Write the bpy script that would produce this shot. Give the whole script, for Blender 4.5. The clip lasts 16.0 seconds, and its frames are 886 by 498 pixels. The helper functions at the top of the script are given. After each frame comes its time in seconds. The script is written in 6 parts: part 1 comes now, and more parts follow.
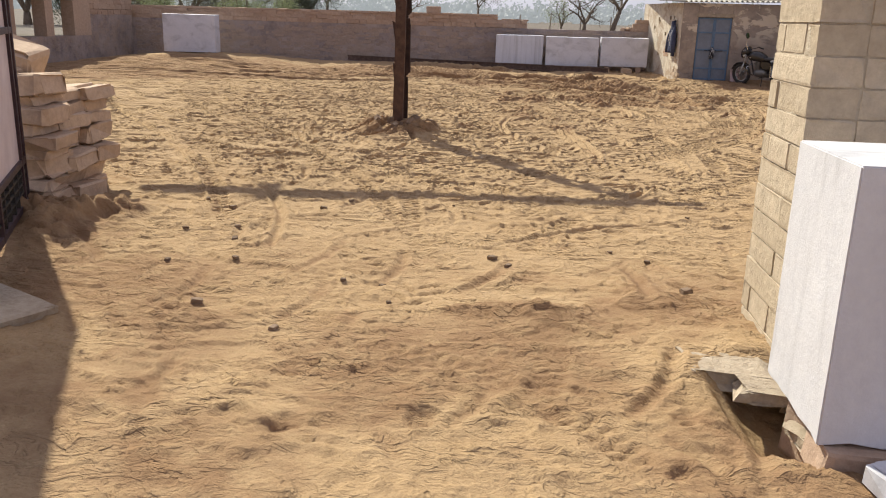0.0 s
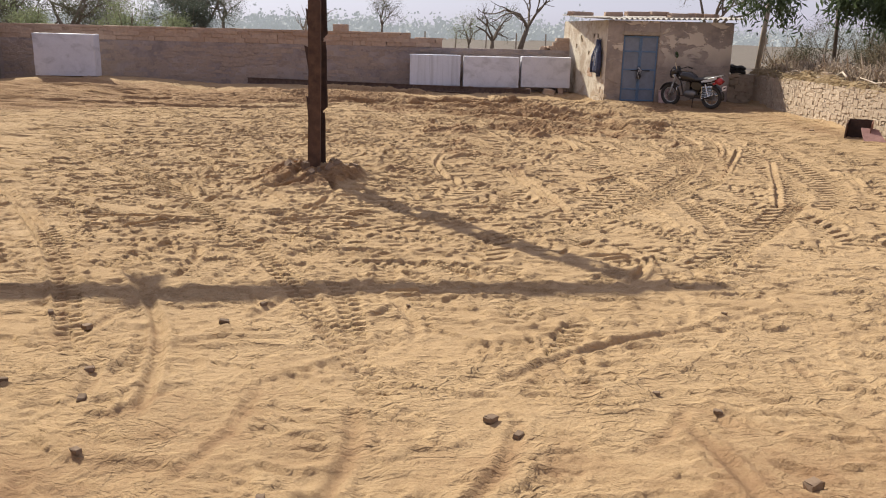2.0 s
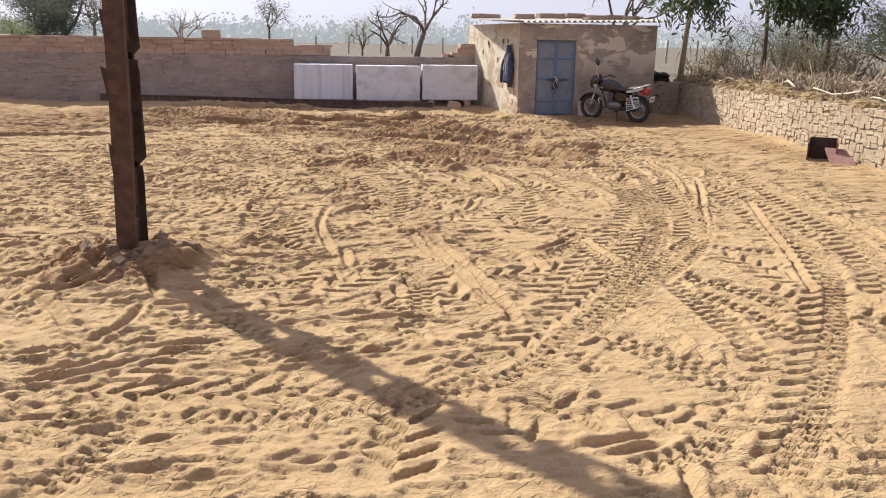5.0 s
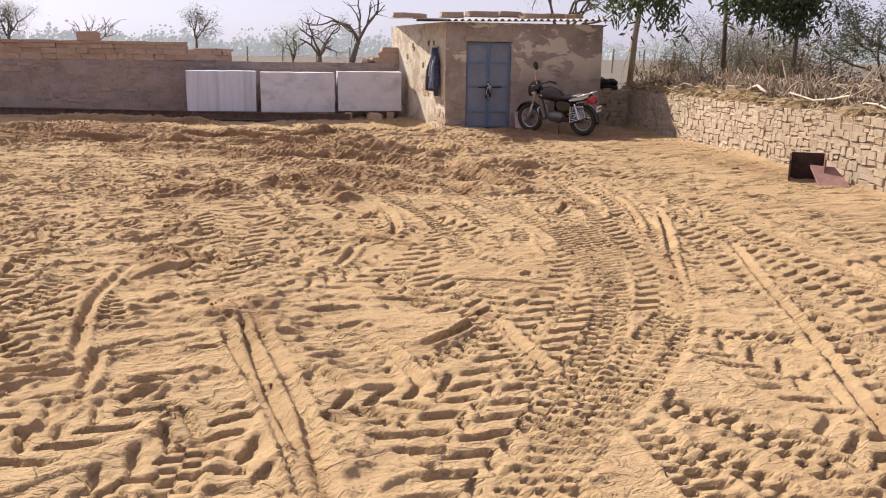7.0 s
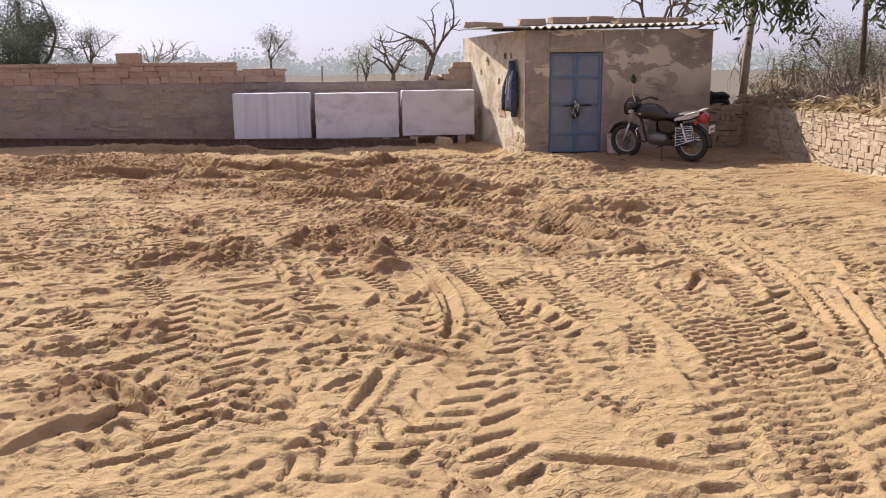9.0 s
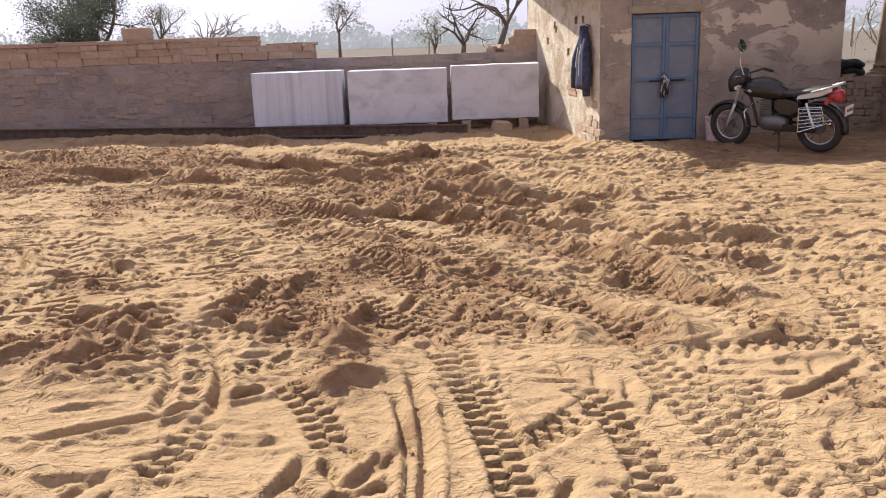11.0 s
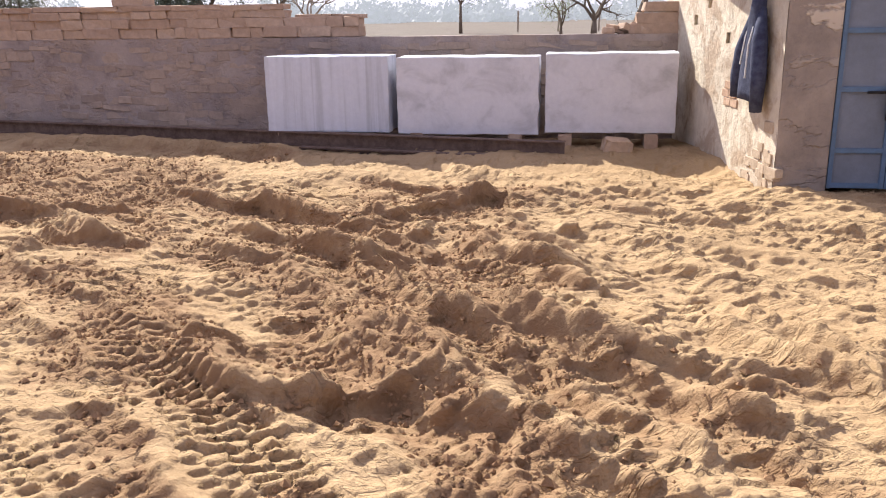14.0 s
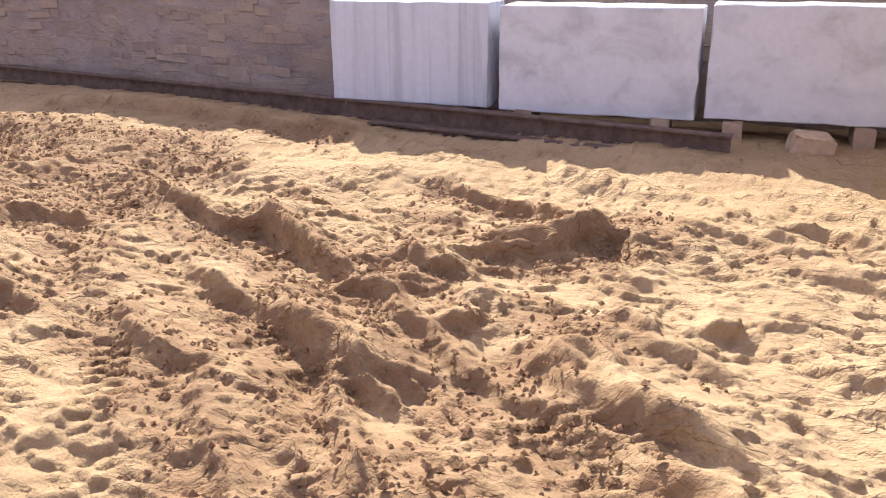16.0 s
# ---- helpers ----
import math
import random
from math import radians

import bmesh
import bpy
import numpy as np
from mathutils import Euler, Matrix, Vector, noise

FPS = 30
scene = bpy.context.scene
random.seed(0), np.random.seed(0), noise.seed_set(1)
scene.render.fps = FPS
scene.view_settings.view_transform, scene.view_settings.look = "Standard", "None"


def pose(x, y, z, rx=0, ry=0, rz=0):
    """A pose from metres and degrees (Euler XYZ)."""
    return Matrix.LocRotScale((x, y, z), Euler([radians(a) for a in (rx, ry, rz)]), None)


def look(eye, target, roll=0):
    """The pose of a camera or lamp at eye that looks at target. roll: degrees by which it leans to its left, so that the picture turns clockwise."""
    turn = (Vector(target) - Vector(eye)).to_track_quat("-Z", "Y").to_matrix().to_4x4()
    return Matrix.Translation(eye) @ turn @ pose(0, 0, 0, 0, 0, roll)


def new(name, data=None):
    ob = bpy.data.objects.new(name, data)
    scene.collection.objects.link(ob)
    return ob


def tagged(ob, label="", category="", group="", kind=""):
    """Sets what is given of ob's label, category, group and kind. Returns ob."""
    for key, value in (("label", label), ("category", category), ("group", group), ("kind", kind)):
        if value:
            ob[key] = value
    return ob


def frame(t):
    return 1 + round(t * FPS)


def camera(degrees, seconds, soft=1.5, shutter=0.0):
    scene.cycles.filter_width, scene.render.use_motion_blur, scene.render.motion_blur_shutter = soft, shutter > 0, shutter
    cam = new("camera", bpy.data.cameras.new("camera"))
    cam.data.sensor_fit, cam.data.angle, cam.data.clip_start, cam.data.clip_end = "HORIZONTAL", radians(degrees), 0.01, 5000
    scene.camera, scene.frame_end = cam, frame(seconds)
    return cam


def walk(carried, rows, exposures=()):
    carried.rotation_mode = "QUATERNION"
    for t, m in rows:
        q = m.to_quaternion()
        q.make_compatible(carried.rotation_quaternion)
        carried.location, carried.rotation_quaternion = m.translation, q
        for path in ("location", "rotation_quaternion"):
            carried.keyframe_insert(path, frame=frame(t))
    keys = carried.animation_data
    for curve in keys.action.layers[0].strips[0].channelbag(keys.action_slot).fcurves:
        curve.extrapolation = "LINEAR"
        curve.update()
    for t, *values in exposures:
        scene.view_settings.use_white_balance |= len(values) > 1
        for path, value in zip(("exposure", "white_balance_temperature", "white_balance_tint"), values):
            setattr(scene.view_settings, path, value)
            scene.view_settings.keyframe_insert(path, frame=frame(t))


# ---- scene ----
cam = camera(56.3, 16.0, soft=1.1)
PATH = [
    (0, (1.915, -12.293, 1.637), (1.734, -10.375, 1.099), 1.6),
    (0.5, (1.693, -11.735, 1.684), (1.553, -9.808, 1.166), 1.2),
    (1, (1.625, -11.211, 1.674), (1.52, -9.265, 1.222), 1.5),
    (1.5, (1.535, -10.659, 1.676), (1.505, -8.713, 1.215), 1.7),
    (2, (1.408, -10.094, 1.713), (1.45, -8.157, 1.215), 1.4),
    (2.5, (1.397, -9.477, 1.752), (1.443, -7.552, 1.211), 1.0),
    (3, (1.29, -9.0, 1.823), (1.321, -7.087, 1.239), 0.5),
    (3.5, (1.286, -8.505, 1.845), (1.314, -6.593, 1.261), -0.1),
    (4, (1.345, -7.98, 1.891), (1.496, -6.072, 1.312), 0.3),
    (4.5, (1.435, -7.359, 1.872), (1.72, -5.463, 1.3), 0.3),
    (5, (1.617, -6.799, 1.79), (1.893, -4.879, 1.304), 0.9),
    (7.5, (2.906, -3.332, 1.519), (3.312, -1.423, 1.081), 0.7),
    (8, (3.008, -2.695, 1.503), (3.361, -0.77, 1.095), 1.4),
    (8.5, (3.133, -2.072, 1.509), (3.433, -0.139, 1.093), 0.6),
    (9, (3.258, -1.443, 1.535), (3.461, 0.502, 1.117), -0.7),
    (11.5, (4.125, 2.188, 1.539), (4.103, 4.125, 1.039), -1.4),
    (12, (4.253, 2.982, 1.531), (4.191, 4.914, 1.019), -0.6),
    (12.5, (4.433, 3.774, 1.533), (4.282, 5.7, 1.016), -1.1),
    (13, (4.452, 4.524, 1.546), (4.26, 6.442, 1.011), -1.6),
    (13.5, (4.542, 5.243, 1.543), (4.302, 7.155, 1.009), -1.9),
    (14, (4.559, 5.977, 1.556), (4.263, 7.882, 1.023), -0.8),
    (14.5, (4.55, 6.677, 1.568), (4.19, 8.561, 0.999), -0.4),
    (15, (4.567, 7.391, 1.56), (4.115, 9.238, 0.94), -0.6),
    (15.5, (4.549, 8.093, 1.551), (4.041, 9.907, 0.879), -0.9),
    (16, (4.528, 8.7, 1.544), (3.892, 10.475, 0.875), -0.3),
]
EXPOSURES = [(0.0, 0.68, 6350, 2), (1.5, 0.64, 6350, 3), (2.4, 0.69, 6350, 5), (3.0, 0.97, 6150, 4), (3.5, 1.32, 6000, 3), (4.0, 0.93, 6100, 3), (5.0, 0.92, 6200, 3), (7.5, 0.79, 6450, 10), (9.0, 0.77, 6350, 9), (12.5, 1.11, 6200, 9), (14.0, 1.23, 6100, 9), (15.0, 1.39, 6000, 8), (16.0, 1.44, 5950, 9)]
walk(cam, [(t, look(eye, target, roll)) for t, eye, target, roll in PATH], EXPOSURES)

# ---- light ----
SUN_AZ, SUN_EL = math.atan2(-0.58, 0.81), radians(40)      # the sun stands ahead and to the left
sun_dir = Vector((math.sin(SUN_AZ) * math.cos(SUN_EL), math.cos(SUN_AZ) * math.cos(SUN_EL), math.sin(SUN_EL)))
world = bpy.data.worlds.new("sky")
world.use_nodes = True
scene.world = world
wn, wl = world.node_tree.nodes, world.node_tree.links
sky = wn.new("ShaderNodeTexSky")
sky.sky_type, sky.sun_disc = "NISHITA", False
sky.sun_elevation, sky.sun_rotation = SUN_EL, SUN_AZ
sky.air_density, sky.dust_density, sky.ozone_density, sky.altitude = 1.0, 2.0, 1.0, 250
haze = wn.new("ShaderNodeHueSaturation")
haze.inputs["Saturation"].default_value = 0.45
wl.new(sky.outputs[0], haze.inputs["Color"])
cool = wn.new("ShaderNodeMix")
cool.data_type, cool.blend_type = "RGBA", "MULTIPLY"
cool.inputs[0].default_value = 1.0
cool.inputs[7].default_value = (0.90, 0.97, 1.14, 1)
wl.new(haze.outputs[0], cool.inputs[6])
veil = wn.new("ShaderNodeMix")                              # thin even haze over the whole dome
veil.data_type = "RGBA"
veil.inputs[0].default_value = 0.60
veil.inputs[7].default_value = (5.6, 4.9, 6.1, 1)
wl.new(cool.outputs[2], veil.inputs[6])
wl.new(veil.outputs[2], wn["Background"].inputs[0])
wn["Background"].inputs[1].default_value = 0.08
sun = new("sun", bpy.data.lights.new("sun", "SUN"))
sun.data.energy, sun.data.angle, sun.data.color = 4.6, radians(0.7), (1.0, 0.905, 0.775)
sun.matrix_world = look(sun_dir * 60, (0, 0, 0))


# ---- materials ----
def material(name, build, rough=0.9, metal=0.0, bump=0.0, bump_scale=40.0, spec=0.25):
    """A principled material; build(nodes, links, coords) gives the colour socket, or (colour, height)."""
    m = bpy.data.materials.new(name)
    m.use_nodes = True
    n, l = m.node_tree.nodes, m.node_tree.links
    b = n["Principled BSDF"]
    b.inputs["Roughness"].default_value, b.inputs["Metallic"].default_value = rough, metal
    b.inputs["Specular IOR Level"].default_value = spec
    co = n.new("ShaderNodeNewGeometry").outputs["Position"]
    got = build(n, l, co)
    colour, height = got if isinstance(got, tuple) else (got, None)
    l.new(colour, b.inputs["Base Color"])
    if bump:
        if height is None:
            height = noise_node(n, l, co, bump_scale, 6, 0.65)
        bm_ = n.new("ShaderNodeBump")
        bm_.inputs["Strength"].default_value, bm_.inputs["Distance"].default_value = 1.0, bump
        l.new(height, bm_.inputs["Height"])
        l.new(bm_.outputs[0], b.inputs["Normal"])
    return m


def noise_node(n, l, co, scale, detail=4.0, rough=0.6, dist=0.0):
    t = n.new("ShaderNodeTexNoise")
    t.inputs["Scale"].default_value, t.inputs["Detail"].default_value = scale, detail
    t.inputs["Roughness"].default_value, t.inputs["Distortion"].default_value = rough, dist
    l.new(co, t.inputs["Vector"])
    return t.outputs["Fac"]


def ramp(n, l, fac, *stops):
    r = n.new("ShaderNodeValToRGB")
    e = r.color_ramp.elements
    while len(e) < len(stops):
        e.new(0.5)
    for k, (p, c) in zip(e, stops):
        k.position, k.color = p, (*c, 1)
    l.new(fac, r.inputs[0])
    return r.outputs[0]


def mix(n, l, fac, a, b, mode="MIX"):
    m = n.new("ShaderNodeMix")
    m.data_type, m.blend_type = "RGBA", mode
    for sock, v in ((m.inputs[0], fac), (m.inputs[6], a), (m.inputs[7], b)):
        if isinstance(v, (int, float)):
            sock.default_value = v
        elif isinstance(v, tuple):
            sock.default_value = (*v, 1)
        else:
            l.new(v, sock)
    return m.outputs[2]


def maths(n, l, op, a, b=0.5):
    m = n.new("ShaderNodeMath")
    m.operation = op
    for sock, v in zip(m.inputs, (a, b)):
        if isinstance(v, (int, float)):
            sock.default_value = v
        else:
            l.new(v, sock)
    return m.outputs[0]


def scaled(n, l, co, x, y, z):
    m = n.new("ShaderNodeMapping")
    m.inputs["Scale"].default_value = (x, y, z)
    l.new(co, m.inputs["Vector"])
    return m.outputs[0]


def own_random(n):
    return n.new("ShaderNodeObjectInfo").outputs["Random"]


def attribute(n, name):
    a = n.new("ShaderNodeAttribute")
    a.attribute_name = name
    return a.outputs["Fac"]


def sand_colour(n, l, co):
    broad = ramp(n, l, noise_node(n, l, co, 0.35, 4), (0.35, (0.372, 0.253, 0.138)), (0.65, (0.440, 0.309, 0.176)))
    dusty = ramp(n, l, noise_node(n, l, co, 2.2, 5, 0.7), (0.3, (0.350, 0.238, 0.131)), (0.7, (0.452, 0.325, 0.190)))
    base = mix(n, l, 0.5, broad, dusty)
    fine = ramp(n, l, noise_node(n, l, co, 60, 4, 0.75), (0.25, (0.62, 0.58, 0.55)), (0.6, (1.0, 1.0, 1.0)))
    base = mix(n, l, 0.6, base, fine, "MULTIPLY")
    # damp soil, plus shade put into the sand's colour by gateway and shed
    damp_shade = maths(n, l, "MULTIPLY", attribute(n, "damp_shade"), noise_node(n, l, co, 5, 5, 0.7))
    damp_shade = ramp(n, l, damp_shade, (0.22, (0, 0, 0)), (0.48, (1, 1, 1)))
    base = mix(n, l, damp_shade, base, (0.265, 0.165, 0.092))
    worn = ramp(n, l, noise_node(n, l, co, 1.4, 4, 0.6), (0.40, (0.10, 0.10, 0.10)), (0.66, (0.8, 0.8, 0.8)))
    # crusted scuff edges at three sizes over a fine grain
    height = maths(n, l, "MULTIPLY", noise_node(n, l, co, 45, 5, 0.7), 0.35)
    for scale, stretch, high in ((3.2, 1.3, 0.80), (6.5, 1.5, 0.52), (13.0, 1.3, 0.24), (27.0, 1.2, 0.10)):
        crust = noise_node(n, l, scaled(n, l, co, 0.8, stretch, 1.0), scale, 3, 0.55, 0.9)
        step = ramp(n, l, crust, (0.40, (0, 0, 0)), (0.485, (0.10, 0.10, 0.10)), (0.515, (0.85, 0.85, 0.85)), (0.56, (1, 1, 1)), (0.75, (0.2, 0.2, 0.2)))
        height = maths(n, l, "ADD", height, maths(n, l, "MULTIPLY", maths(n, l, "MULTIPLY", step, worn), high))
    crumbs = maths(n, l, "MULTIPLY", attribute(n, "damp_shade"), noise_node(n, l, co, 34, 5, 0.75, 0.4))
    return base, maths(n, l, "ADD", height, maths(n, l, "MULTIPLY", crumbs, 0.45))


sand = material("sand", sand_colour, rough=0.95, bump=0.027, spec=0.1)
damp_soil = material("damp_soil", lambda n, l, co: ramp(n, l, noise_node(n, l, co, 7, 4), (0.3, (0.20, 0.115, 0.062)), (0.7, (0.32, 0.20, 0.112))), rough=0.95, bump=0.012, bump_scale=50, spec=0.1)
field_soil = material("field_soil", lambda n, l, co: ramp(n, l, noise_node(n, l, co, 0.3, 6, 0.7), (0.3, (0.12, 0.103, 0.088)), (0.5, (0.165, 0.14, 0.118)), (0.75, (0.12, 0.112, 0.088))), rough=0.95, bump=0.05, bump_scale=3, spec=0.1)


def stone_mat(name, a, b, dust, bump=0.012):
    def build(n, l, co):
        own = ramp(n, l, own_random(n), (0.0, a), (1.0, b))
        grain = ramp(n, l, noise_node(n, l, co, 14, 6, 0.7), (0.3, (0.6, 0.58, 0.56)), (0.65, (1.05, 1.03, 1.0)))
        c = mix(n, l, 0.75, own, grain, "MULTIPLY")
        return mix(n, l, maths(n, l, "MULTIPLY", noise_node(n, l, co, 3.0, 5, 0.7), 0.55), c, dust)
    return material(name, build, rough=0.92, bump=bump, bump_scale=16, spec=0.15)


pink_stone = stone_mat("pink_sandstone", (0.38, 0.26, 0.19), (0.50, 0.37, 0.28), (0.40, 0.31, 0.24))
rubble_stone = stone_mat("pale_rubble", (0.37, 0.29, 0.215), (0.52, 0.42, 0.32), (0.46, 0.37, 0.28))
block_stone = stone_mat("buff_block", (0.42, 0.345, 0.25), (0.54, 0.455, 0.345), (0.52, 0.44, 0.33), 0.012)
stack_stone = stone_mat("stack_sandstone", (0.46, 0.325, 0.225), (0.60, 0.455, 0.335), (0.52, 0.40, 0.295))
wall_stone = stone_mat("wall_stone", (0.25, 0.195, 0.17), (0.41, 0.315, 0.25), (0.33, 0.27, 0.235))
pale_mortar = material("pale_mortar", lambda n, l, co: ramp(n, l, noise_node(n, l, co, 9, 6, 0.7), (0.3, (0.36, 0.30, 0.225)), (0.7, (0.50, 0.43, 0.33))), bump=0.02, bump_scale=20)
mortar = material("mortar", lambda n, l, co: ramp(n, l, noise_node(n, l, co, 9, 6, 0.7), (0.3, (0.24, 0.19, 0.14)), (0.7, (0.40, 0.33, 0.25))), bump=0.02, bump_scale=20)


def plaster_colour(n, l, co):
    grey = ramp(n, l, noise_node(n, l, co, 1.3, 6, 0.65), (0.3, (0.20, 0.165, 0.155)), (0.5, (0.31, 0.255, 0.235)), (0.72, (0.41, 0.335, 0.285)))
    bare = ramp(n, l, noise_node(n, l, scaled(n, l, co, 1.0, 1.0, 1.6), 1.7, 6, 0.7), (0.47, (0, 0, 0)), (0.60, (1, 1, 1)))
    c = mix(n, l, maths(n, l, "MULTIPLY", bare, 0.55), grey, (0.36, 0.27, 0.205))
    soot = ramp(n, l, noise_node(n, l, co, 3.4, 6, 0.72), (0.30, (0.62, 0.60, 0.62)), (0.48, (1, 1, 1)))
    c = mix(n, l, 0.8, c, soot, "MULTIPLY")
    height = maths(n, l, "ADD", noise_node(n, l, co, 6, 7, 0.7), maths(n, l, "MULTIPLY", bare, 0.5))
    return c, height


old_plaster = material("old_plaster", plaster_colour, rough=0.95, bump=0.03, spec=0.12)


def shed_colour(n, l, co):
    wall = ramp(n, l, noise_node(n, l, co, 2.0, 6, 0.7), (0.3, (0.19, 0.16, 0.14)), (0.5, (0.30, 0.245, 0.205)), (0.7, (0.40, 0.325, 0.26)))
    patch = ramp(n, l, noise_node(n, l, scaled(n, l, co, 1.0, 1.0, 1.8), 1.15, 6, 0.62, 0.4), (0.50, (0, 0, 0)), (0.525, (1, 1, 1)))
    up = n.new("ShaderNodeSeparateXYZ")
    l.new(co, up.inputs[0])
    high = ramp(n, l, maths(n, l, "MULTIPLY", up.outputs[2], 0.4), (0.40, (0, 0, 0)), (0.62, (1, 1, 1)))
    c = mix(n, l, maths(n, l, "MULTIPLY", patch, high), wall, (0.56, 0.47, 0.37))
    return c, maths(n, l, "ADD", noise_node(n, l, co, 8, 6, 0.7), maths(n, l, "MULTIPLY", patch, 0.6))


shed_plaster = material("mud_plaster", shed_colour, rough=0.95, bump=0.02, spec=0.12)
lime_plaster = material("lime_plaster", lambda n, l, co: mix(n, l, ramp(n, l, noise_node(n, l, co, 2.6, 6, 0.66, 0.5), (0.48, (0, 0, 0)), (0.60, (1, 1, 1))), ramp(n, l, noise_node(n, l, co, 7, 6, 0.7), (0.3, (0.50, 0.43, 0.34)), (0.7, (0.66, 0.59, 0.48))), (0.42, 0.33, 0.245)), rough=0.95, bump=0.025, bump_scale=9, spec=0.12)


def marble(name, streak_x, tone):
    def build(n, l, co):
        veins = noise_node(n, l, scaled(n, l, co, *streak_x), 1.0, 6, 0.6, 0.6)
        c = ramp(n, l, veins, (0.30, tuple(v * 0.72 for v in tone)), (0.48, tone), (0.75, tuple(min(0.86, v * 1.10) for v in tone)))
        dust = ramp(n, l, noise_node(n, l, co, 18, 5, 0.7), (0.3, (0.90, 0.90, 0.92)), (0.7, (1, 1, 1)))
        return mix(n, l, 1.0, c, dust, "MULTIPLY")
    return material(name, build, rough=0.62, bump=0.002, bump_scale=60, spec=0.4)


marble_streaked = marble("marble_streaked", (9.0, 9.0, 0.3), (0.55, 0.565, 0.63))
marble_plain = marble("marble_plain", (2.2, 2.2, 3.0), (0.60, 0.595, 0.635))
marble_cut = marble("marble_cut", (3.0, 5.0, 0.9), (0.62, 0.615, 0.635))


def rust_mat(name, a, b, rough=0.75):
    return material(name, lambda n, l, co: ramp(n, l, noise_node(n, l, co, 9, 7, 0.7), (0.3, a), (0.7, b)), rough=rough, metal=0.35, bump=0.004, bump_scale=45, spec=0.3)


rust = rust_mat("rusted_steel", (0.050, 0.030, 0.022), (0.135, 0.075, 0.050))
rust_dark = rust_mat("dark_rusted_steel", (0.035, 0.023, 0.020), (0.085, 0.050, 0.038))
dusty_rust = rust_mat("dusty_steel", (0.085, 0.055, 0.045), (0.22, 0.155, 0.125), 0.9)
pink_rust = rust_mat("pinkish_steel", (0.24, 0.13, 0.115), (0.36, 0.21, 0.185), 0.8)
rust_red = rust_mat("red_rusted_steel", (0.14, 0.060, 0.040), (0.26, 0.13, 0.095))


# ---- building helpers ----
def mesh_object(name, verts, faces, mat, parent=None, smooth=False, label=""):
    me = bpy.data.meshes.new(name)
    me.from_pydata(verts, [], faces)
    me.materials.append(mat)
    if smooth:
        me.polygons.foreach_set("use_smooth", [True] * len(me.polygons))
    ob = new(name, me)
    ob.parent = parent
    if label:
        ob["label"] = label
    return ob


def thing(name, m, label, category, group="", kind=""):
    ob = new(name)
    ob.empty_display_size = 0.2
    ob.matrix_world = m
    return tagged(ob, label, category, group, kind)


class Shape:
    """Collects boxes, tubes and lathed forms into one mesh."""

    def __init__(self):
        self.v, self.f = [], []

    def add(self, verts, faces):
        k = len(self.v)
        self.v += [tuple(p) for p in verts]
        self.f += [tuple(i + k for i in f) for f in faces]
        return self

    def box(self, x0, y0, z0, x1, y1, z1, m=None, bevel=0.0):
        b = bmesh.new()
        bmesh.ops.create_cube(b, size=1, matrix=Matrix.Translation(((x0 + x1) / 2, (y0 + y1) / 2, (z0 + z1) / 2)) @ Matrix.Diagonal((x1 - x0, y1 - y0, z1 - z0, 1)))
        if bevel:
            bmesh.ops.bevel(b, geom=b.edges[:], offset=bevel, segments=2, affect="EDGES", profile=0.6)
        return self.take(b, m)

    def take(self, b, m=None):
        b.verts.index_update()
        self.add([(m @ v.co if m else v.co) for v in b.verts], [[v.index for v in f.verts] for f in b.faces])
        b.free()
        return self

    def tube(self, points, radii, sides=8, closed=False, caps=True, flat=(1, 1)):
        pts = [Vector(p) for p in points]
        if isinstance(radii, (int, float)):
            radii = [radii] * len(pts)
        k, n, side = len(self.v), len(pts), None
        for i, p in enumerate(pts):
            a, b = pts[(i - 1) % n if closed else max(i - 1, 0)], pts[(i + 1) % n if closed else min(i + 1, n - 1)]
            t = (b - a).normalized()
            if side is None:
                side = t.orthogonal().normalized()
            side = (side - t * side.dot(t)).normalized()
            up = t.cross(side)
            for s in range(sides):
                w = 2 * math.pi * s / sides
                self.v.append(tuple(p + radii[i] * (flat[0] * math.cos(w) * side + flat[1] * math.sin(w) * up)))
        for i in range(n if closed else n - 1):
            for s in range(sides):
                a, b = k + i * sides, k + ((i + 1) % n) * sides
                self.f.append((a + s, a + (s + 1) % sides, b + (s + 1) % sides, b + s))
        if caps and not closed:
            self.f.append(tuple(k + s for s in reversed(range(sides))))
            self.f.append(tuple(k + (n - 1) * sides + s for s in range(sides)))
        return self

    def loft(self, rings, caps=True):
        k, m = len(self.v), len(rings[0])
        for r in rings:
            self.v += [tuple(p) for p in r]
        for i in range(len(rings) - 1):
            for s in range(m):
                a, b = k + i * m, k + (i + 1) * m
                self.f.append((a + s, a + (s + 1) % m, b + (s + 1) % m, b + s))
        if caps:
            self.f.append(tuple(k + s for s in reversed(range(m))))
            self.f.append(tuple(k + (len(rings) - 1) * m + s for s in range(m)))
        return self

    def make(self, name, mat, parent=None, label="", smooth=False):
        return mesh_object(name, self.v, self.f, mat, parent, smooth, label)


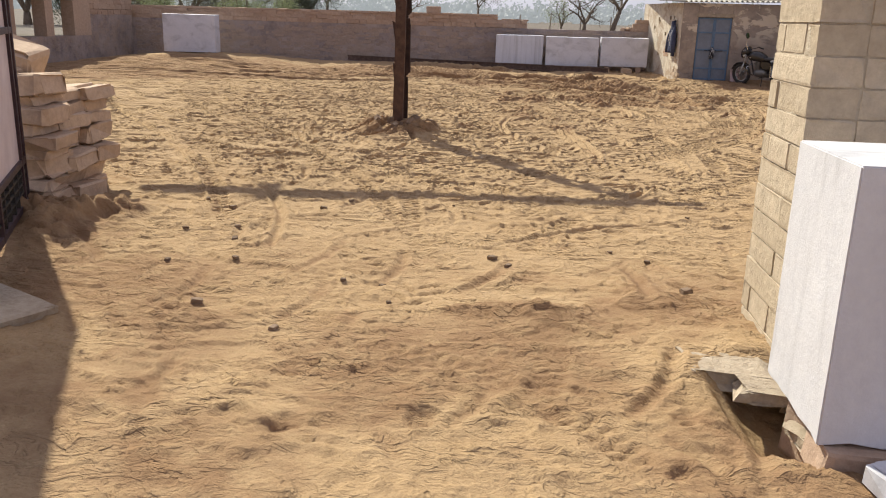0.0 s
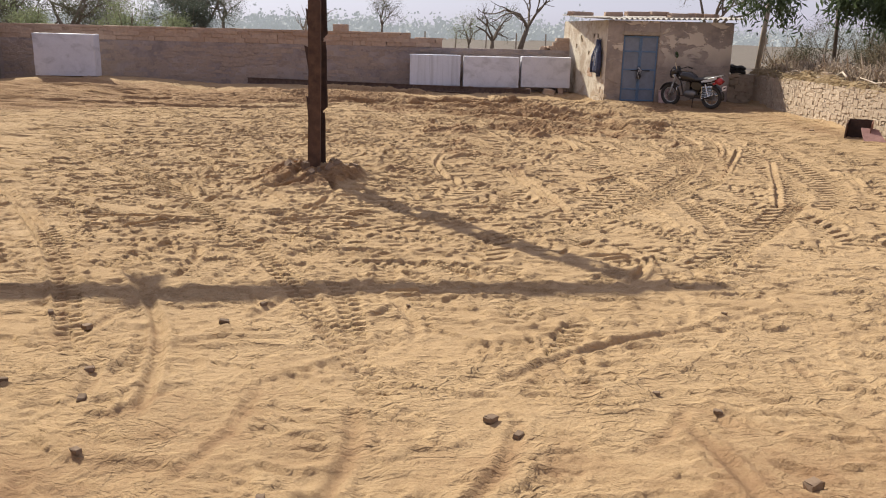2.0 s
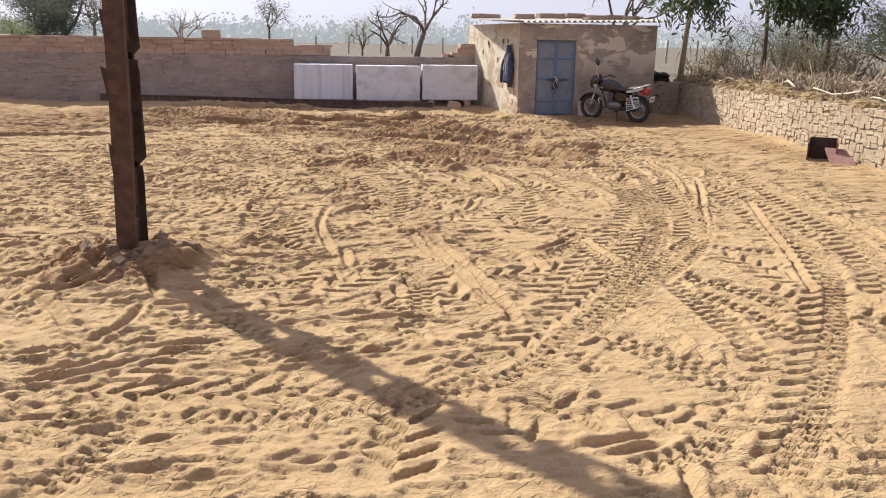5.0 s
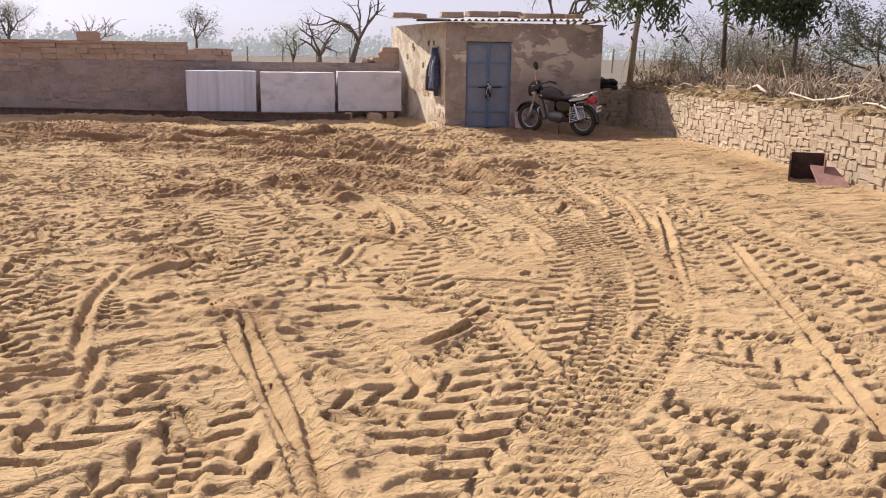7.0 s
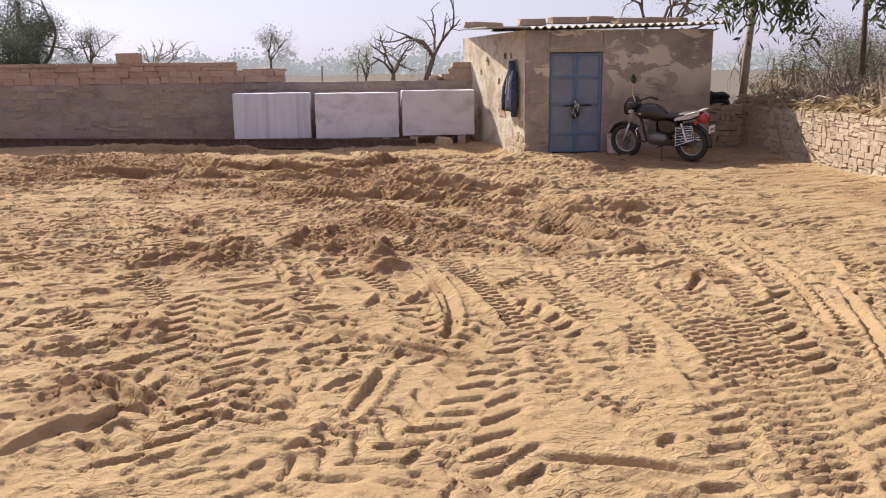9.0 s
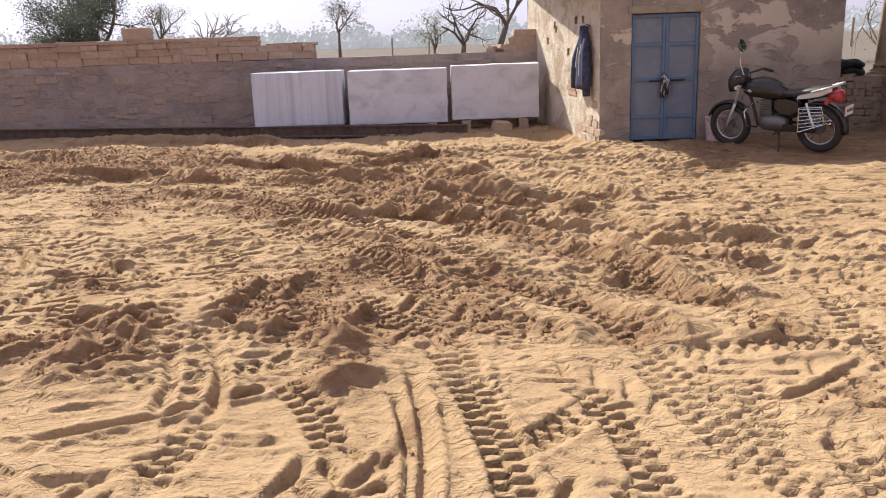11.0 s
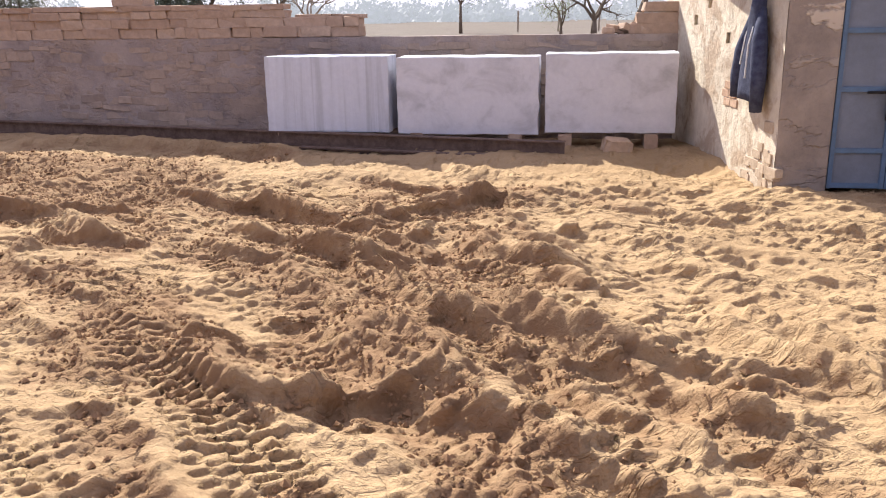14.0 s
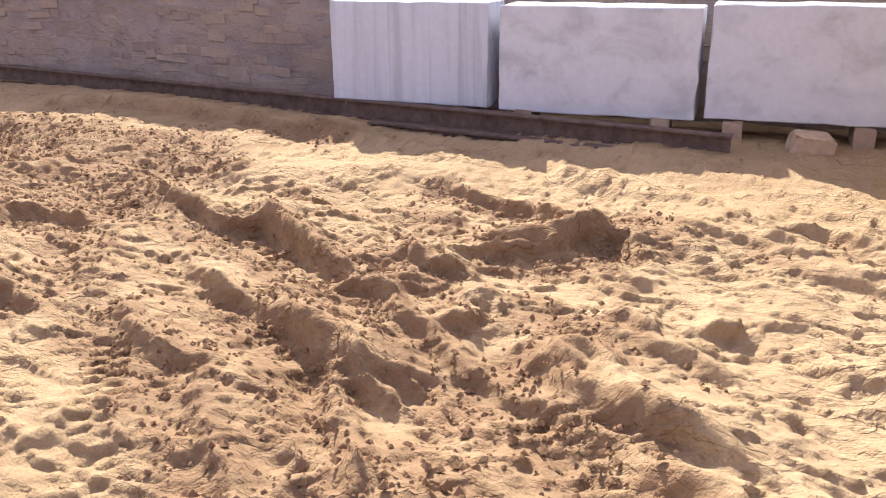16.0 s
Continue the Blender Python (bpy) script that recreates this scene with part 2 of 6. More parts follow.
def stone_data(seed, mat, rough=0.10, round_=0.16):
    """A unit stone, one metre each way, with broken faces and worn edges."""
    rnd = random.Random(seed)
    b = bmesh.new()
    bmesh.ops.create_cube(b, size=1)
    bmesh.ops.subdivide_edges(b, edges=b.edges[:], cuts=2, use_grid_fill=True)
    for v in b.verts:
        edge = sum(abs(c) > 0.49 for c in v.co)
        v.co = Vector([(math.copysign(0.40, c) if abs(c) < 0.3 else c) for c in v.co])
        if edge == 3:
            v.co *= 1 - round_ * rnd.uniform(0.25, 0.8)
        elif edge == 2:
            v.co *= 1 - round_ * rnd.uniform(0.0, 0.35)
        v.co += Vector([rnd.uniform(-rough, rough) * 0.45 for _ in range(3)])
    me = bpy.data.meshes.new("stone")
    b.to_mesh(me)
    b.free()
    me.materials.append(mat)
    return me


def stone_set(mat, count=10, rough=0.10, round_=0.16, seed=0):
    return [stone_data(seed * 100 + k, mat, rough, round_) for k in range(count)]


def place_stone(name, me, parent, centre, size, turn=(0, 0, 0)):
    ob = new(name, me)
    ob.parent = parent
    ob.matrix_local = pose(*centre, *turn) @ Matrix.Diagonal((*size, 1))
    return ob


# ---- ground ----
TABLE = np.random.RandomState(5).rand(256, 256)


def value_noise(x, y, scale, seed=0):
    x, y = x * scale + seed * 17.3, y * scale + seed * 31.7
    i, j = np.floor(x).astype(int), np.floor(y).astype(int)
    u, v = x - i, y - j
    u, v = u * u * (3 - 2 * u), v * v * (3 - 2 * v)
    a, b = TABLE[i % 256, j % 256], TABLE[(i + 1) % 256, j % 256]
    c, d = TABLE[i % 256, (j + 1) % 256], TABLE[(i + 1) % 256, (j + 1) % 256]
    return (a * (1 - u) + b * u) * (1 - v) + (c * (1 - u) + d * u) * v - 0.5


def fractal(x, y, scale, octaves, gain=0.5, seed=0):
    return sum(value_noise(x, y, scale * 2 ** k, seed + k) * gain ** k for k in range(octaves))


def smooth(a, b, x):
    t = np.clip((x - a) / (b - a), 0, 1)
    return t * t * (3 - 2 * t)


def axis(fine0, fine1, step, low, high, growth, quick):
    """Even steps between fine0 and fine1, then ever wider ones to low and high."""
    mid = np.arange(fine0, fine1 + step / 2, step)
    out, gap = [], step
    while (out[-1] if out else fine1) < high:
        gap *= quick if gap < 0.1 else 1.16
        out.append((out[-1] if out else fine1) + gap)
    left, gap = [], step
    while (left[-1] if left else fine0) > low:
        gap *= growth if gap < 0.1 else 1.16
        left.append((left[-1] if left else fine0) - gap)
    return np.concatenate([left[::-1], mid, out])


STEP = 0.0178
GX, GY = axis(-2.2, 7.2, STEP, -900, 900, 1.022, 1.06), axis(-9.4, 13.8, STEP, -300, 2500, 1.06, 1.05)
X, Y = np.meshgrid(GX, GY)
driven = smooth(0.4, 2.2, X) * (1 - smooth(7.0, 8.5, X)) * smooth(-4.5, -3.0, Y) * (1 - smooth(5.5, 7.0, Y))
near = smooth(-14, -9, X) * (1 - smooth(9.5, 12, X)) * smooth(-15, -11, Y) * (1 - smooth(16, 18, Y))

Z = 0.10 * fractal(X, Y, 0.22, 2, seed=2) * near - 0.05 * near
Z += 0.10 * smooth(-6, -10, Y) * near * smooth(0.5, 3.5, Y * 0 + 1)
Z += 0.16 * smooth(13.0, 16.5, Y) * near                              # drifted up to the back wall
Z += 0.22 * smooth(-5, -9, X) * smooth(8, 14, Y) * near
Z += 0.09 * smooth(5.6, 6.6, X) * (1 - smooth(9.6, 10.4, X)) * smooth(12.0, 13.3, Y) * near   # sand swept up to the shed
Z += 0.20 * np.exp(-((X - 0.12) ** 2 + (Y - 0.05) ** 2) / 0.32) * near  # heap round the post
wander = 1.6 * fractal(X, Y, 0.4, 3, seed=9)
rough_zone = np.maximum(smooth(6.2, 8.0, Y + wander) * smooth(1.2, 2.6, X + wander), smooth(10.5, 12.0, Y + wander)) * (1 - smooth(15.0, 15.9, Y)) * (1 - 0.6 * smooth(6.8, 8.2, X)) * near
trod = smooth(-0.5, 1.5, Y) * (1 - smooth(1.2, 2.6, X)) * (1 - smooth(7.0, 9.0, Y)) * near
damp_shade = 0.15 * near

broad = Z.copy()
marks, pressed = np.zeros_like(Z), np.zeros_like(Z)

# scuffed sand: soft ripples, heel marks, trodden dimples
fine_x, fine_y = X + 0.10 * value_noise(X, Y, 4.0, 61), Y + 0.10 * value_noise(X, Y, 4.0, 62)
crumb = fractal(fine_x, fine_y, 7.0, 3, 0.6, seed=63)
Z += near * (0.010 - 0.005 * rough_zone + 0.010 * trod) * (0.35 - np.abs(crumb)) * (0.4 + 1.4 * np.clip(fractal(X, Y, 0.9, 2, seed=64) + 0.35, 0, 1))
edge = fractal(fine_x * 0.8 + fine_y * 0.6, fine_y * 1.5, 2.6, 3, 0.55, seed=65)
Z += near * 0.020 * smooth(0.02, 0.05, edge) * (1 - smooth(0.12, 0.28, edge))
edge = fractal(fine_x * 0.6 - fine_y * 0.5, fine_y * 1.2 + fine_x * 0.3, 5.5, 3, 0.55, seed=66)
Z += near * 0.012 * smooth(0.03, 0.07, edge) * (1 - smooth(0.10, 0.26, edge))
edge = fractal(fine_x, fine_y * 1.8, 9.0, 2, 0.55, seed=67)
Z += near * 0.006 * smooth(0.05, 0.10, edge) * (1 - smooth(0.14, 0.30, edge))
Z = broad + (Z - broad) * (1 - 0.35 * driven)
Z += 0.014 * fractal(X, Y, 1.6, 4, 0.55, seed=20) * near
scuff = fractal(X * 1.0, Y * 2.0, 2.3, 3, 0.6, seed=33)
Z += 0.008 * np.clip(np.abs(scuff) * 3, 0, 1) * near
dimple = np.clip(fractal(X, Y * 1.5, 3.3, 2, 0.5, seed=41) - 0.06, 0, 0.3)
Z -= dimple * (0.02 + 0.05 * trod) * near
ploughed = fractal(0.55 * X + 0.83 * Y + 0.15 * crumb, 0.35 * (0.83 * X - 0.55 * Y), 1.5, 3, 0.45, seed=51)
Z += rough_zone * (0.24 * (0.22 - np.abs(ploughed)) + 0.006 * np.clip(crumb, 0, 1))
damp_shade = damp_shade + rough_zone * (0.13 + 0.7 * np.clip(fractal(X, Y, 0.6, 3, seed=57), -0.4, 0.5))
churned = np.exp(-(((X - 3.0) / 1.0) ** 2 + ((Y - 6.9) / 0.75) ** 2) ** 2) + 1.6 * smooth(-0.8, 0.4, X) * (1 - smooth(2.2, 3.4, X)) * smooth(9.0, 10.0, Y) * (1 - smooth(12.6, 13.6, Y))
damp_shade = damp_shade + near * churned * (0.12 + 0.9 * fractal(X + 0.5 * Y, Y, 1.3, 4, seed=59))
far_left = smooth(1.0, -0.5, X) * smooth(-0.4, 0.6, Y - np.interp(X, [-9, -6, -4, -2.5, 0], [6.6, 8.2, 9.8, 12.0, 12.6]) + 0.5 * wander) * (1 - smooth(14.2, 15.4, Y + 0.3 * wander)) * near
damp_shade = damp_shade + far_left * (1.8 + 1.4 * fractal(X, Y * 2.2, 0.5, 3, seed=60))
Z += far_left * 0.16 * (0.25 - np.abs(fractal(0.3 * X, 1.2 * Y, 0.9, 3, seed=52)))
damp_shade = damp_shade + 0.50 * near * np.exp(-(((X - 3.5) / 1.0) ** 2 + ((Y - 6.8) / 1.3) ** 2) ** 2)
# browner gateway sand, with shade of its small ridges put into the colour
damp_shade = damp_shade + 0.90 * near * smooth(-4.5, -8.5, Y) * (0.6 + 1.2 * fractal(X, Y, 0.9, 3, seed=68))
damp_shade = damp_shade + 0.5 * trod * np.clip(fractal(X, Y, 0.8, 3, seed=58), 0, 0.5)

# damp soil before the shed, with its cast shadow deepened in the colour
damp_shade = damp_shade + 0.75 * near * smooth(6.6, 7.6, X) * smooth(11.2, 12.0, Y + 0.4 * wander) * (1 - smooth(13.6, 13.9, Y))
damp_shade = damp_shade + 0.55 * near * smooth(8.6, 9.6, X + 0.4 * wander) * smooth(4.0, 6.0, Y) * (1 - smooth(11.5, 12.5, Y))


def along(points, step=0.05):
    """A smooth line through the points, sampled evenly: place, direction, length so far."""
    p = np.array([points[0], *points, points[-1]], float)
    out = []
    for k in range(1, len(p) - 2):
        a, b, c, d = p[k - 1:k + 3]
        for t in np.linspace(0, 1, max(2, int(np.linalg.norm(c - b) / step)), endpoint=False):
            out.append(0.5 * (2 * b + (c - a) * t + (2 * a - 5 * b + 4 * c - d) * t ** 2 + (3 * b - a - 3 * c + d) * t ** 3))
    out = np.array(out + [p[-1]])
    way = np.gradient(out, axis=0)
    way /= np.maximum(np.linalg.norm(way, axis=1), 1e-9)[:, None]
    return out, way, np.concatenate([[0], np.cumsum(np.linalg.norm(np.diff(out, axis=0), axis=1))])


def stamp(points, reach, profile):
    """Lays a profile(distance to the left, length so far, total) along a line into the ground."""
    global Z
    where, way, run = along(points)
    lo, hi = where.min(0) - reach, where.max(0) + reach
    i0, i1 = np.searchsorted(GX, lo[0]), np.searchsorted(GX, hi[0])
    j0, j1 = np.searchsorted(GY, lo[1]), np.searchsorted(GY, hi[1])
    if i1 - i0 < 2 or j1 - j0 < 2:
        return
    best = np.full((j1 - j0, i1 - i0), 9.0)
    off, length = np.zeros_like(best), np.zeros_like(best)
    for (px, py), (tx, ty), s in zip(where, way, run):
        a0, a1 = np.searchsorted(GX, px - reach) - i0, np.searchsorted(GX, px + reach) - i0
        b0, b1 = np.searchsorted(GY, py - reach) - j0, np.searchsorted(GY, py + reach) - j0
        if a1 <= a0 or b1 <= b0:
            continue
        dx, dy = GX[None, i0 + a0:i0 + a1] - px, GY[j0 + b0:j0 + b1, None] - py
        d2 = np.hypot(dx, dy)
        take = d2 < best[b0:b1, a0:a1]
        best[b0:b1, a0:a1][take] = d2[take]
        off[b0:b1, a0:a1][take] = (ty * dx - tx * dy)[take]
        length[b0:b1, a0:a1][take] = (s + tx * dx + ty * dy)[take]
    inside = best < reach
    add, wet, press = profile(off, length, run[-1])
    if press is None:
        Z[j0:j1, i0:i1] += np.where(inside, add, 0)
    else:
        press = np.where(inside, press, 0)
        marks[j0:j1, i0:i1] = marks[j0:j1, i0:i1] * (1 - press) + np.where(inside, add, 0)
        pressed[j0:j1, i0:i1] = np.maximum(pressed[j0:j1, i0:i1], press)
    damp_shade[j0:j1, i0:i1] += np.where(inside, wet, 0)


def ends(s, total, fade=0.25):
    return smooth(0, fade, s) * (1 - smooth(total - fade, total, s))


def tread(*points, width=0.165, deep=0.031):
    def profile(d, s, total):
        inside = 1 - smooth(width / 2 - 0.01, width / 2 + 0.015, np.abs(d))
        rim = np.exp(-((np.abs(d) - width / 2 - 0.03) / 0.03) ** 2)
        lane = np.floor((d + width / 2) / (width / 2))
        bars = (((s + lane * 0.046 + 0.02 * value_noise(s, d, 6.0, 24)) / 0.092) % 1 < 0.58) * 1.0
        e = ends(s, total)
        return e * (inside * (-deep + 1.0 * deep * bars) + 0.007 * rim), e * 0.07 * inside, e * inside
    stamp(points, 0.24, profile)


def lug(*points, width=0.34, deep=0.030):
    def profile(d, s, total):
        inside = 1 - smooth(width / 2 - 0.03, width / 2 + 0.03, np.abs(d))
        rim = np.exp(-((np.abs(d) - width / 2 - 0.05) / 0.05) ** 2)
        bars = smooth(0.30, 0.38, ((s - 0.8 * np.abs(d) + 0.09 * (d > 0) + 0.05 * value_noise(s, d, 5.0, 23)) / 0.19) % 1)
        e = ends(s, total)
        return e * (inside * (-deep + 1.15 * deep * bars) + 0.008 * rim), e * 0.12 * inside, e * inside
    stamp(points, 0.36, profile)


def thin(*points, width=0.062, deep=0.038):
    def profile(d, s, total):
        groove = -deep * np.exp(-(np.abs(d) / (width * 0.45)) ** 4)
        rim = 0.75 * deep * np.exp(-((np.abs(d) - width * 0.95) / 0.020) ** 2)
        e = ends(s, total)
        return e * (groove + rim), e * 0.25 * np.exp(-(d / 0.05) ** 2), e * np.exp(-(d / 0.07) ** 4)
    stamp(points, 0.22, profile)


def furrow(*points, high=0.10):
    """A thrown-up ridge of damp crumbly soil with a shallow trench before it."""
    def profile(d, s, total):
        ragged = 1 + 0.45 * value_noise(s, d * 0 + points[0][0], 1.9, 3) + 0.35 * value_noise(s, d, 5.0, 4)
        d = -d + 0.12 * value_noise(s, d * 0, 2.3, 8) + 0.06 * value_noise(s, d * 0, 6.0, 18) + 0.025 * value_noise(s, d, 17.0, 19)
        bank = np.where(d > 0, np.exp(-np.abs(d) / 0.20), np.exp(-(d / 0.05) ** 2))
        ditch = np.exp(-((d + 0.22) / 0.16) ** 2)
        e = ends(s, total, min(0.4, 0.3 * total))
        crumbs = (0.020 * np.abs(value_noise(s, d, 12.0, 5)) + 0.018 * np.abs(value_noise(s, d, 24.0, 6))) * (ditch + 0.4 * bank)
        return e * (ragged * high * (bank * 1.05 - 0.30 * ditch) + crumbs), e * (0.34 * ditch + 0.48 * np.exp(-((d + 0.07) / 0.10) ** 2)) * min(1.0, 0.35 + high / 0.09), None
    stamp(points, 0.60, profile)


def heap(centre, radius=0.25, high=0.065, long=1.0, turn=0.0, wet=0.8, rim=0.0):
    """A lump, or with a negative height a print, at a place."""
    x, y = centre
    reach = radius * max(1.0, long) * 2.2
    i0, i1 = np.searchsorted(GX, x - reach), np.searchsorted(GX, x + reach)
    j0, j1 = np.searchsorted(GY, y - reach), np.searchsorted(GY, y + reach)
    px, py = X[j0:j1, i0:i1], Y[j0:j1, i0:i1]
    dx, dy = px - x, py - y
    u, v = (dx * math.cos(turn) + dy * math.sin(turn)) / long, -dx * math.sin(turn) + dy * math.cos(turn)
    r = np.hypot(u, v) / radius * (1 + 0.5 * fractal(px, py, 3.0, 3, seed=int(90 + 10 * x)))
    lump = np.exp(-r ** (2 if high > 0 else 4))
    Z[j0:j1, i0:i1] += lump * high * (1 + (1.5 if high > 0 else 0.3) * fractal(px, py, 7.0, 3, seed=77)) + rim * np.exp(-((r - 1.25) / 0.3) ** 2)
    damp_shade[j0:j1, i0:i1] += wet * lump


# scattered short tyre marks and footprints all over the driven part
rnd_marks = random.Random(12)
for k in range(340):
    mx, my, ma, ml = rnd_marks.uniform(-1.5, 8.6), rnd_marks.uniform(-4.5, 8.5), rnd_marks.gauss(1.3, 0.8), rnd_marks.uniform(0.5, 1.4)
    ends_ = [(mx + ml * q * math.cos(ma + 0.25 * q), my + ml * q * math.sin(ma + 0.25 * q)) for q in (0, 0.5, 1.0)]
    rnd_marks.choice((tread, lug, thin, tread, lug))(*ends_)
for k in range(260):
    mx, my = rnd_marks.uniform(-3.0, 7.5), rnd_marks.uniform(-10.5, 8.5)
    heap((mx, my), rnd_marks.uniform(0.03, 0.05), -rnd_marks.uniform(0.012, 0.028), rnd_marks.uniform(1.4, 2.4), rnd_marks.uniform(0, 3.14), 0.1, 0.010)
for k in range(1100):
    mx, my = rnd_marks.uniform(-5.0, 3.2), rnd_marks.uniform(-3.5, 8.5)
    heap((mx, my), rnd_marks.uniform(0.03, 0.05), -rnd_marks.uniform(0.008, 0.022), rnd_marks.uniform(2.0, 5.0), rnd_marks.gauss(0.15, 0.4), 0.15, 0.012)
for k in range(14):
    mx, my = rnd_marks.uniform(-1.0, 7.0), rnd_marks.uniform(7.0, 15.0)
    heap((mx, my), rnd_marks.uniform(0.10, 0.22), rnd_marks.uniform(0.02, 0.045), rnd_marks.uniform(1.0, 2.0), rnd_marks.uniform(0, 3.14), 0.7)

for k in range(16):
    mx, my, ml = rnd_marks.uniform(0.0, 5.0), rnd_marks.uniform(8.5, 15.0), rnd_marks.uniform(1.6, 4.2)
    ma = rnd_marks.gauss(-0.66, 0.10)
    furrow(*[(mx + ml * q * math.cos(ma), my + ml * q * math.sin(ma) + 0.04 * rnd_marks.gauss(0, 1)) for q in (0, 0.25, 0.5, 0.75, 1.0)], high=rnd_marks.uniform(0.03, 0.075))
for k in range(10):
    mx, my, ml = rnd_marks.uniform(1.5, 6.0), rnd_marks.uniform(6.5, 10.5), rnd_marks.uniform(0.8, 2.0)
    ma = rnd_marks.gauss(-0.85, 0.2)
    tread(*[(mx + ml * q * math.cos(ma), my + ml * q * math.sin(ma)) for q in (0, 0.5, 1.0)], deep=0.03)
for k in range(70):
    mx, my, ma, ml = rnd_marks.uniform(-1.0, 3.6), rnd_marks.uniform(-10.0, -4.5), rnd_marks.gauss(1.3, 0.5), rnd_marks.uniform(0.4, 1.2)
    rnd_marks.choice((tread, thin))(*[(mx + ml * q * math.cos(ma + 0.3 * q), my + ml * q * math.sin(ma + 0.3 * q)) for q in (0, 0.5, 1.0)], deep=0.014)
# the bend that vehicles take, driven many times
for k in range(3):
    sx, sy = rnd_marks.uniform(-1.1, 1.3), rnd_marks.uniform(-0.8, 1.0)
    bend = [(6.55 + sx, 6.2 + sy), (6.2 + sx, 3.9 + sy), (5.6 + sx, 1.9 + sy), (4.7 + sx * 0.8, 0.3 + sy), (3.6 + sx * 0.7, -1.3 + sy * 0.8), (2.6 + sx * 0.5, -2.5 + sy * 0.6)]
    first = rnd_marks.choice((0, 1, 2))
    (tread, lug, lug)[k % 3](*bend[first:first + rnd_marks.choice((3, 4))])

# the tracks that stand out
tread((-5.64, 5.45), (-3.92, 2.37), (-2.71, 0.67), (-1.35, -1.16), (-0.34, -2.72), (0.11, -3.63), (0.40, -4.25), (0.69, -4.99), (0.90, -5.48), (0.97, -5.71))
thin((-6.75, 4.18), (-4.22, 0.27), (-2.83, -1.71), (-1.80, -3.34), (-1.16, -4.50), (-0.64, -5.60))
thin((2.38, 0.89), (2.68, -0.43), (2.88, -1.64))
tread((6.42, 6.76), (6.19, 4.85), (5.58, 2.60), (4.76, 0.57), (4.28, -0.42), (3.68, -1.17), (3.07, -1.97), (2.62, -2.49), (1.96, -2.74), (1.11, -2.99))
tread((6.65, 6.05), (6.36, 3.81), (5.69, 1.58), (4.92, 0.11), (4.20, -0.76), (3.59, -1.43), (3.10, -1.97))
lug((6.70, 3.34), (6.26, 1.25), (5.98, 0.03), (5.48, -1.03), (4.72, -2.24), (4.12, -3.04), (3.71, -3.62), (3.50, -3.94))
lug((6.82, 4.29), (6.85, 2.71), (6.61, 1.08), (6.30, -0.41), (5.77, -1.36))
tread((3.38, -1.80), (3.57, -2.22), (3.76, -2.61), (3.95, -2.95))
tread((4.29, -0.77), (4.32, -1.50), (4.20, -2.57))
tread((3.85, 1.22), (4.00, 0.40), (3.98, -0.57))
lug((2.70, -2.96), (3.10, -3.04), (3.46, -3.11), (3.92, -2.95))
lug((0.14, -2.54), (0.42, -2.26), (0.76, -1.94), (1.07, -1.67))
thin((2.46, 1.25), (2.66, -0.10), (2.83, -0.95), (2.89, -1.61))
thin((-2.02, -2.38), (-1.50, -2.39), (-0.99, -2.37), (-0.65, -2.33))
thin((1.79, 2.89), (2.07, 2.61), (2.42, 2.38), (2.70, 2.24), (2.91, 2.15))
thin((2.83, 3.79), (3.19, 3.37), (3.52, 3.16), (3.85, 2.92), (4.03, 2.84))
lug((2.10, 4.47), (2.37, 3.38), (2.57, 2.62), (2.70, 2.06))
thin((3.74, 5.10), (3.84, 4.36), (3.82, 3.64), (3.77, 3.29))
tread((3.94, 5.74), (4.19, 4.47), (4.28, 3.45), (4.29, 2.71), (4.23, 2.24))
tread((5.03, 5.80), (5.21, 4.67), (5.29, 3.68), (5.28, 2.96), (5.18, 2.26), (5.10, 1.73), (4.96, 1.20))
lug((6.76, 6.05), (6.59, 4.84), (6.27, 3.67), (5.93, 2.66), (5.72, 2.03))
thin((3.17, 2.15), (3.31, 2.60), (3.41, 2.98))
lug((3.58, 1.42), (3.70, 1.80), (3.85, 2.29), (3.89, 2.77))
tread((5.73, 3.62), (5.48, 2.54), (5.25, 1.77), (5.07, 1.18))
lug((2.70, 1.59), (3.12, 1.73), (3.64, 2.34), (4.27, 3.74))
lug((2.05, -6.25), (2.28, -5.95), (2.59, -5.71))
lug((1.20, -7.74), (1.28, -7.35), (1.36, -7.05))
tread((1.72, 10.65), (2.35, 9.82), (2.77, 9.35), (3.06, 9.14), (3.29, 8.88))
tread((3.07, 9.89), (3.34, 9.65), (3.58, 9.45))
tread((2.19, 9.84), (2.89, 9.06), (3.27, 8.56), (3.64, 8.25))
tread((5.21, 7.20), (5.37, 6.88), (5.52, 6.49))
tread((4.69, 7.07), (4.89, 6.82), (5.04, 6.64))
furrow((-2.59, 15.50), (-0.87, 15.75), (0.36, 15.45), (1.39, 15.60))
furrow((-11.3, 11.9), (-9.4, 10.5), (-7.0, 10.0), (-4.2, 9.9), (-1.6, 10.6), high=0.05)
furrow((-9.6, 12.6), (-6.6, 12.0), (-3.4, 11.7), (-0.4, 12.4), high=0.04)
for sx, sy in ((0.0, 0.0), (1.9, 0.1)):
    tread((2.9 + sx, 8.6 + sy), (3.3 + sx, 7.9 + sy), (3.65 + sx, 7.2 + sy), (3.95 + sx, 6.5 + sy))
    tread((2.0 + sx, 11.4 + sy), (2.55 + sx, 10.6 + sy), (3.15 + sx, 9.9 + sy), (3.6 + sx, 9.2 + sy))
heap((2.05, 6.2), 0.22, 0.08, 1.3, -0.6, 0.8)
heap((1.75, 6.4), 0.20, -0.10, 1.2, 0.4, 0.8)
thin((-0.17, -2.28), (0.14, -2.12), (0.48, -1.86), (1.04, -1.69), deep=0.028)
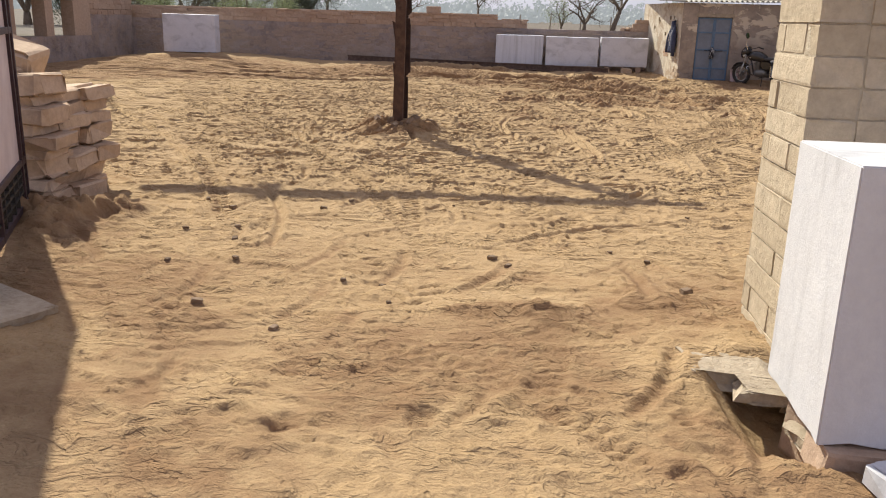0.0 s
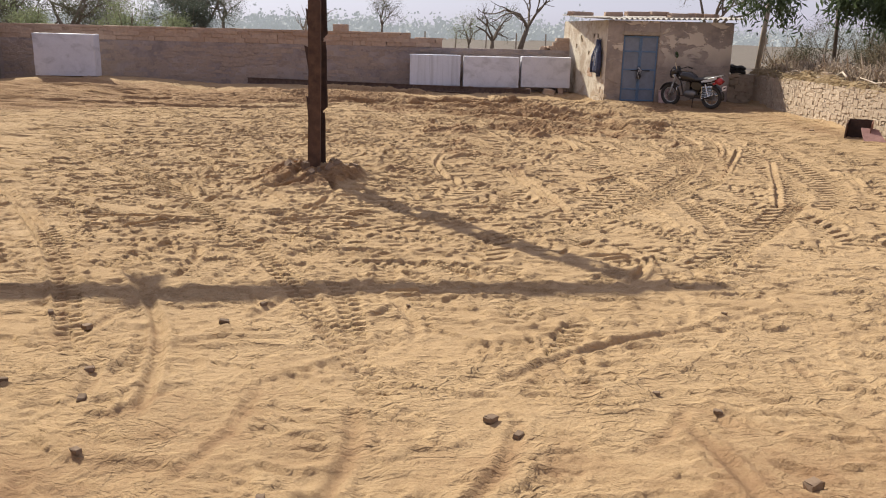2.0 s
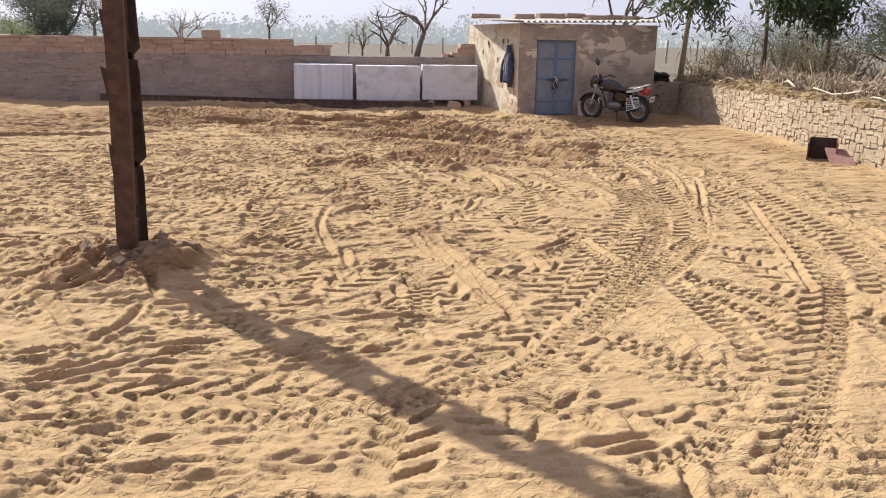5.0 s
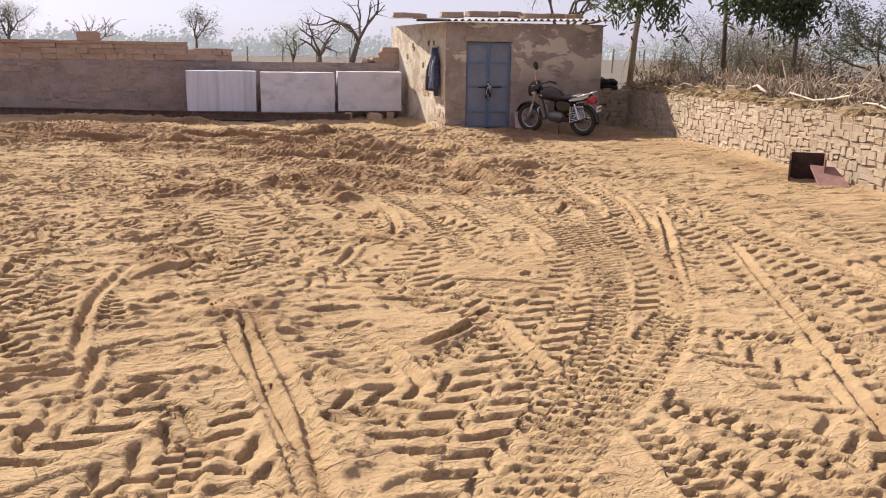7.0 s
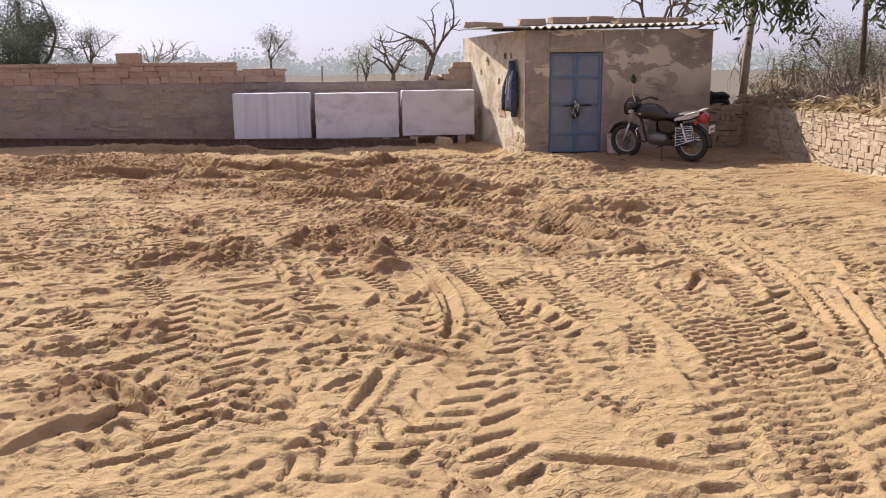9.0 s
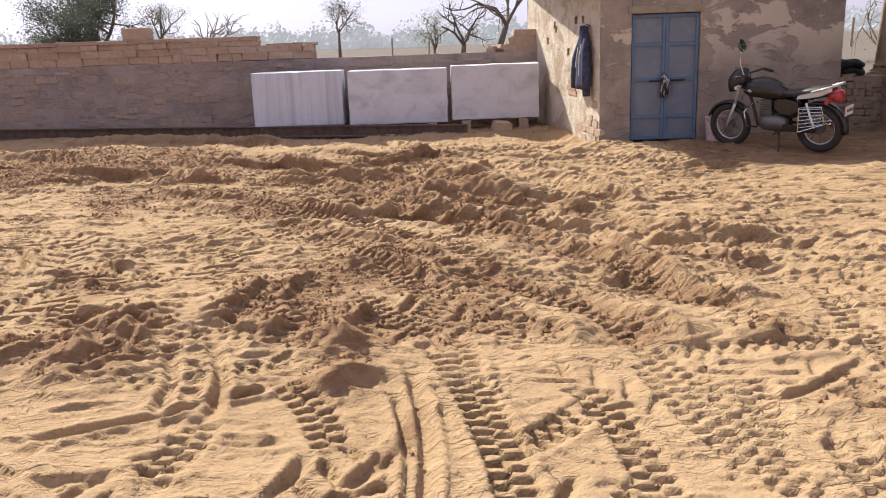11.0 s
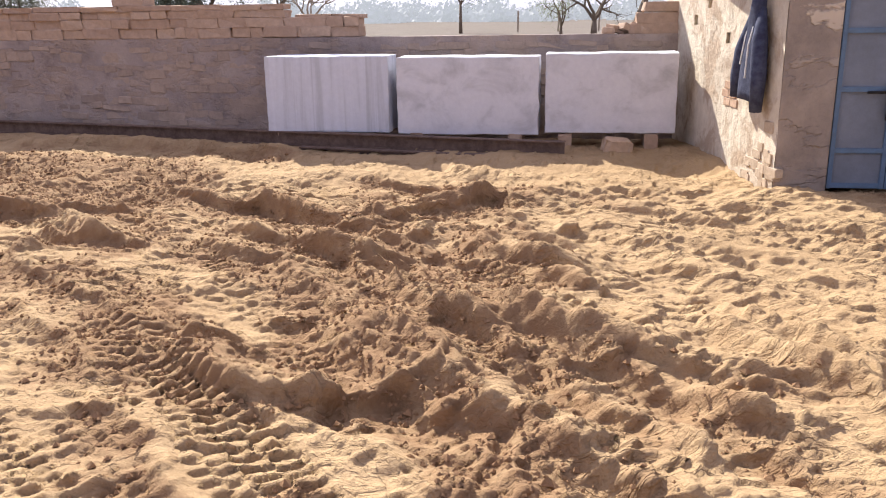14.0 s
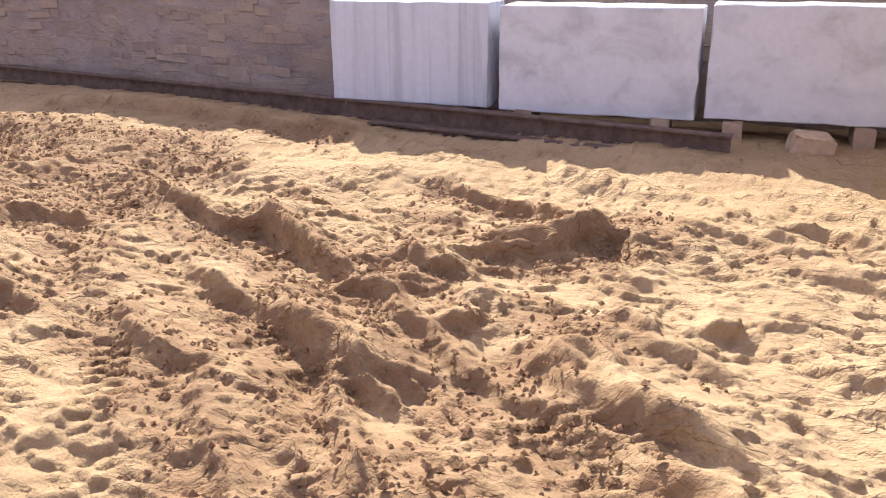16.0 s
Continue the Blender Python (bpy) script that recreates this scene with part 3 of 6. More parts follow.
thin((-0.14, -2.38), (0.17, -2.25), (0.52, -2.01), (0.91, -1.78), deep=0.028)
thin((-0.48, -0.77), (-0.07, -0.52), (0.32, 0.06), (0.86, 0.12), deep=0.028)
lug((0.06, -2.47), (0.62, -2.53), (1.36, -2.61), (1.97, -2.63))
tread((0.73, -2.81), (1.15, -2.88), (1.54, -2.81))
tread((3.38, -1.81), (3.62, -2.10), (3.83, -2.45), (3.90, -2.68))
tread((4.33, -0.66), (4.70, -0.91), (4.91, -1.53))
tread((4.33, -0.66), (4.27, -1.78), (4.28, -2.50))
tread((6.77, 5.62), (6.12, 2.73), (5.50, 1.16), (4.68, 0.04), (3.62, -1.34), (3.15, -1.84))
tread((5.57, 4.54), (5.41, 2.77), (4.96, 1.20), (4.43, 0.07), (3.72, -0.93))
lug((7.69, 4.99), (7.14, 2.31), (6.72, 0.56), (6.19, -0.65))
thin((6.77, 2.70), (5.91, 0.38), (5.28, -1.22), deep=0.028)
tread((5.91, -0.45), (5.13, -1.74), (4.35, -2.84), (3.75, -3.57), (3.51, -3.89))
thin((2.52, 1.24), (2.79, -0.19), (2.88, -1.14), (2.91, -1.53), deep=0.028)
thin((3.88, 1.33), (4.05, 0.52), (4.09, -0.29), deep=0.028)
thin((1.63, 2.47), (1.54, 1.44), (1.67, 0.29), deep=0.028)
lug((2.86, -2.84), (3.12, -2.97), (3.36, -3.14), (3.74, -3.18))
thin((2.74, -3.35), (3.01, -3.29), (3.31, -3.26), deep=0.028)
thin((2.82, -3.44), (3.27, -3.35), deep=0.028)
thin((3.52, -2.98), (3.93, -2.88), deep=0.028)
thin((1.08, -1.42), (1.69, -1.33), (2.43, -1.34), deep=0.028)
lug((1.27, -0.56), (1.52, -0.08), (1.89, -0.29))
heap((1.00, 0.76))
heap((3.36, 5.74))
heap((1.98, 5.78))
thin((1.80, 2.91), (2.07, 2.62), (2.38, 2.39), (2.73, 2.23), deep=0.028)
thin((2.88, 3.82), (3.12, 3.52), (3.42, 3.27), (3.77, 3.03), (4.07, 2.87), deep=0.028)
thin((3.40, 2.89), (3.24, 2.38), (3.14, 2.11), deep=0.028)
thin((3.80, 5.40), (3.89, 4.58), (3.88, 3.91), (3.79, 3.37), deep=0.028)
tread((4.01, 5.94), (4.19, 4.54), (4.28, 3.54), (4.36, 3.03))
tread((4.60, 5.19), (4.73, 4.59), (4.77, 3.90))
tread((4.98, 5.55), (5.11, 4.55), (5.29, 3.93), (5.35, 3.26), (5.31, 2.60), (5.22, 2.08), (5.10, 1.58))
tread((5.67, 3.71), (5.49, 2.83), (5.27, 1.98), (5.11, 1.37), (4.96, 0.95), (4.78, 0.59))
thin((6.82, 6.15), (6.63, 4.86), (6.36, 3.81), (5.94, 2.78), deep=0.028)
thin((6.79, 4.16), (6.31, 3.00), (5.83, 1.91), (5.51, 1.18), (5.17, 0.58), deep=0.028)
lug((6.18, 4.02), (5.90, 2.78), (5.61, 1.76), (5.33, 1.08), (5.04, 0.55))
tread((6.31, 2.73), (6.34, 2.36), (6.43, 2.13))
lug((2.25, 1.87), (2.35, 2.26), (2.45, 3.06), (2.54, 4.06))
lug((2.09, 4.67), (2.20, 3.62), (2.37, 2.96))
lug((4.09, 1.50), (4.08, 1.18), (4.12, 0.81), (4.15, 0.63))
tread((2.67, 1.20), (2.72, 0.82))
tread((4.63, 1.05), (4.40, 0.59))
tread((2.98, 1.78), (3.21, 2.24))
thin((4.26, 1.51), (4.44, 1.32), (4.66, 1.14), deep=0.028)
thin((3.86, 1.74), (4.32, 1.61), (4.78, 1.41), deep=0.028)
lug((2.90, 3.13), (3.12, 3.17), (3.33, 2.90))
lug((3.52, 2.02), (3.60, 1.70), (3.75, 1.76))
heap((1.52, 5.77))
heap((2.12, 5.45))
heap((2.90, 6.20))
heap((3.42, 5.19))
heap((5.81, 5.76))
heap((5.87, 4.69))
heap((1.89, 3.66))
heap((2.45, 1.08))
heap((1.85, 2.55))
furrow((2.98, 5.55), (2.92, 6.34), (2.88, 6.88), (3.04, 7.39))
furrow((3.38, 5.63), (3.38, 6.23), (3.62, 6.41))
furrow((2.64, 6.12), (2.62, 6.73), (2.65, 7.12))
furrow((3.08, 7.92), (3.56, 7.59), (3.93, 7.04), (4.17, 6.67))
furrow((2.37, 9.85), (3.24, 9.24), (3.93, 9.62))
furrow((5.08, 8.04), (5.38, 7.49), (5.56, 6.82), (5.76, 6.42), (5.97, 6.15))
tread((4.23, 6.74), (4.38, 6.47), (4.53, 6.35))
tread((5.23, 7.21), (5.36, 6.81), (5.49, 6.61), (5.64, 6.30), (5.85, 5.91))
tread((4.91, 6.89), (5.07, 6.60))
tread((4.60, 5.72), (4.74, 5.57))
tread((4.23, 6.35), (4.28, 5.93))
tread((3.97, 7.39), (4.34, 6.88), (4.66, 6.74))
thin((3.86, 6.03), (3.96, 5.71), (3.98, 5.52), deep=0.028)
furrow((3.44, 10.82), (4.00, 10.29), (4.49, 9.61))
furrow((0.34, 12.19), (1.05, 11.64), (1.72, 11.46))
furrow((-1.59, 13.08), (-0.69, 12.83), (0.18, 12.59))
furrow((5.14, 10.52), (5.56, 9.91), (5.99, 9.21))
furrow((5.58, 8.04), (6.00, 7.80))
tread((2.07, 10.05), (2.63, 9.47), (3.06, 9.09), (3.36, 8.77), (3.64, 8.48), width=0.24, deep=0.07)
tread((3.22, 9.76), (3.50, 9.51), width=0.22, deep=0.06)
tread((1.88, 10.66), (2.38, 10.33))
furrow((3.70, 11.98), (4.16, 11.49), (4.55, 11.26), (4.73, 11.09))
furrow((1.43, 13.23), (1.89, 13.03), (2.47, 12.53), (2.92, 12.27))
furrow((5.20, 10.60), (5.46, 10.35), (5.73, 10.06), (5.96, 9.56))
furrow((2.28, 12.21), (3.05, 11.45), (3.52, 10.72), (3.94, 10.27), (4.36, 10.05))
furrow((4.36, 10.05), (4.57, 9.70), (4.76, 9.35), (5.01, 9.03), (5.23, 8.72))
furrow((3.12, 10.17), (3.54, 9.80), (3.90, 9.43), (4.12, 9.52))
furrow((3.02, 13.13), (3.52, 13.22), (3.89, 13.64))
furrow((5.06, 13.94), (5.54, 13.55), high=0.055)
furrow((5.68, 13.14), (6.38, 12.99), high=0.055)
furrow((0.22, 12.01), (0.77, 11.70), (1.26, 11.57))
furrow((2.44, 9.91), (2.72, 9.86), (2.82, 10.00))
furrow((3.40, 9.13), (3.48, 9.20), (3.62, 9.27))
furrow((0.28, 13.66), (0.84, 13.39), (1.48, 12.99), (1.82, 13.04), (2.34, 12.65), (2.55, 12.53))
furrow((3.04, 12.99), (3.26, 12.96), (3.52, 13.10), (3.73, 13.38), (4.01, 13.31), (4.30, 12.81))
furrow((1.48, 12.46), (2.11, 12.10), (2.41, 11.89), (2.85, 11.70), (3.18, 11.46), (3.49, 11.19))
furrow((2.64, 12.29), (2.87, 12.20), (3.11, 12.21))
furrow((3.62, 11.84), (3.86, 11.70), (4.07, 11.57), (4.23, 11.49), (4.41, 11.35), (4.57, 11.15))
furrow((3.99, 12.29), (4.17, 12.15), (4.31, 12.14), high=0.055)
furrow((4.43, 12.24), (4.64, 12.25), high=0.055)
furrow((4.62, 13.70), (4.89, 13.59), (5.08, 13.33), high=0.055)
furrow((4.81, 14.01), (5.21, 13.87), (5.39, 13.65), high=0.055)
furrow((-0.13, 12.78), (0.37, 12.81), (0.87, 12.71))
furrow((2.74, 12.79), (3.05, 12.60), (3.20, 12.75))
furrow((1.70, 11.65), (2.12, 11.45), (2.49, 11.28), (2.65, 11.28))
furrow((3.31, 11.99), (3.53, 12.00))
heap((1.15, 15.24))
furrow((4.16, 7.39), (4.62, 6.88), (5.00, 6.36), (5.30, 5.77), (5.39, 5.54), high=0.065)
furrow((3.90, 6.74), (4.25, 6.41), (4.64, 6.03), (4.78, 5.57), high=0.065)
furrow((4.88, 6.08), (5.11, 5.85), (5.16, 5.54), high=0.065)
furrow((5.58, 8.04), (6.05, 7.39), (6.40, 7.05), high=0.065)
furrow((5.04, 9.61), (5.86, 8.43), (6.76, 7.80), high=0.065)
furrow((2.43, 11.44), (3.61, 10.06), (4.39, 9.42), high=0.065)
tread((4.34, 7.04), (4.69, 6.47), (4.96, 6.04), (5.11, 5.61), deep=0.045)
tread((4.84, 7.81), (5.30, 7.13), (5.49, 6.61), deep=0.045)
furrow((0.41, 11.33), (1.37, 10.61), (1.93, 10.23), (2.49, 9.76), high=0.065)
furrow((1.12, 10.35), (1.93, 9.77), (2.52, 9.20), high=0.065)
furrow((2.33, 9.05), (2.82, 8.90), (3.13, 8.65), high=0.065)
thin((-3.35, -0.87), (-2.07, -2.75), (-1.34, -4.03), (-0.75, -5.38), deep=0.024)
tread((-5.43, 5.41), (-2.54, 0.93), (-0.43, -2.61), (0.43, -4.36), (0.91, -5.49), (1.23, -6.41), deep=0.030)
thin((-0.87, -4.00), (-0.19, -5.35), (0.09, -6.57), deep=0.024)
tread((2.43, -5.00), (2.12, -5.87), (1.94, -6.38), deep=0.030)
tread((-2.00, -2.81), (-1.37, -3.95), (-0.77, -5.25), (-0.47, -5.88), deep=0.030)
tread((0.72, -4.14), (0.93, -4.97), (1.03, -5.88), deep=0.030)
thin((1.71, -6.18), (2.11, -5.79), (2.62, -5.42), (3.14, -5.17), (3.90, -4.66), deep=0.018)
lug((2.05, -6.14), (2.30, -5.88), (2.56, -5.69), deep=0.028)
heap((1.82, -7.70), 0.16, 0.028, 1.6, 0.2, 1.0)
heap((2.69, -7.40), 0.16, 0.028, 1.6, 0.2, 1.0)
heap((2.04, -7.79), 0.16, 0.028, 1.6, 0.2, 1.0)
heap((-0.01, -8.11), 0.16, 0.028, 1.6, 0.2, 1.0)
tread((1.99, 10.20), (3.66, 8.45), (4.24, 7.60), (4.50, 7.03), width=0.22, deep=0.05)
furrow((4.08, 9.08), (4.88, 8.07), (5.38, 7.22), high=0.06)
furrow((2.79, 8.77), (3.57, 8.16), (4.08, 7.50), high=0.06)
tread((3.45, 7.90), (3.93, 7.49), (4.17, 7.32), width=0.22, deep=0.05)
heap((3.34, 7.42), 0.2, 0.06, 1.3, 0.4, 0.8)
for hx, hy, hr, hh in ((-0.30, -0.12, 0.26, 0.07), (0.12, -0.42, 0.22, 0.06), (-0.52, 0.05, 0.20, 0.05), (0.45, -0.12, 0.20, 0.06), (-0.15, -0.50, 0.16, 0.05)):
    heap((hx, hy), hr, hh, 1.3, hx * 3, 0.8)
for hx, hy, hr, hh in ((-1.75, -6.15, 0.35, 0.08), (-2.1, -6.5, 0.4, 0.10), (-1.55, -6.6, 0.3, 0.05), (-2.3, -6.05, 0.4, 0.12), (-1.5, -5.75, 0.25, 0.06)):
    heap((hx, hy), hr, hh, 1.3, hx, 0.55)

# a lower, rutted pit beside the gate pillar, and heel prints in the gateway
for hx, hy in ((1.55, -9.15), (2.1, -9.05), (2.75, -9.3), (2.45, -9.75), (1.0, -9.3), (0.9, -8.7), (1.85, -9.9)):
    heap((hx, hy), 0.07, -0.035, 1.4, hx, 0.3, 0.01)
for hx, hy in ((2.05, -7.7), (2.25, -7.75), (2.72, -7.4)):
    heap((hx, hy), 0.17, 0.028)
patchy = np.clip(0.85 + 1.3 * fractal(X, Y, 1.1, 3, 0.6, seed=81), 0.60, 1.15)   # marks blurred here, crisp there
marks, pressed = marks * patchy, pressed * np.clip(patchy, 0, 1)
Z = broad + (Z - broad) * (1 - 0.22 * smooth(-4.0, -6.0, Y)) * (1 - 0.65 * pressed * (1 - rough_zone)) + marks * (1 - 0.45 * rough_zone)
Z += 0.07 * np.exp(-(((X - 3.2) / 0.7) ** 2 + ((Y + 8.0) / 0.6) ** 2))
pit = np.exp(-(((X - 3.20) / 0.30) ** 4 + ((Y + 8.75) / 0.42) ** 4))
Z -= 0.22 * pit

# beyond the yard: raised ground behind the walls, then fields to the horizon
wall_x = 10.15 + 0.075 * (Y - 4)
out_right = smooth(0.15, 0.4, X - wall_x)
out_back = smooth(17.05, 17.4, Y)
out_left = smooth(0.2, 0.6, -12.1 - X)
outside = np.clip(np.maximum.reduce([out_right, out_back, out_left]), 0, 1)
fields = 0.72 + 0.10 * fractal(X, Y, 0.06, 3, seed=70) + 0.05 * fractal(X, Y, 0.7, 3, seed=71) * (Y < 60) + 0.5 * smooth(30, 250, np.hypot(X, Y))
Z = Z * (1 - outside) + fields * outside

damp_shade *= 1 - 0.5 * smooth(4.2, 5.2, X) * smooth(7.0, 8.0, Y) * (1 - smooth(6.4, 7.2, X))
tilt = np.clip(Z - broad, -0.08, 0.12) * (1 - outside) * near * smooth(-7.0, -2.0, Y)   # crests slump away from the sun's side
verts = np.stack([X + 0.40 * tilt, Y - 0.58 * tilt, Z], -1).reshape(-1, 3)
rows_, cols_ = X.shape
corner = (np.arange(rows_ - 1)[:, None] * cols_ + np.arange(cols_ - 1)[None]).ravel()
quads = np.stack([corner, corner + 1, corner + cols_ + 1, corner + cols_], 1)
ground_mesh = bpy.data.meshes.new("ground")
ground_mesh.vertices.add(len(verts))
ground_mesh.vertices.foreach_set("co", verts.ravel().astype(np.float32))
ground_mesh.loops.add(quads.size)
ground_mesh.loops.foreach_set("vertex_index", quads.ravel().astype(np.int32))
ground_mesh.polygons.add(len(quads))
ground_mesh.polygons.foreach_set("loop_start", np.arange(0, quads.size, 4, dtype=np.int32))
ground_mesh.materials.append(sand)
ground_mesh.materials.append(field_soil)
quad_out = outside.reshape(-1)[corner] > 0.5
ground_mesh.polygons.foreach_set("material_index", quad_out.astype(np.int32))
ground_mesh.polygons.foreach_set("use_smooth", np.ones(len(quads), bool))
ground_mesh.update(calc_edges=True)
# carries real dampness and the darkening painted in for shade
layer = ground_mesh.attributes.new("damp_shade", "FLOAT", "POINT")
layer.data.foreach_set("value", np.clip(damp_shade, 0, 0.88).ravel().astype(np.float32))
ground = tagged(new("ground", ground_mesh), "pale sandy yard ground with tyre tracks and churned damp soil", "ground", kind="structure")


def height(x, y):
    i, j = min(max(np.searchsorted(GX, x) - 1, 0), len(GX) - 2), min(max(np.searchsorted(GY, y) - 1, 0), len(GY) - 2)
    u, v = (x - GX[i]) / (GX[i + 1] - GX[i]), (y - GY[j]) / (GY[j + 1] - GY[j])
    return float((Z[j, i] * (1 - u) + Z[j, i + 1] * u) * (1 - v) + (Z[j + 1, i] * (1 - u) + Z[j + 1, i + 1] * u) * v)


# ---- walls ----
def slab_wall(name, x0, x1, y_front, y_back, z0, z1, mat, label, relief=0.012, cell=0.12):
    """An uneven plastered wall that runs along x."""
    nx, nz = max(2, int((x1 - x0) / cell)), max(2, int((z1 - z0) / cell))
    v, f = [], []
    for side, y in ((0, y_front), (1, y_back)):
        for k in range(nz + 1):
            for i in range(nx + 1):
                x, z = x0 + (x1 - x0) * i / nx, z0 + (z1 - z0) * k / nz
                d = relief * (noise.noise((x * 1.7, side * 9, z * 2.3)) + 0.6 * noise.noise((x * 5, side * 9, z * 7)))
                v.append((x, y + (d if side == 0 else -d), z + (0.5 * d if k == nz else 0)))
    w, size = nx + 1, (nx + 1) * (nz + 1)
    for k in range(nz):
        for i in range(nx):
            a = k * w + i
            f.append((a, a + 1, a + w + 1, a + w))
            f.append((size + a + 1, size + a, size + a + w, size + a + w + 1))
    for i in range(nx):
        a = nz * w + i
        f += [(a, a + 1, size + a + 1, size + a), (i + 1, i, size + i, size + i + 1)]
    for k in range(nz):
        a, b = k * w, k * w + nx
        f += [(a + w, a, size + a, size + a + w), (b, b + w, size + b + w, size + b)]
    ob = mesh_object(name, v, f, mat, smooth=False)
    return tagged(ob, label, "wall", kind="structure")


WALL_Y = 16.85
wall_north = slab_wall("wall_north", -12.3, 5.9, WALL_Y, WALL_Y + 0.36, -0.3, 1.36, old_plaster, "grey weathered plaster over a stone boundary wall")


def course(parent, datas, x0, x1, y, depth, z, high, lo, hi, rnd, gap=0.012):
    x = x0
    while x < x1 - 0.08:
        w = min(rnd.uniform(lo, hi), x1 - x)
        h = high * rnd.uniform(1.0, 1.09)
        place_stone("stone", rnd.choice(datas), parent, (x + w / 2, y + depth / 2 + rnd.uniform(-0.02, 0.02), z + h / 2), ((w - gap) * 1.04, depth, h), (rnd.uniform(-1, 1), rnd.uniform(-1.2, 1.2), rnd.uniform(-1.5, 1.5)))
        x += w


rnd = random.Random(3)
pink = stone_set(pink_stone, 10, 0.07, 0.10, 1)
course(wall_north, pink, -12.2, 1.82, WALL_Y + 0.01, 0.33, 1.36, 0.135, 0.16, 0.55, rnd)
course(wall_north, pink, -12.2, 1.80, WALL_Y + 0.01, 0.33, 1.495, 0.125, 0.2, 0.6, rnd)
course(wall_north, pink, -12.2, 0.86, WALL_Y + 0.01, 0.33, 1.62, 0.10, 0.2, 0.55, rnd)
course(wall_north, pink, -12.2, 0.80, WALL_Y + 0.0, 0.34, 1.72, 0.07, 0.3, 0.8, rnd)
course(wall_north, pink, 0.95, 1.84, WALL_Y + 0.03, 0.28, 1.60, 0.05, 0.3, 0.5, rnd)
place_stone("stone", pink[3], wall_north, (-1.40, WALL_Y + 0.17, 1.89), (0.46, 0.32, 0.22))
for k, (w, h) in enumerate(((0.60, 0.14), (0.52, 0.13), (0.44, 0.12))):
    place_stone("stone", pink[k], wall_north, (5.86 - w / 2, WALL_Y + 0.18, 1.42 + 0.13 * k), (w, 0.3, h), (0, 0, 3 * k - 3))
for k in range(7):
    place_stone("stone", pink[k], wall_north, (5.0 + 0.07 * k, WALL_Y + 0.12 + 0.05 * (k % 3), 1.40 + 0.03 * (k % 2)), (0.16, 0.14, 0.08), (8 * k, 5, 40 * k))

# stones that show through the worn plaster
rnd_bare = random.Random(17)
bare = stone_set(wall_stone, 8, 0.12, 0.16, 12)
worn_rest = Shape()
cz = 0.06
while cz < 1.20:
    ch, cx = rnd_bare.uniform(0.085, 0.15), -12.0
    while cx < 5.8:
        cw = rnd_bare.uniform(0.14, 0.42)
        out = 0.016 * noise.noise((cx * 0.8, 3.3, cz * 1.6)) + rnd_bare.uniform(-0.014, 0.012)
        if out > -0.005:
            spot = pose(cx + cw / 2, WALL_Y + 0.048 - out, cz + ch / 2 + rnd_bare.uniform(-0.035, 0.035), 0, rnd_bare.uniform(-6, 6), 0) @ Matrix.Diagonal((cw * 0.97, 0.10, ch * rnd_bare.uniform(0.65, 1.05), 1))
            form = rnd_bare.choice(bare)
            if -3.6 < cx < 1.2:
                laid = new("stone", form)
                laid.parent = wall_north
                laid.matrix_local = spot
            else:
                worn_rest.add([spot @ v.co for v in form.vertices], [list(f.vertices) for f in form.polygons])
        cx += cw
    cz += ch
tagged(worn_rest.make("worn_stonework", wall_stone, wall_north), kind="stuff")

# west wall and the low open building on it
wall_west = thing("wall_west", pose(-12.1, 0, 0), "rough stone wall with patched plaster", "wall", kind="structure")
Shape().box(-0.35, 13.9, -0.3, 0.0, 16.84, 1.45).make("wall_base", old_plaster, wall_west)
for k, z in enumerate((1.45, 1.62, 1.78, 1.92)):
    y = 13.9
    while y < 16.8:
        d = min(rnd.uniform(0.22, 0.5), 16.84 - y)
        place_stone("stone", rnd.choice(pink), wall_west, (-0.17, y + d / 2, z + 0.07), (0.36, d, 0.16), (rnd.uniform(-2, 2), 0, 0))
        y += d
porch = thing("porch_building", pose(-12.1, 0, 0), "low stone building with square columns and open bays", "building")
Shape().box(-0.4, 4.5, -0.3, 0.05, 13.9, 0.80).make("parapet_wall", old_plaster, porch)
for y0, y1 in ((12.9, 13.9), (11.35, 11.75), (9.4, 9.85), (7.2, 7.7), (4.5, 5.3)):
    Shape().box(-0.38, y0, 0.8, 0.02, y1, 2.12).make("column", pink_stone, porch)
Shape().box(-3.2, 4.3, 2.12, 0.16, 14.0, 2.24).make("roof", mortar, porch)
Shape().box(-3.2, 4.5, -0.3, -3.0, 13.9, 2.12).make("back_wall", old_plaster, porch)

# ---- shed ----
SHED = Matrix.Translation((6.39, 13.75, 0.0))
shed = thing("shed", SHED, "low plastered stone shed with corrugated metal roof and blue door", "shed")
SIDE = math.atan2(0.54, 3.1)          # the side wall runs back at a slight skew


def front_panel(x0, x1, z0, z1):
    return (x0, 0.0, z0, x1, 0.30, z1)


front = Shape()
for x0, x1, z0, z1 in ((0.0, 0.46, -0.3, 2.26), (1.45, 3.54, -0.3, 2.26), (0.46, 1.45, 1.86, 2.26)):
    front.box(*front_panel(x0, x1, z0, z1), bevel=0.02)
front.make("front_wall", shed_plaster, shed)
side_m = pose(0, 0, 0, 0, 0, math.degrees(SIDE))
holes = [(1.05, 1.82), (0.72, 1.82), (2.12, 1.78), (2.5, 1.52), (1.41, 1.34), (2.05, 1.70)]


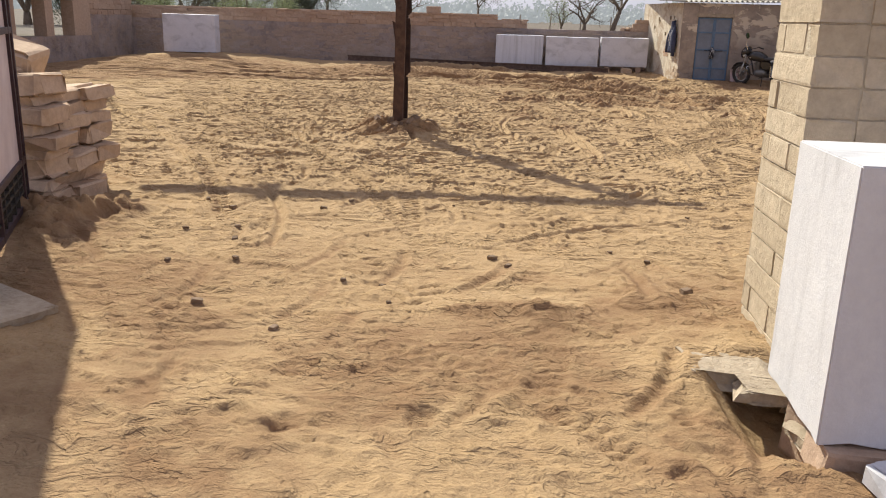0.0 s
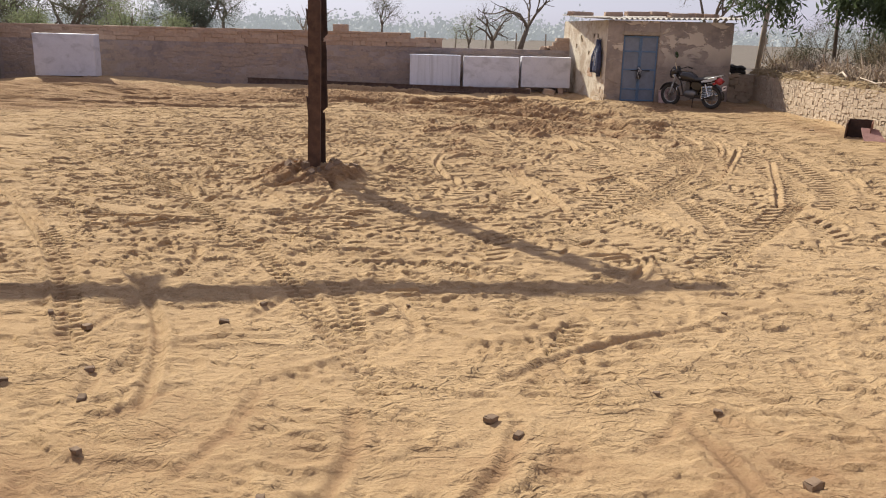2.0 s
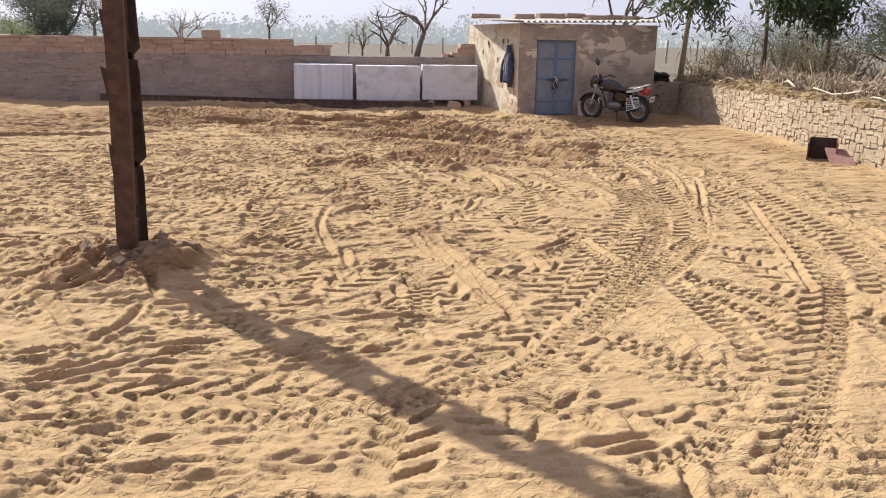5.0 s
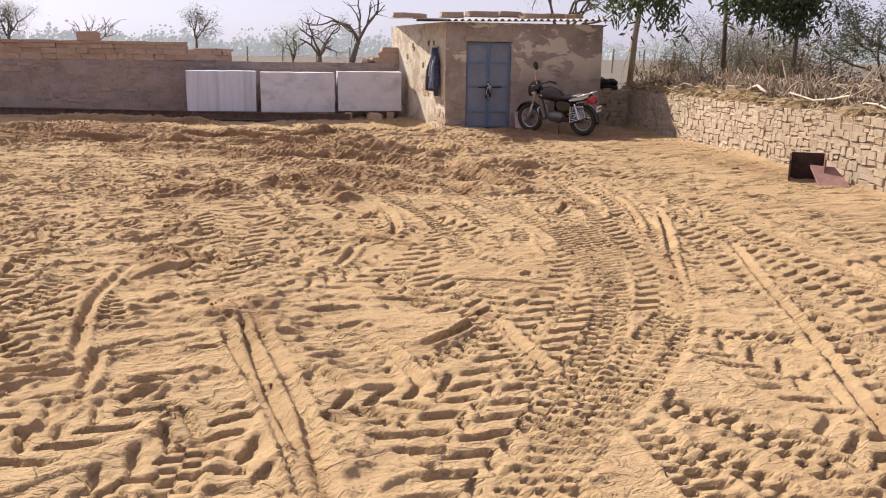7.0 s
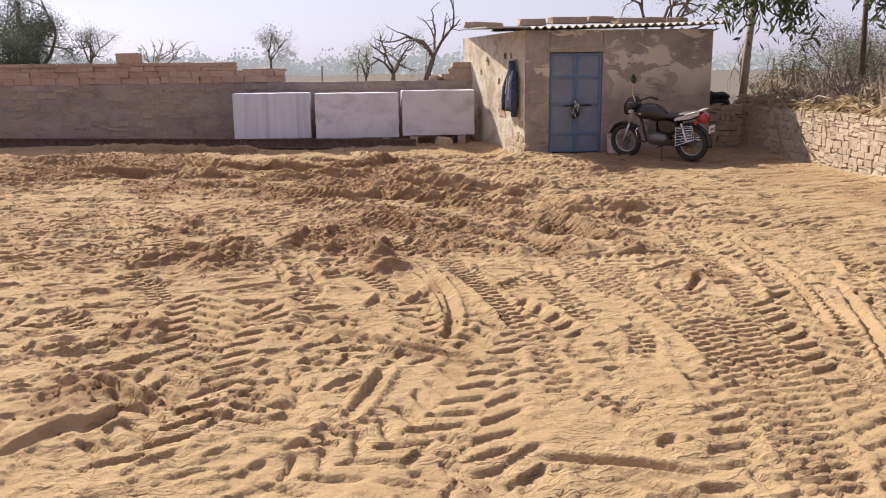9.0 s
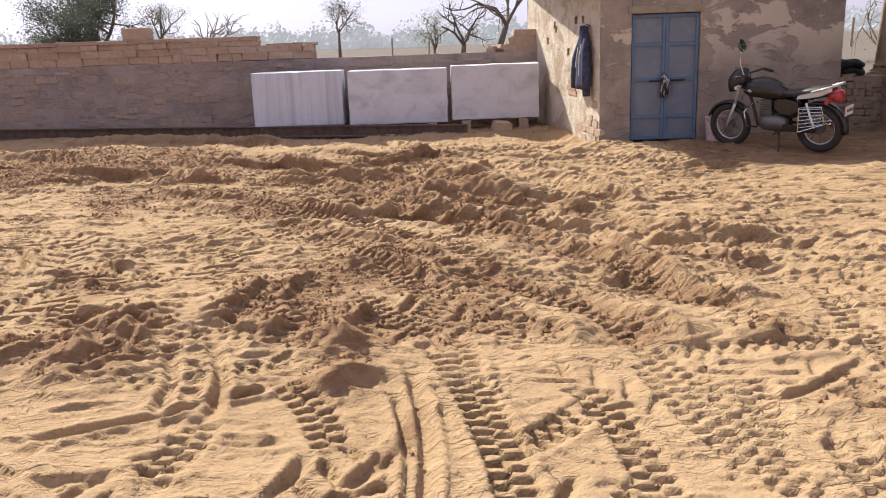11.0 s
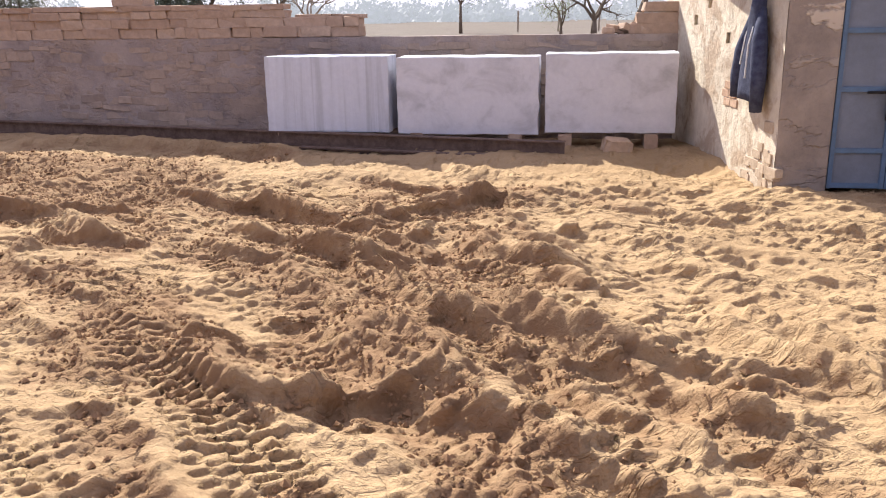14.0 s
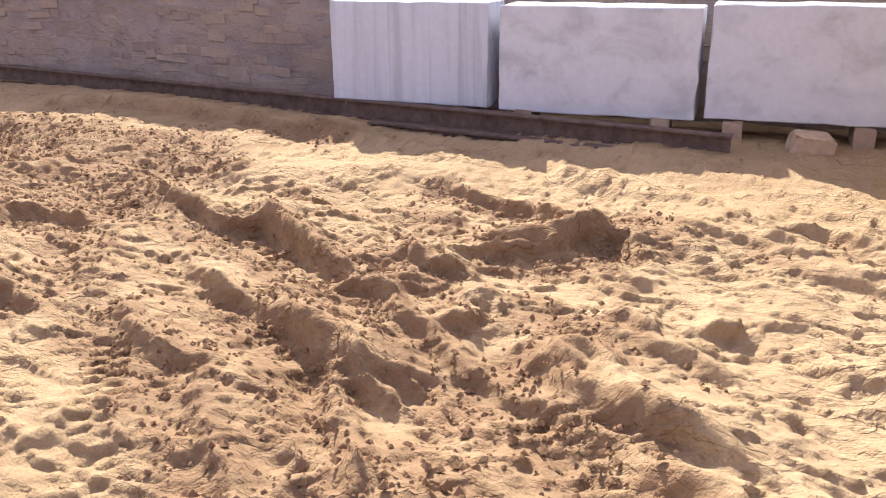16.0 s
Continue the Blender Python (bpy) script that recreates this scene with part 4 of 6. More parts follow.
def wall_grid(length, z0, z1, cell, hole_list, size=0.055):
    """The side wall as a grid of cells, with small square holes left open."""
    s = Shape()
    us, ws = sorted({0, length, *[u + k * size for u, _ in hole_list for k in (-1, 1)], *np.arange(0, length, cell)}), sorted({z0, z1, *[w + k * size for _, w in hole_list for k in (-1, 1)], *np.arange(z0, z1, cell)})
    for u0, u1 in zip(us, us[1:]):
        for w0, w1 in zip(ws, ws[1:]):
            um, wm = (u0 + u1) / 2, (w0 + w1) / 2
            if any(abs(um - a) < size and abs(wm - b) < size for a, b in hole_list):
                s.add([(0.16, u0, w0), (0.16, u1, w0), (0.16, u1, w1), (0.16, u0, w1)], [(0, 3, 2, 1)])
                for p, q in (((u0, w0), (u1, w0)), ((u1, w0), (u1, w1)), ((u1, w1), (u0, w1)), ((u0, w1), (u0, w0))):
                    s.add([(0, *p), (0, *q), (0.16, *q), (0.16, *p)], [(0, 3, 2, 1)])
            else:
                def at(u, w):
                    return (0.012 * noise.noise((u * 3, 4, w * 3)) + 0.006 * noise.noise((u * 9, 4, w * 9)), u, w)
                s.add([at(u0, w0), at(u1, w0), at(u1, w1), at(u0, w1)], [(0, 3, 2, 1)])
    return s


sw = wall_grid(3.75, -0.3, 2.26, 0.12, holes)
sw.add([(0.3, 0, -0.3), (0.3, 3.75, -0.3), (0.3, 3.75, 2.26), (0.3, 0, 2.26), (0, 3.75, -0.3), (0, 3.75, 2.26)], [(0, 1, 2, 3), (1, 4, 5, 2)])
side_wall = sw.make("side_wall", lime_plaster, shed)
side_wall.matrix_local = side_m @ pose(0, 0.002, 0)
Shape().box(-0.60, 3.6, -0.3, 3.54, 3.85, 2.26).make("rear_wall", shed_plaster, shed)
Shape().box(3.24, 0.302, -0.3, 3.54, 3.598, 2.26).make("end_wall", shed_plaster, shed)

# corrugated roof, with its wavy eave
rf = Shape()
n_w = 150
for k in range(n_w + 1):
    x = -0.02 + 3.82 * k / n_w
    zz = 0.026 * math.sin(x / 0.145 * 2 * math.pi)
    rf.v += [(x, -0.14, 2.292 + zz + 0.02 * x), (x, 3.95, 2.44 + zz + 0.02 * x), (x, -0.14, 2.284 + zz + 0.02 * x), (x, 3.95, 2.432 + zz + 0.02 * x)]
for k in range(n_w):
    a, b = 4 * k, 4 * k + 4
    rf.f += [(a, b, b + 1, a + 1), (a + 3, b + 3, b + 2, a + 2), (a + 2, b + 2, b, a)]
galv = material("galvanised_sheet", lambda n, l, co: ramp(n, l, noise_node(n, l, co, 5, 5, 0.7), (0.3, (0.24, 0.21, 0.18)), (0.7, (0.40, 0.37, 0.34))), rough=0.75, metal=0.0, bump=0.002)
rf.make("roof_sheet", galv, shed)
gap = Shape()
gap.box(-0.72, 0.0, 2.30, 0.02, 3.9, 2.325, pose(0, 0, -0.005, 2.4, 0, 0))
gap.make("roof_edge", galv, shed)
for k, (x, y, w) in enumerate(((0.3, 0.9, 0.5), (0.95, 0.7, 0.7), (1.6, 0.9, 0.55), (2.2, 0.75, 0.8), (2.75, 0.9, 0.5), (-0.35, 2.6, 0.9), (3.1, 0.7, 0.4))):
    place_stone("roof_stone", pink[k], shed, (x, y, 2.44 + 0.02 * (k % 3)), (w, 0.3, 0.12), (0, 0, 8 * k))

# blue two-leaf sheet-metal door
blue_frame = material("blue_paint", lambda n, l, co: ramp(n, l, noise_node(n, l, co, 9, 6, 0.7), (0.32, (0.10, 0.14, 0.20)), (0.6, (0.12, 0.185, 0.28))), rough=0.6, bump=0.002)
blue_panel = material("faded_blue_sheet", lambda n, l, co: ramp(n, l, noise_node(n, l, co, 4, 6, 0.7), (0.3, (0.15, 0.165, 0.195)), (0.7, (0.21, 0.23, 0.275))), rough=0.65, bump=0.003)
for x0, x1 in ((0.47, 0.955), (0.96, 1.44)):
    leaf = Shape().box(x0, 0.06, 0.04, x1, 0.08, 1.85).make("door", blue_panel, shed, "faded blue sheet-metal door leaf")
    fr = Shape()
    for z in (0.045, 0.36, 0.90, 1.40, 1.80):
        fr.box(x0, 0.035, z, x1, 0.058, z + 0.045, bevel=0.004)
    for x in (x0, x1 - 0.04):
        fr.box(x, 0.030, 0.04, x + 0.04, 0.06, 1.85, bevel=0.004)
    fr.make("frame", blue_frame, leaf)
dark_iron = material("dark_iron", lambda n, l, co: ramp(n, l, noise_node(n, l, co, 12, 4), (0.3, (0.02, 0.02, 0.022)), (0.7, (0.06, 0.055, 0.05))), rough=0.5, metal=0.7)
Shape().tube([(0.72, 0.0, 0.90), (1.25, 0.0, 0.905)], 0.012, 8).make("bolt", dark_iron, shed)
rag_mat = material("striped_rag", lambda n, l, co: ramp(n, l, noise_node(n, l, scaled(n, l, co, 60, 60, 6), 1.0, 2), (0.52, (0.03, 0.03, 0.035)), (0.58, (0.42, 0.41, 0.40))), rough=0.9)
rag = Shape()
for k in range(6):
    x = 0.90 + 0.02 * k
    rag.tube([(0.93, -0.02, 0.99 + 0.005 * k), (x, -0.045, 0.90), (x + 0.012 * math.sin(k), -0.03, 0.78 - 0.02 * (k % 3)), (x - 0.01, -0.02, 0.66 + 0.02 * (k % 2))], [0.016, 0.02, 0.022, 0.012], 7)
rag_ob = rag.make("rag", rag_mat, None, smooth=True)
rag_ob.matrix_world = SHED
tagged(rag_ob, "black and white striped rag tied round a door bolt", "rag")
Shape().box(0.40, -0.02, 1.862, 1.5, 0.2, 1.97, bevel=0.01).make("lintel", mortar, shed)

# ---- marble slabs by the back wall ----
def slab(name, x0, x1, y0, z0, z1, mat, thick, label, chip=0.006, turn=0.0, lean=-2.0):
    rnd = random.Random(int(x0 * 100))
    b = bmesh.new()
    bmesh.ops.create_cube(b, size=1, matrix=Matrix.Translation((0, thick / 2, (z1 - z0) / 2)) @ Matrix.Diagonal((x1 - x0, thick, z1 - z0, 1)))
    bmesh.ops.subdivide_edges(b, edges=b.edges[:], cuts=7, use_grid_fill=True)
    for v in b.verts:
        w, h = abs(v.co.x) > (x1 - x0) / 2 - 1e-4, v.co.z < 1e-4 or v.co.z > z1 - z0 - 1e-4
        if w or h:
            v.co += Vector((rnd.uniform(-chip, chip) * w, rnd.uniform(0, chip), rnd.uniform(-chip, chip) * h))
    bmesh.ops.bevel(b, geom=[e for e in b.edges if e.calc_face_angle(0) > 0.8], offset=0.008, segments=1, affect="EDGES")
    ob = Shape().take(b).make(name, mat)
    ob.matrix_world = pose((x0 + x1) / 2, y0, z0, lean, 0, turn)
    return tagged(ob, label, "marble slab", "marble blocks by the wall")


slab("marble_slab", 0.82, 2.37, 15.93, 0.235, 1.15, marble_streaked, 0.55, "grey-white marble block with vertical water streaks on bearers", lean=0.5)
slab("marble_slab", 2.47, 4.18, 15.95, 0.215, 1.13, marble_plain, 0.52, "grey-white marble block with chipped corner against the wall", turn=-0.5, lean=0.5)
slab("marble_slab", 4.26, 5.77, 15.96, 0.24, 1.16, marble_plain, 0.5, "grey-white veined marble block on small stone bearers", turn=0.5, lean=0.5)
slab("marble_slab", -10.32, -8.52, 15.3, 0.30, 1.52, marble_plain, 0.45, "large pale marble block in the wall corner", lean=0.5)
for x in (1.0, 2.1, 2.7, 3.9, 4.5, 5.5):
    st = place_stone("bearer_stone", pink[int(x * 7) % 10], None, (x, 16.12, height(x, 16.12) + 0.02), (0.16, 0.4, 0.42))
    top = 0.225
    st.matrix_world = pose(x, 16.15, top - 0.11) @ Matrix.Diagonal((0.16, 0.4, 0.23, 1))
    tagged(st, "small squared stone bearing a marble block", "stone", "bearers under the blocks")
for x in (-10.0, -8.8):
    st = place_stone("bearer_stone", pink[int(-x * 7) % 10], None, (x, 15.5, 0.2), (0.2, 0.4, 0.25))
    tagged(st, "small squared stone bearing a marble block", "stone", "bearers under the blocks")


# ---- retaining wall of rubble on the east side ----
def wall_line(y):
    return 10.15 + 0.075 * (y - 4)


wall_east = thing("wall_east", pose(0, 0, 0), "dry-laid pale rubble stone retaining wall", "wall", kind="structure")
core = Shape()
core.loft([[(wall_line(y) - 0.005, y, -0.4), (wall_line(y) + 0.5, y, -0.4), (wall_line(y) + 0.5, y, 0.80), (wall_line(y) - 0.005, y, 0.82)] for y in (-12, -4, 4, 9, 14.6)])
core.make("wall_core", pale_mortar, wall_east)
rub = stone_set(rubble_stone, 16, 0.085, 0.14, 2)
rnd = random.Random(11)
def rubble_row(x_at, y_at, length, z, h):
    """One ragged row; now and then two thin stones replace a thick one."""
    u = rnd.uniform(0, 0.15)
    while u < length:
        w = rnd.uniform(0.09, 0.25)
        pieces = ((0.0, 0.55), (0.52, 0.48)) if rnd.random() < 0.22 else ((0.0, 1.0),)
        for lift, part_h in pieces:
            px, py, ang = x_at(u + w / 2), y_at(u + w / 2), x_at(-1)
            spot = pose(px + rnd.uniform(-0.011, 0.011), py, z + h * (lift + part_h / 2) + rnd.uniform(-0.02, 0.02), rnd.uniform(-5, 5), rnd.uniform(-3, 3), ang + rnd.uniform(-4, 4)) @ Matrix.Diagonal((0.26, w * 1.02, h * part_h * rnd.uniform(0.98, 1.14), 1))
            form = rnd.choice(rub)
            if py < 8.3 or py > 13.2:
                rest.add([spot @ v.co for v in form.vertices], [list(f.vertices) for f in form.polygons])
            else:
                laid = new("stone", form)
                laid.parent = wall_east
                laid.matrix_local = spot
        u += w


rest = Shape()
z = -0.06
while z < 0.84:
    h = rnd.uniform(0.08, 0.125)
    rubble_row(lambda u: -4.3 if u < 0 else wall_line(4.6 + u) + 0.10, lambda u: 4.6 + u, 9.9, z, h)
    rubble_row(lambda u: 90.0 if u < 0 else 9.95 + u, lambda u: 14.52, 1.1, z, h)
    z += h
Shape().box(9.94, 14.62, -0.3, 11.2, 14.9, 0.84).make("return_core", mortar, wall_east)
far_end = Shape()
for k in range(60):
    y, zz = rnd.uniform(-6, 4.2), rnd.uniform(0, 0.8)
    far_end.box(wall_line(y) - 0.02, y, zz, wall_line(y) + 0.2, y + 0.35, zz + 0.14, bevel=0.02)
far_end.add(rest.v, rest.f)
tagged(far_end.make("rubble", rubble_stone, wall_east), kind="stuff")
cap = place_stone("loose_stone", rub[4], None, (10.75, 9.55, 1.0), (0.22, 0.24, 0.22), (4, 3, 20))
tagged(cap, "square pale stone resting on the rubble wall", "stone")

# ---- gate pillar of coursed blocks ----
pillar = thing("gate_pillar", pose(3.23, -8.20, 0.02, 0, 0, 1.0), "square gate pillar of coursed buff sandstone blocks", "pillar")
Shape().box(0.012, 0.012, -0.3, 0.888, 0.608, 2.58).make("pillar_core", pale_mortar, pillar)
blocks = stone_set(block_stone, 12, 0.028, 0.02, 3)
z, k = -0.08, 0
while z < 2.6:
    h = 0.145 * rnd.uniform(0.93, 1.05)
    a = 0.17 if k % 2 else 0.615
    b2 = 0.24 if k % 2 else 0.44
    g = rnd.uniform(0.005, 0.011)
    west = ((0.0, 0.24, 0.0, a), (0.0, 0.24, a, 0.49), (0.0, 0.24, 0.49, 0.62)) if k % 2 else ((0.0, 0.24, 0.0, 0.62),)
    for x0, x1, y0, y1 in (*west, (0.66, 0.9, 0.0, 0.4), (0.66, 0.9, 0.4, 0.62), (0.24, 0.24 + b2 * 0.8, 0.0, 0.24), (0.24 + b2 * 0.8, 0.66, 0.0, 0.24), (0.24, 0.66, 0.38, 0.62)):
        place_stone("block", rnd.choice(blocks), pillar, ((x0 + x1) / 2 + rnd.uniform(-0.006, 0.006), (y0 + y1) / 2 + rnd.uniform(-0.006, 0.006), z + h / 2), (x1 - x0 - g, y1 - y0 - g, h - g))
    z, k = z + h, k + 1

# broken concrete apron at the pillar's foot
apron = thing("concrete_apron", pose(2.98, -8.12, -0.005, 0, 0, 6), "broken grey concrete footing at the pillar's foot", "concrete")
conc = material("weathered_concrete", lambda n, l, co: ramp(n, l, noise_node(n, l, co, 8, 7, 0.75), (0.3, (0.31, 0.245, 0.175)), (0.7, (0.50, 0.42, 0.325))), rough=0.95, bump=0.025, bump_scale=14)
for k, (x, y, w, d, zz) in enumerate(((0.05, 0.05, 0.56, 0.34, 0.04), (0.0, -0.22, 0.50, 0.30, 0.05), (0.14, -0.48, 0.36, 0.20, 0.05), (0.32, -0.60, 0.3, 0.2, -0.02), (-0.20, -0.05, 0.2, 0.24, 0.03), (0.16, -0.80, 0.16, 0.2, 0.0))):
    place_stone("chunk", stone_data(700 + k, conc, 0.34, 0.5), apron, (x, y, zz - 0.065), (w, d, 0.075 if k < 2 else 0.055), (rnd.uniform(-3, 3), rnd.uniform(-4, 4), rnd.uniform(-12, 12)))

# ---- upright marble block in the gateway ----
mb = bmesh.new()
bmesh.ops.create_cube(mb, size=1, matrix=Matrix.Translation((0.55, 0.33, 0.545)) @ Matrix.Diagonal((1.1, 0.66, 1.09, 1)))
bmesh.ops.subdivide_edges(mb, edges=mb.edges[:], cuts=8, use_grid_fill=True)
for v in mb.verts:
    if v.co.z < 0.001:
        v.co.z += 0.03 * noise.noise((v.co.x * 5, v.co.y * 5, 3)) + (0.05 * (v.co.y - 0.1) if v.co.x < 0.05 else 0)
    v.co += 0.004 * Vector((noise.noise(v.co * 4), noise.noise(v.co * 4 + Vector((5, 0, 0))), 0))
bmesh.ops.bevel(mb, geom=[e for e in mb.edges if e.calc_face_angle(0) > 0.8], offset=0.006, segments=2, affect="EDGES")
block = Shape().take(mb).make("marble_block", marble_cut)
block.matrix_world = pose(3.10, -9.28, 0.085, 0, 0, 1)
tagged(block, "large white marble block with saw marks standing on stones", "marble block")
for k, (x, y, w) in enumerate(((3.3, -9.2, 0.36), (4.0, -9.1, 0.4), (3.35, -8.8, 0.34), (4.0, -8.75, 0.4))):
    gz = height(x, y)
    st = place_stone("bearer_stone", pink[k], None, (x, y, (0.09 + gz) / 2 - 0.03), (w, 0.26, max(0.12, 0.13 - gz)), (2, 3, 12 * k))
    tagged(st, "flat pale stone bearing a marble block", "stone", "bearers under the blocks")
scrap = place_stone("marble_scrap", stone_data(31, marble_cut, 0.12, 0.3), None, (3.42, -9.47, height(3.42, -9.47) + 0.05), (0.36, 0.22, 0.09), (4, 0, 20))
tagged(scrap, "small white marble offcut lying in the sand", "marble offcut")

# ---- stack of sandstone by the gate ----
stack = thing("stone_stack", pose(-2.22, -5.35, -0.05, 0, 0, 0), "waist-high dry stack of rough pinkish sandstone blocks", "stone stack")
stk = stone_set(stack_stone, 14, 0.17, 0.34, 5)
rnd = random.Random(21)
z = -0.05
for row in range(7):
    h = (0.20, 0.15, 0.17, 0.19, 0.11, 0.13, 0.10)[row]
    inset = 0.015 * row
    for face, (y0, deep) in enumerate(((-0.55 + inset, 0.45), (-0.10, 0.45), (0.30, 0.42))):
        x = -0.75 + rnd.uniform(-0.05, 0.05)
        end = 0.20 - inset * 0.4 + rnd.uniform(-0.08, 0.10) - 0.03 * face
        while x < end - 0.1:
            w = min(rnd.uniform(0.16, 0.62), end - x)
            if face == 0 and rnd.random() < 0.35:
                low = rnd.uniform(0.35, 0.6)
                for zs, hs in ((z + h * low / 2, h * low), (z + h * (1 + low) / 2, h * (1 - low))):
                    place_stone("stone", rnd.choice(stk), stack, (x + w / 2 + rnd.uniform(-0.05, 0.05), y0 + deep / 2 + rnd.uniform(-0.05, 0.03), zs), (w * rnd.uniform(0.9, 1.15), deep, hs * 1.08), (rnd.uniform(-4, 4), rnd.uniform(-5, 5), rnd.uniform(-12, 12)))
                x += w
                continue
            place_stone("stone", rnd.choice(stk), stack, (x + w / 2, y0 + deep / 2 + rnd.uniform(-0.04, 0.04), z + h / 2), (w, deep * 1.02, h * rnd.uniform(0.85, 1.18)), (rnd.uniform(-5, 5), rnd.uniform(-7, 7), rnd.uniform(-10, 10)))
            x += w
    z += h * 0.98
for x, y, w, d, h, t in ((-0.36, -0.25, 0.36, 0.5, 0.24, 4), (0.02, -0.22, 0.30, 0.42, 0.18, -3), (-0.42, 0.08, 0.52, 0.40, 0.44, 12)):
    place_stone("stone", rnd.choice(stk), stack, (x, y, z + h / 2 - 0.02), (w, d, h), (t, t * 1.5, t))

# ---- open gate leaf ----
GATE = pose(-2.16, -5.95, 0.03, 0, 0, math.degrees(math.atan2(-0.90, 0.42)))
gate = thing("gate_leaf", GATE, "open sheet-steel gate leaf, pinkish white with dark frame", "gate")
gate_white = material("pinkish_sheet", lambda n, l, co: ramp(n, l, noise_node(n, l, co, 3, 6, 0.7), (0.3, (0.52, 0.42, 0.41)), (0.7, (0.68, 0.58, 0.56))), rough=0.5, bump=0.002)
gate_dark = material("maroon_frame", lambda n, l, co: ramp(n, l, noise_node(n, l, co, 12, 5), (0.3, (0.035, 0.02, 0.025)), (0.7, (0.08, 0.05, 0.05))), rough=0.5, metal=0.3, bump=0.002)
Shape().box(0.05, -0.006, 0.42, 2.7, 0.006, 2.48).make("sheet", gate_white, gate)
fr = Shape()
for x in (0.0, 0.17, 1.35, 2.66):
    fr.box(x, -0.03, 0.05, x + 0.05, 0.03, 2.5, bevel=0.004)
for zz in (0.05, 0.38, 1.4, 2.46):
    fr.box(0.0, -0.028, zz, 2.71, 0.028, zz + 0.05, bevel=0.004)
fr.make("frame", gate_dark, gate)
Shape().box(0.07, -0.05, 0.42, 0.165, -0.008, 2.46).make("edge_strip", gate_white, gate)
lat = Shape()
for k in range(12):
    lat.box(0.05 + k * 0.22, -0.02, 0.10, 0.07 + k * 0.22, 0.02, 0.38)
for zz in (0.17, 0.24, 0.31):
    lat.box(0.05, -0.018, zz, 2.66, 0.018, zz + 0.018)
lat.make("grille", dark_iron, gate)
Shape().box(-0.04, -0.07, 1.24, 0.14, -0.035, 1.27).tube([(0.03, -0.05, 1.12), (0.03, -0.05, 1.36)], 0.014).tube([(0.0, -0.07, 1.20), (0.06, -0.07, 1.20)], 0.02).make("latch", dark_iron, gate)
hinge = thing("gate_post", pose(-0.85, -9.0, 0), "square stone gate post holding the gate leaf", "pillar")
Shape().box(-0.7, -0.75, -0.3, -0.04, -0.1, 2.6, bevel=0.02).make("post", block_stone, hinge)
slabc = place_stone("threshold_slab", stone_data(55, conc, 0.03, 0.06), None, (-1.35, -8.35, height(-1.2, -8.3) + 0.02), (1.2, 0.95, 0.10), (0, 1, -28))
tagged(slabc, "grey concrete threshold slab half covered by sand", "concrete")

dark_stone = stone_mat("dark_pebble", (0.13, 0.09, 0.065), (0.30, 0.215, 0.155), (0.26, 0.19, 0.13))
dark_lumps = stone_set(dark_stone, 8, 0.22, 0.75, 9)

# ---- laced steel post with a boom ----
POST = pose(0.09, 0.02, 0.0, -0.6, 0.9, 0)
post = thing("derrick_post", POST, "dark rusted steel post of two laced channels in earth", "post")


def channel(x, y, z0, z1, w, d, face):
    """A rolled U section, one closed profile swept upward with slight dents."""
    prof = [(-w / 2, 0), (w / 2, 0), (w / 2, d), (w / 2 - 0.012, d), (w / 2 - 0.012, 0.012), (-w / 2 + 0.012, 0.012), (-w / 2 + 0.012, d), (-w / 2, d)]
    rings = []
    for q in range(30):
        zz = z0 + (z1 - z0) * q / 29
        dx, dy = 0.010 * noise.noise((x, y, zz * 1.6)), 0.008 * noise.noise((y, x, zz * 2.0))
        rings.append([(x + px + dx, y + face * py + dy, zz) for px, py in prof])
    return Shape().loft(rings)


channel(-0.05, -0.17, 0.02, 4.25, 0.145, 0.07, 1).make("channel", rust, post)
channel(-0.035, -0.10, -0.1, 0.62, 0.085, 0.05, 1).make("stub", rust, post)


def torn_plate(outline, y, lean, seed):
    """A flame-cut sheet with a ragged outline in x and z, one centimetre thick, slightly buckled."""
    pts = []
    for (xa, za), (xb, zb) in zip(outline, outline[1:] + outline[:1]):
        for q in range(3):
            u = q / 3
            pts.append((xa + (xb - xa) * u + 0.006 * noise.noise((seed, za + u, xa * 9)), za + (zb - za) * u))
    ring = lambda dy: [(x, y + dy + lean * (z - outline[0][1]) + 0.02 * noise.noise((seed, z * 3, 1)), z) for x, z in pts]
    return Shape().loft([ring(0.0), ring(0.012)])


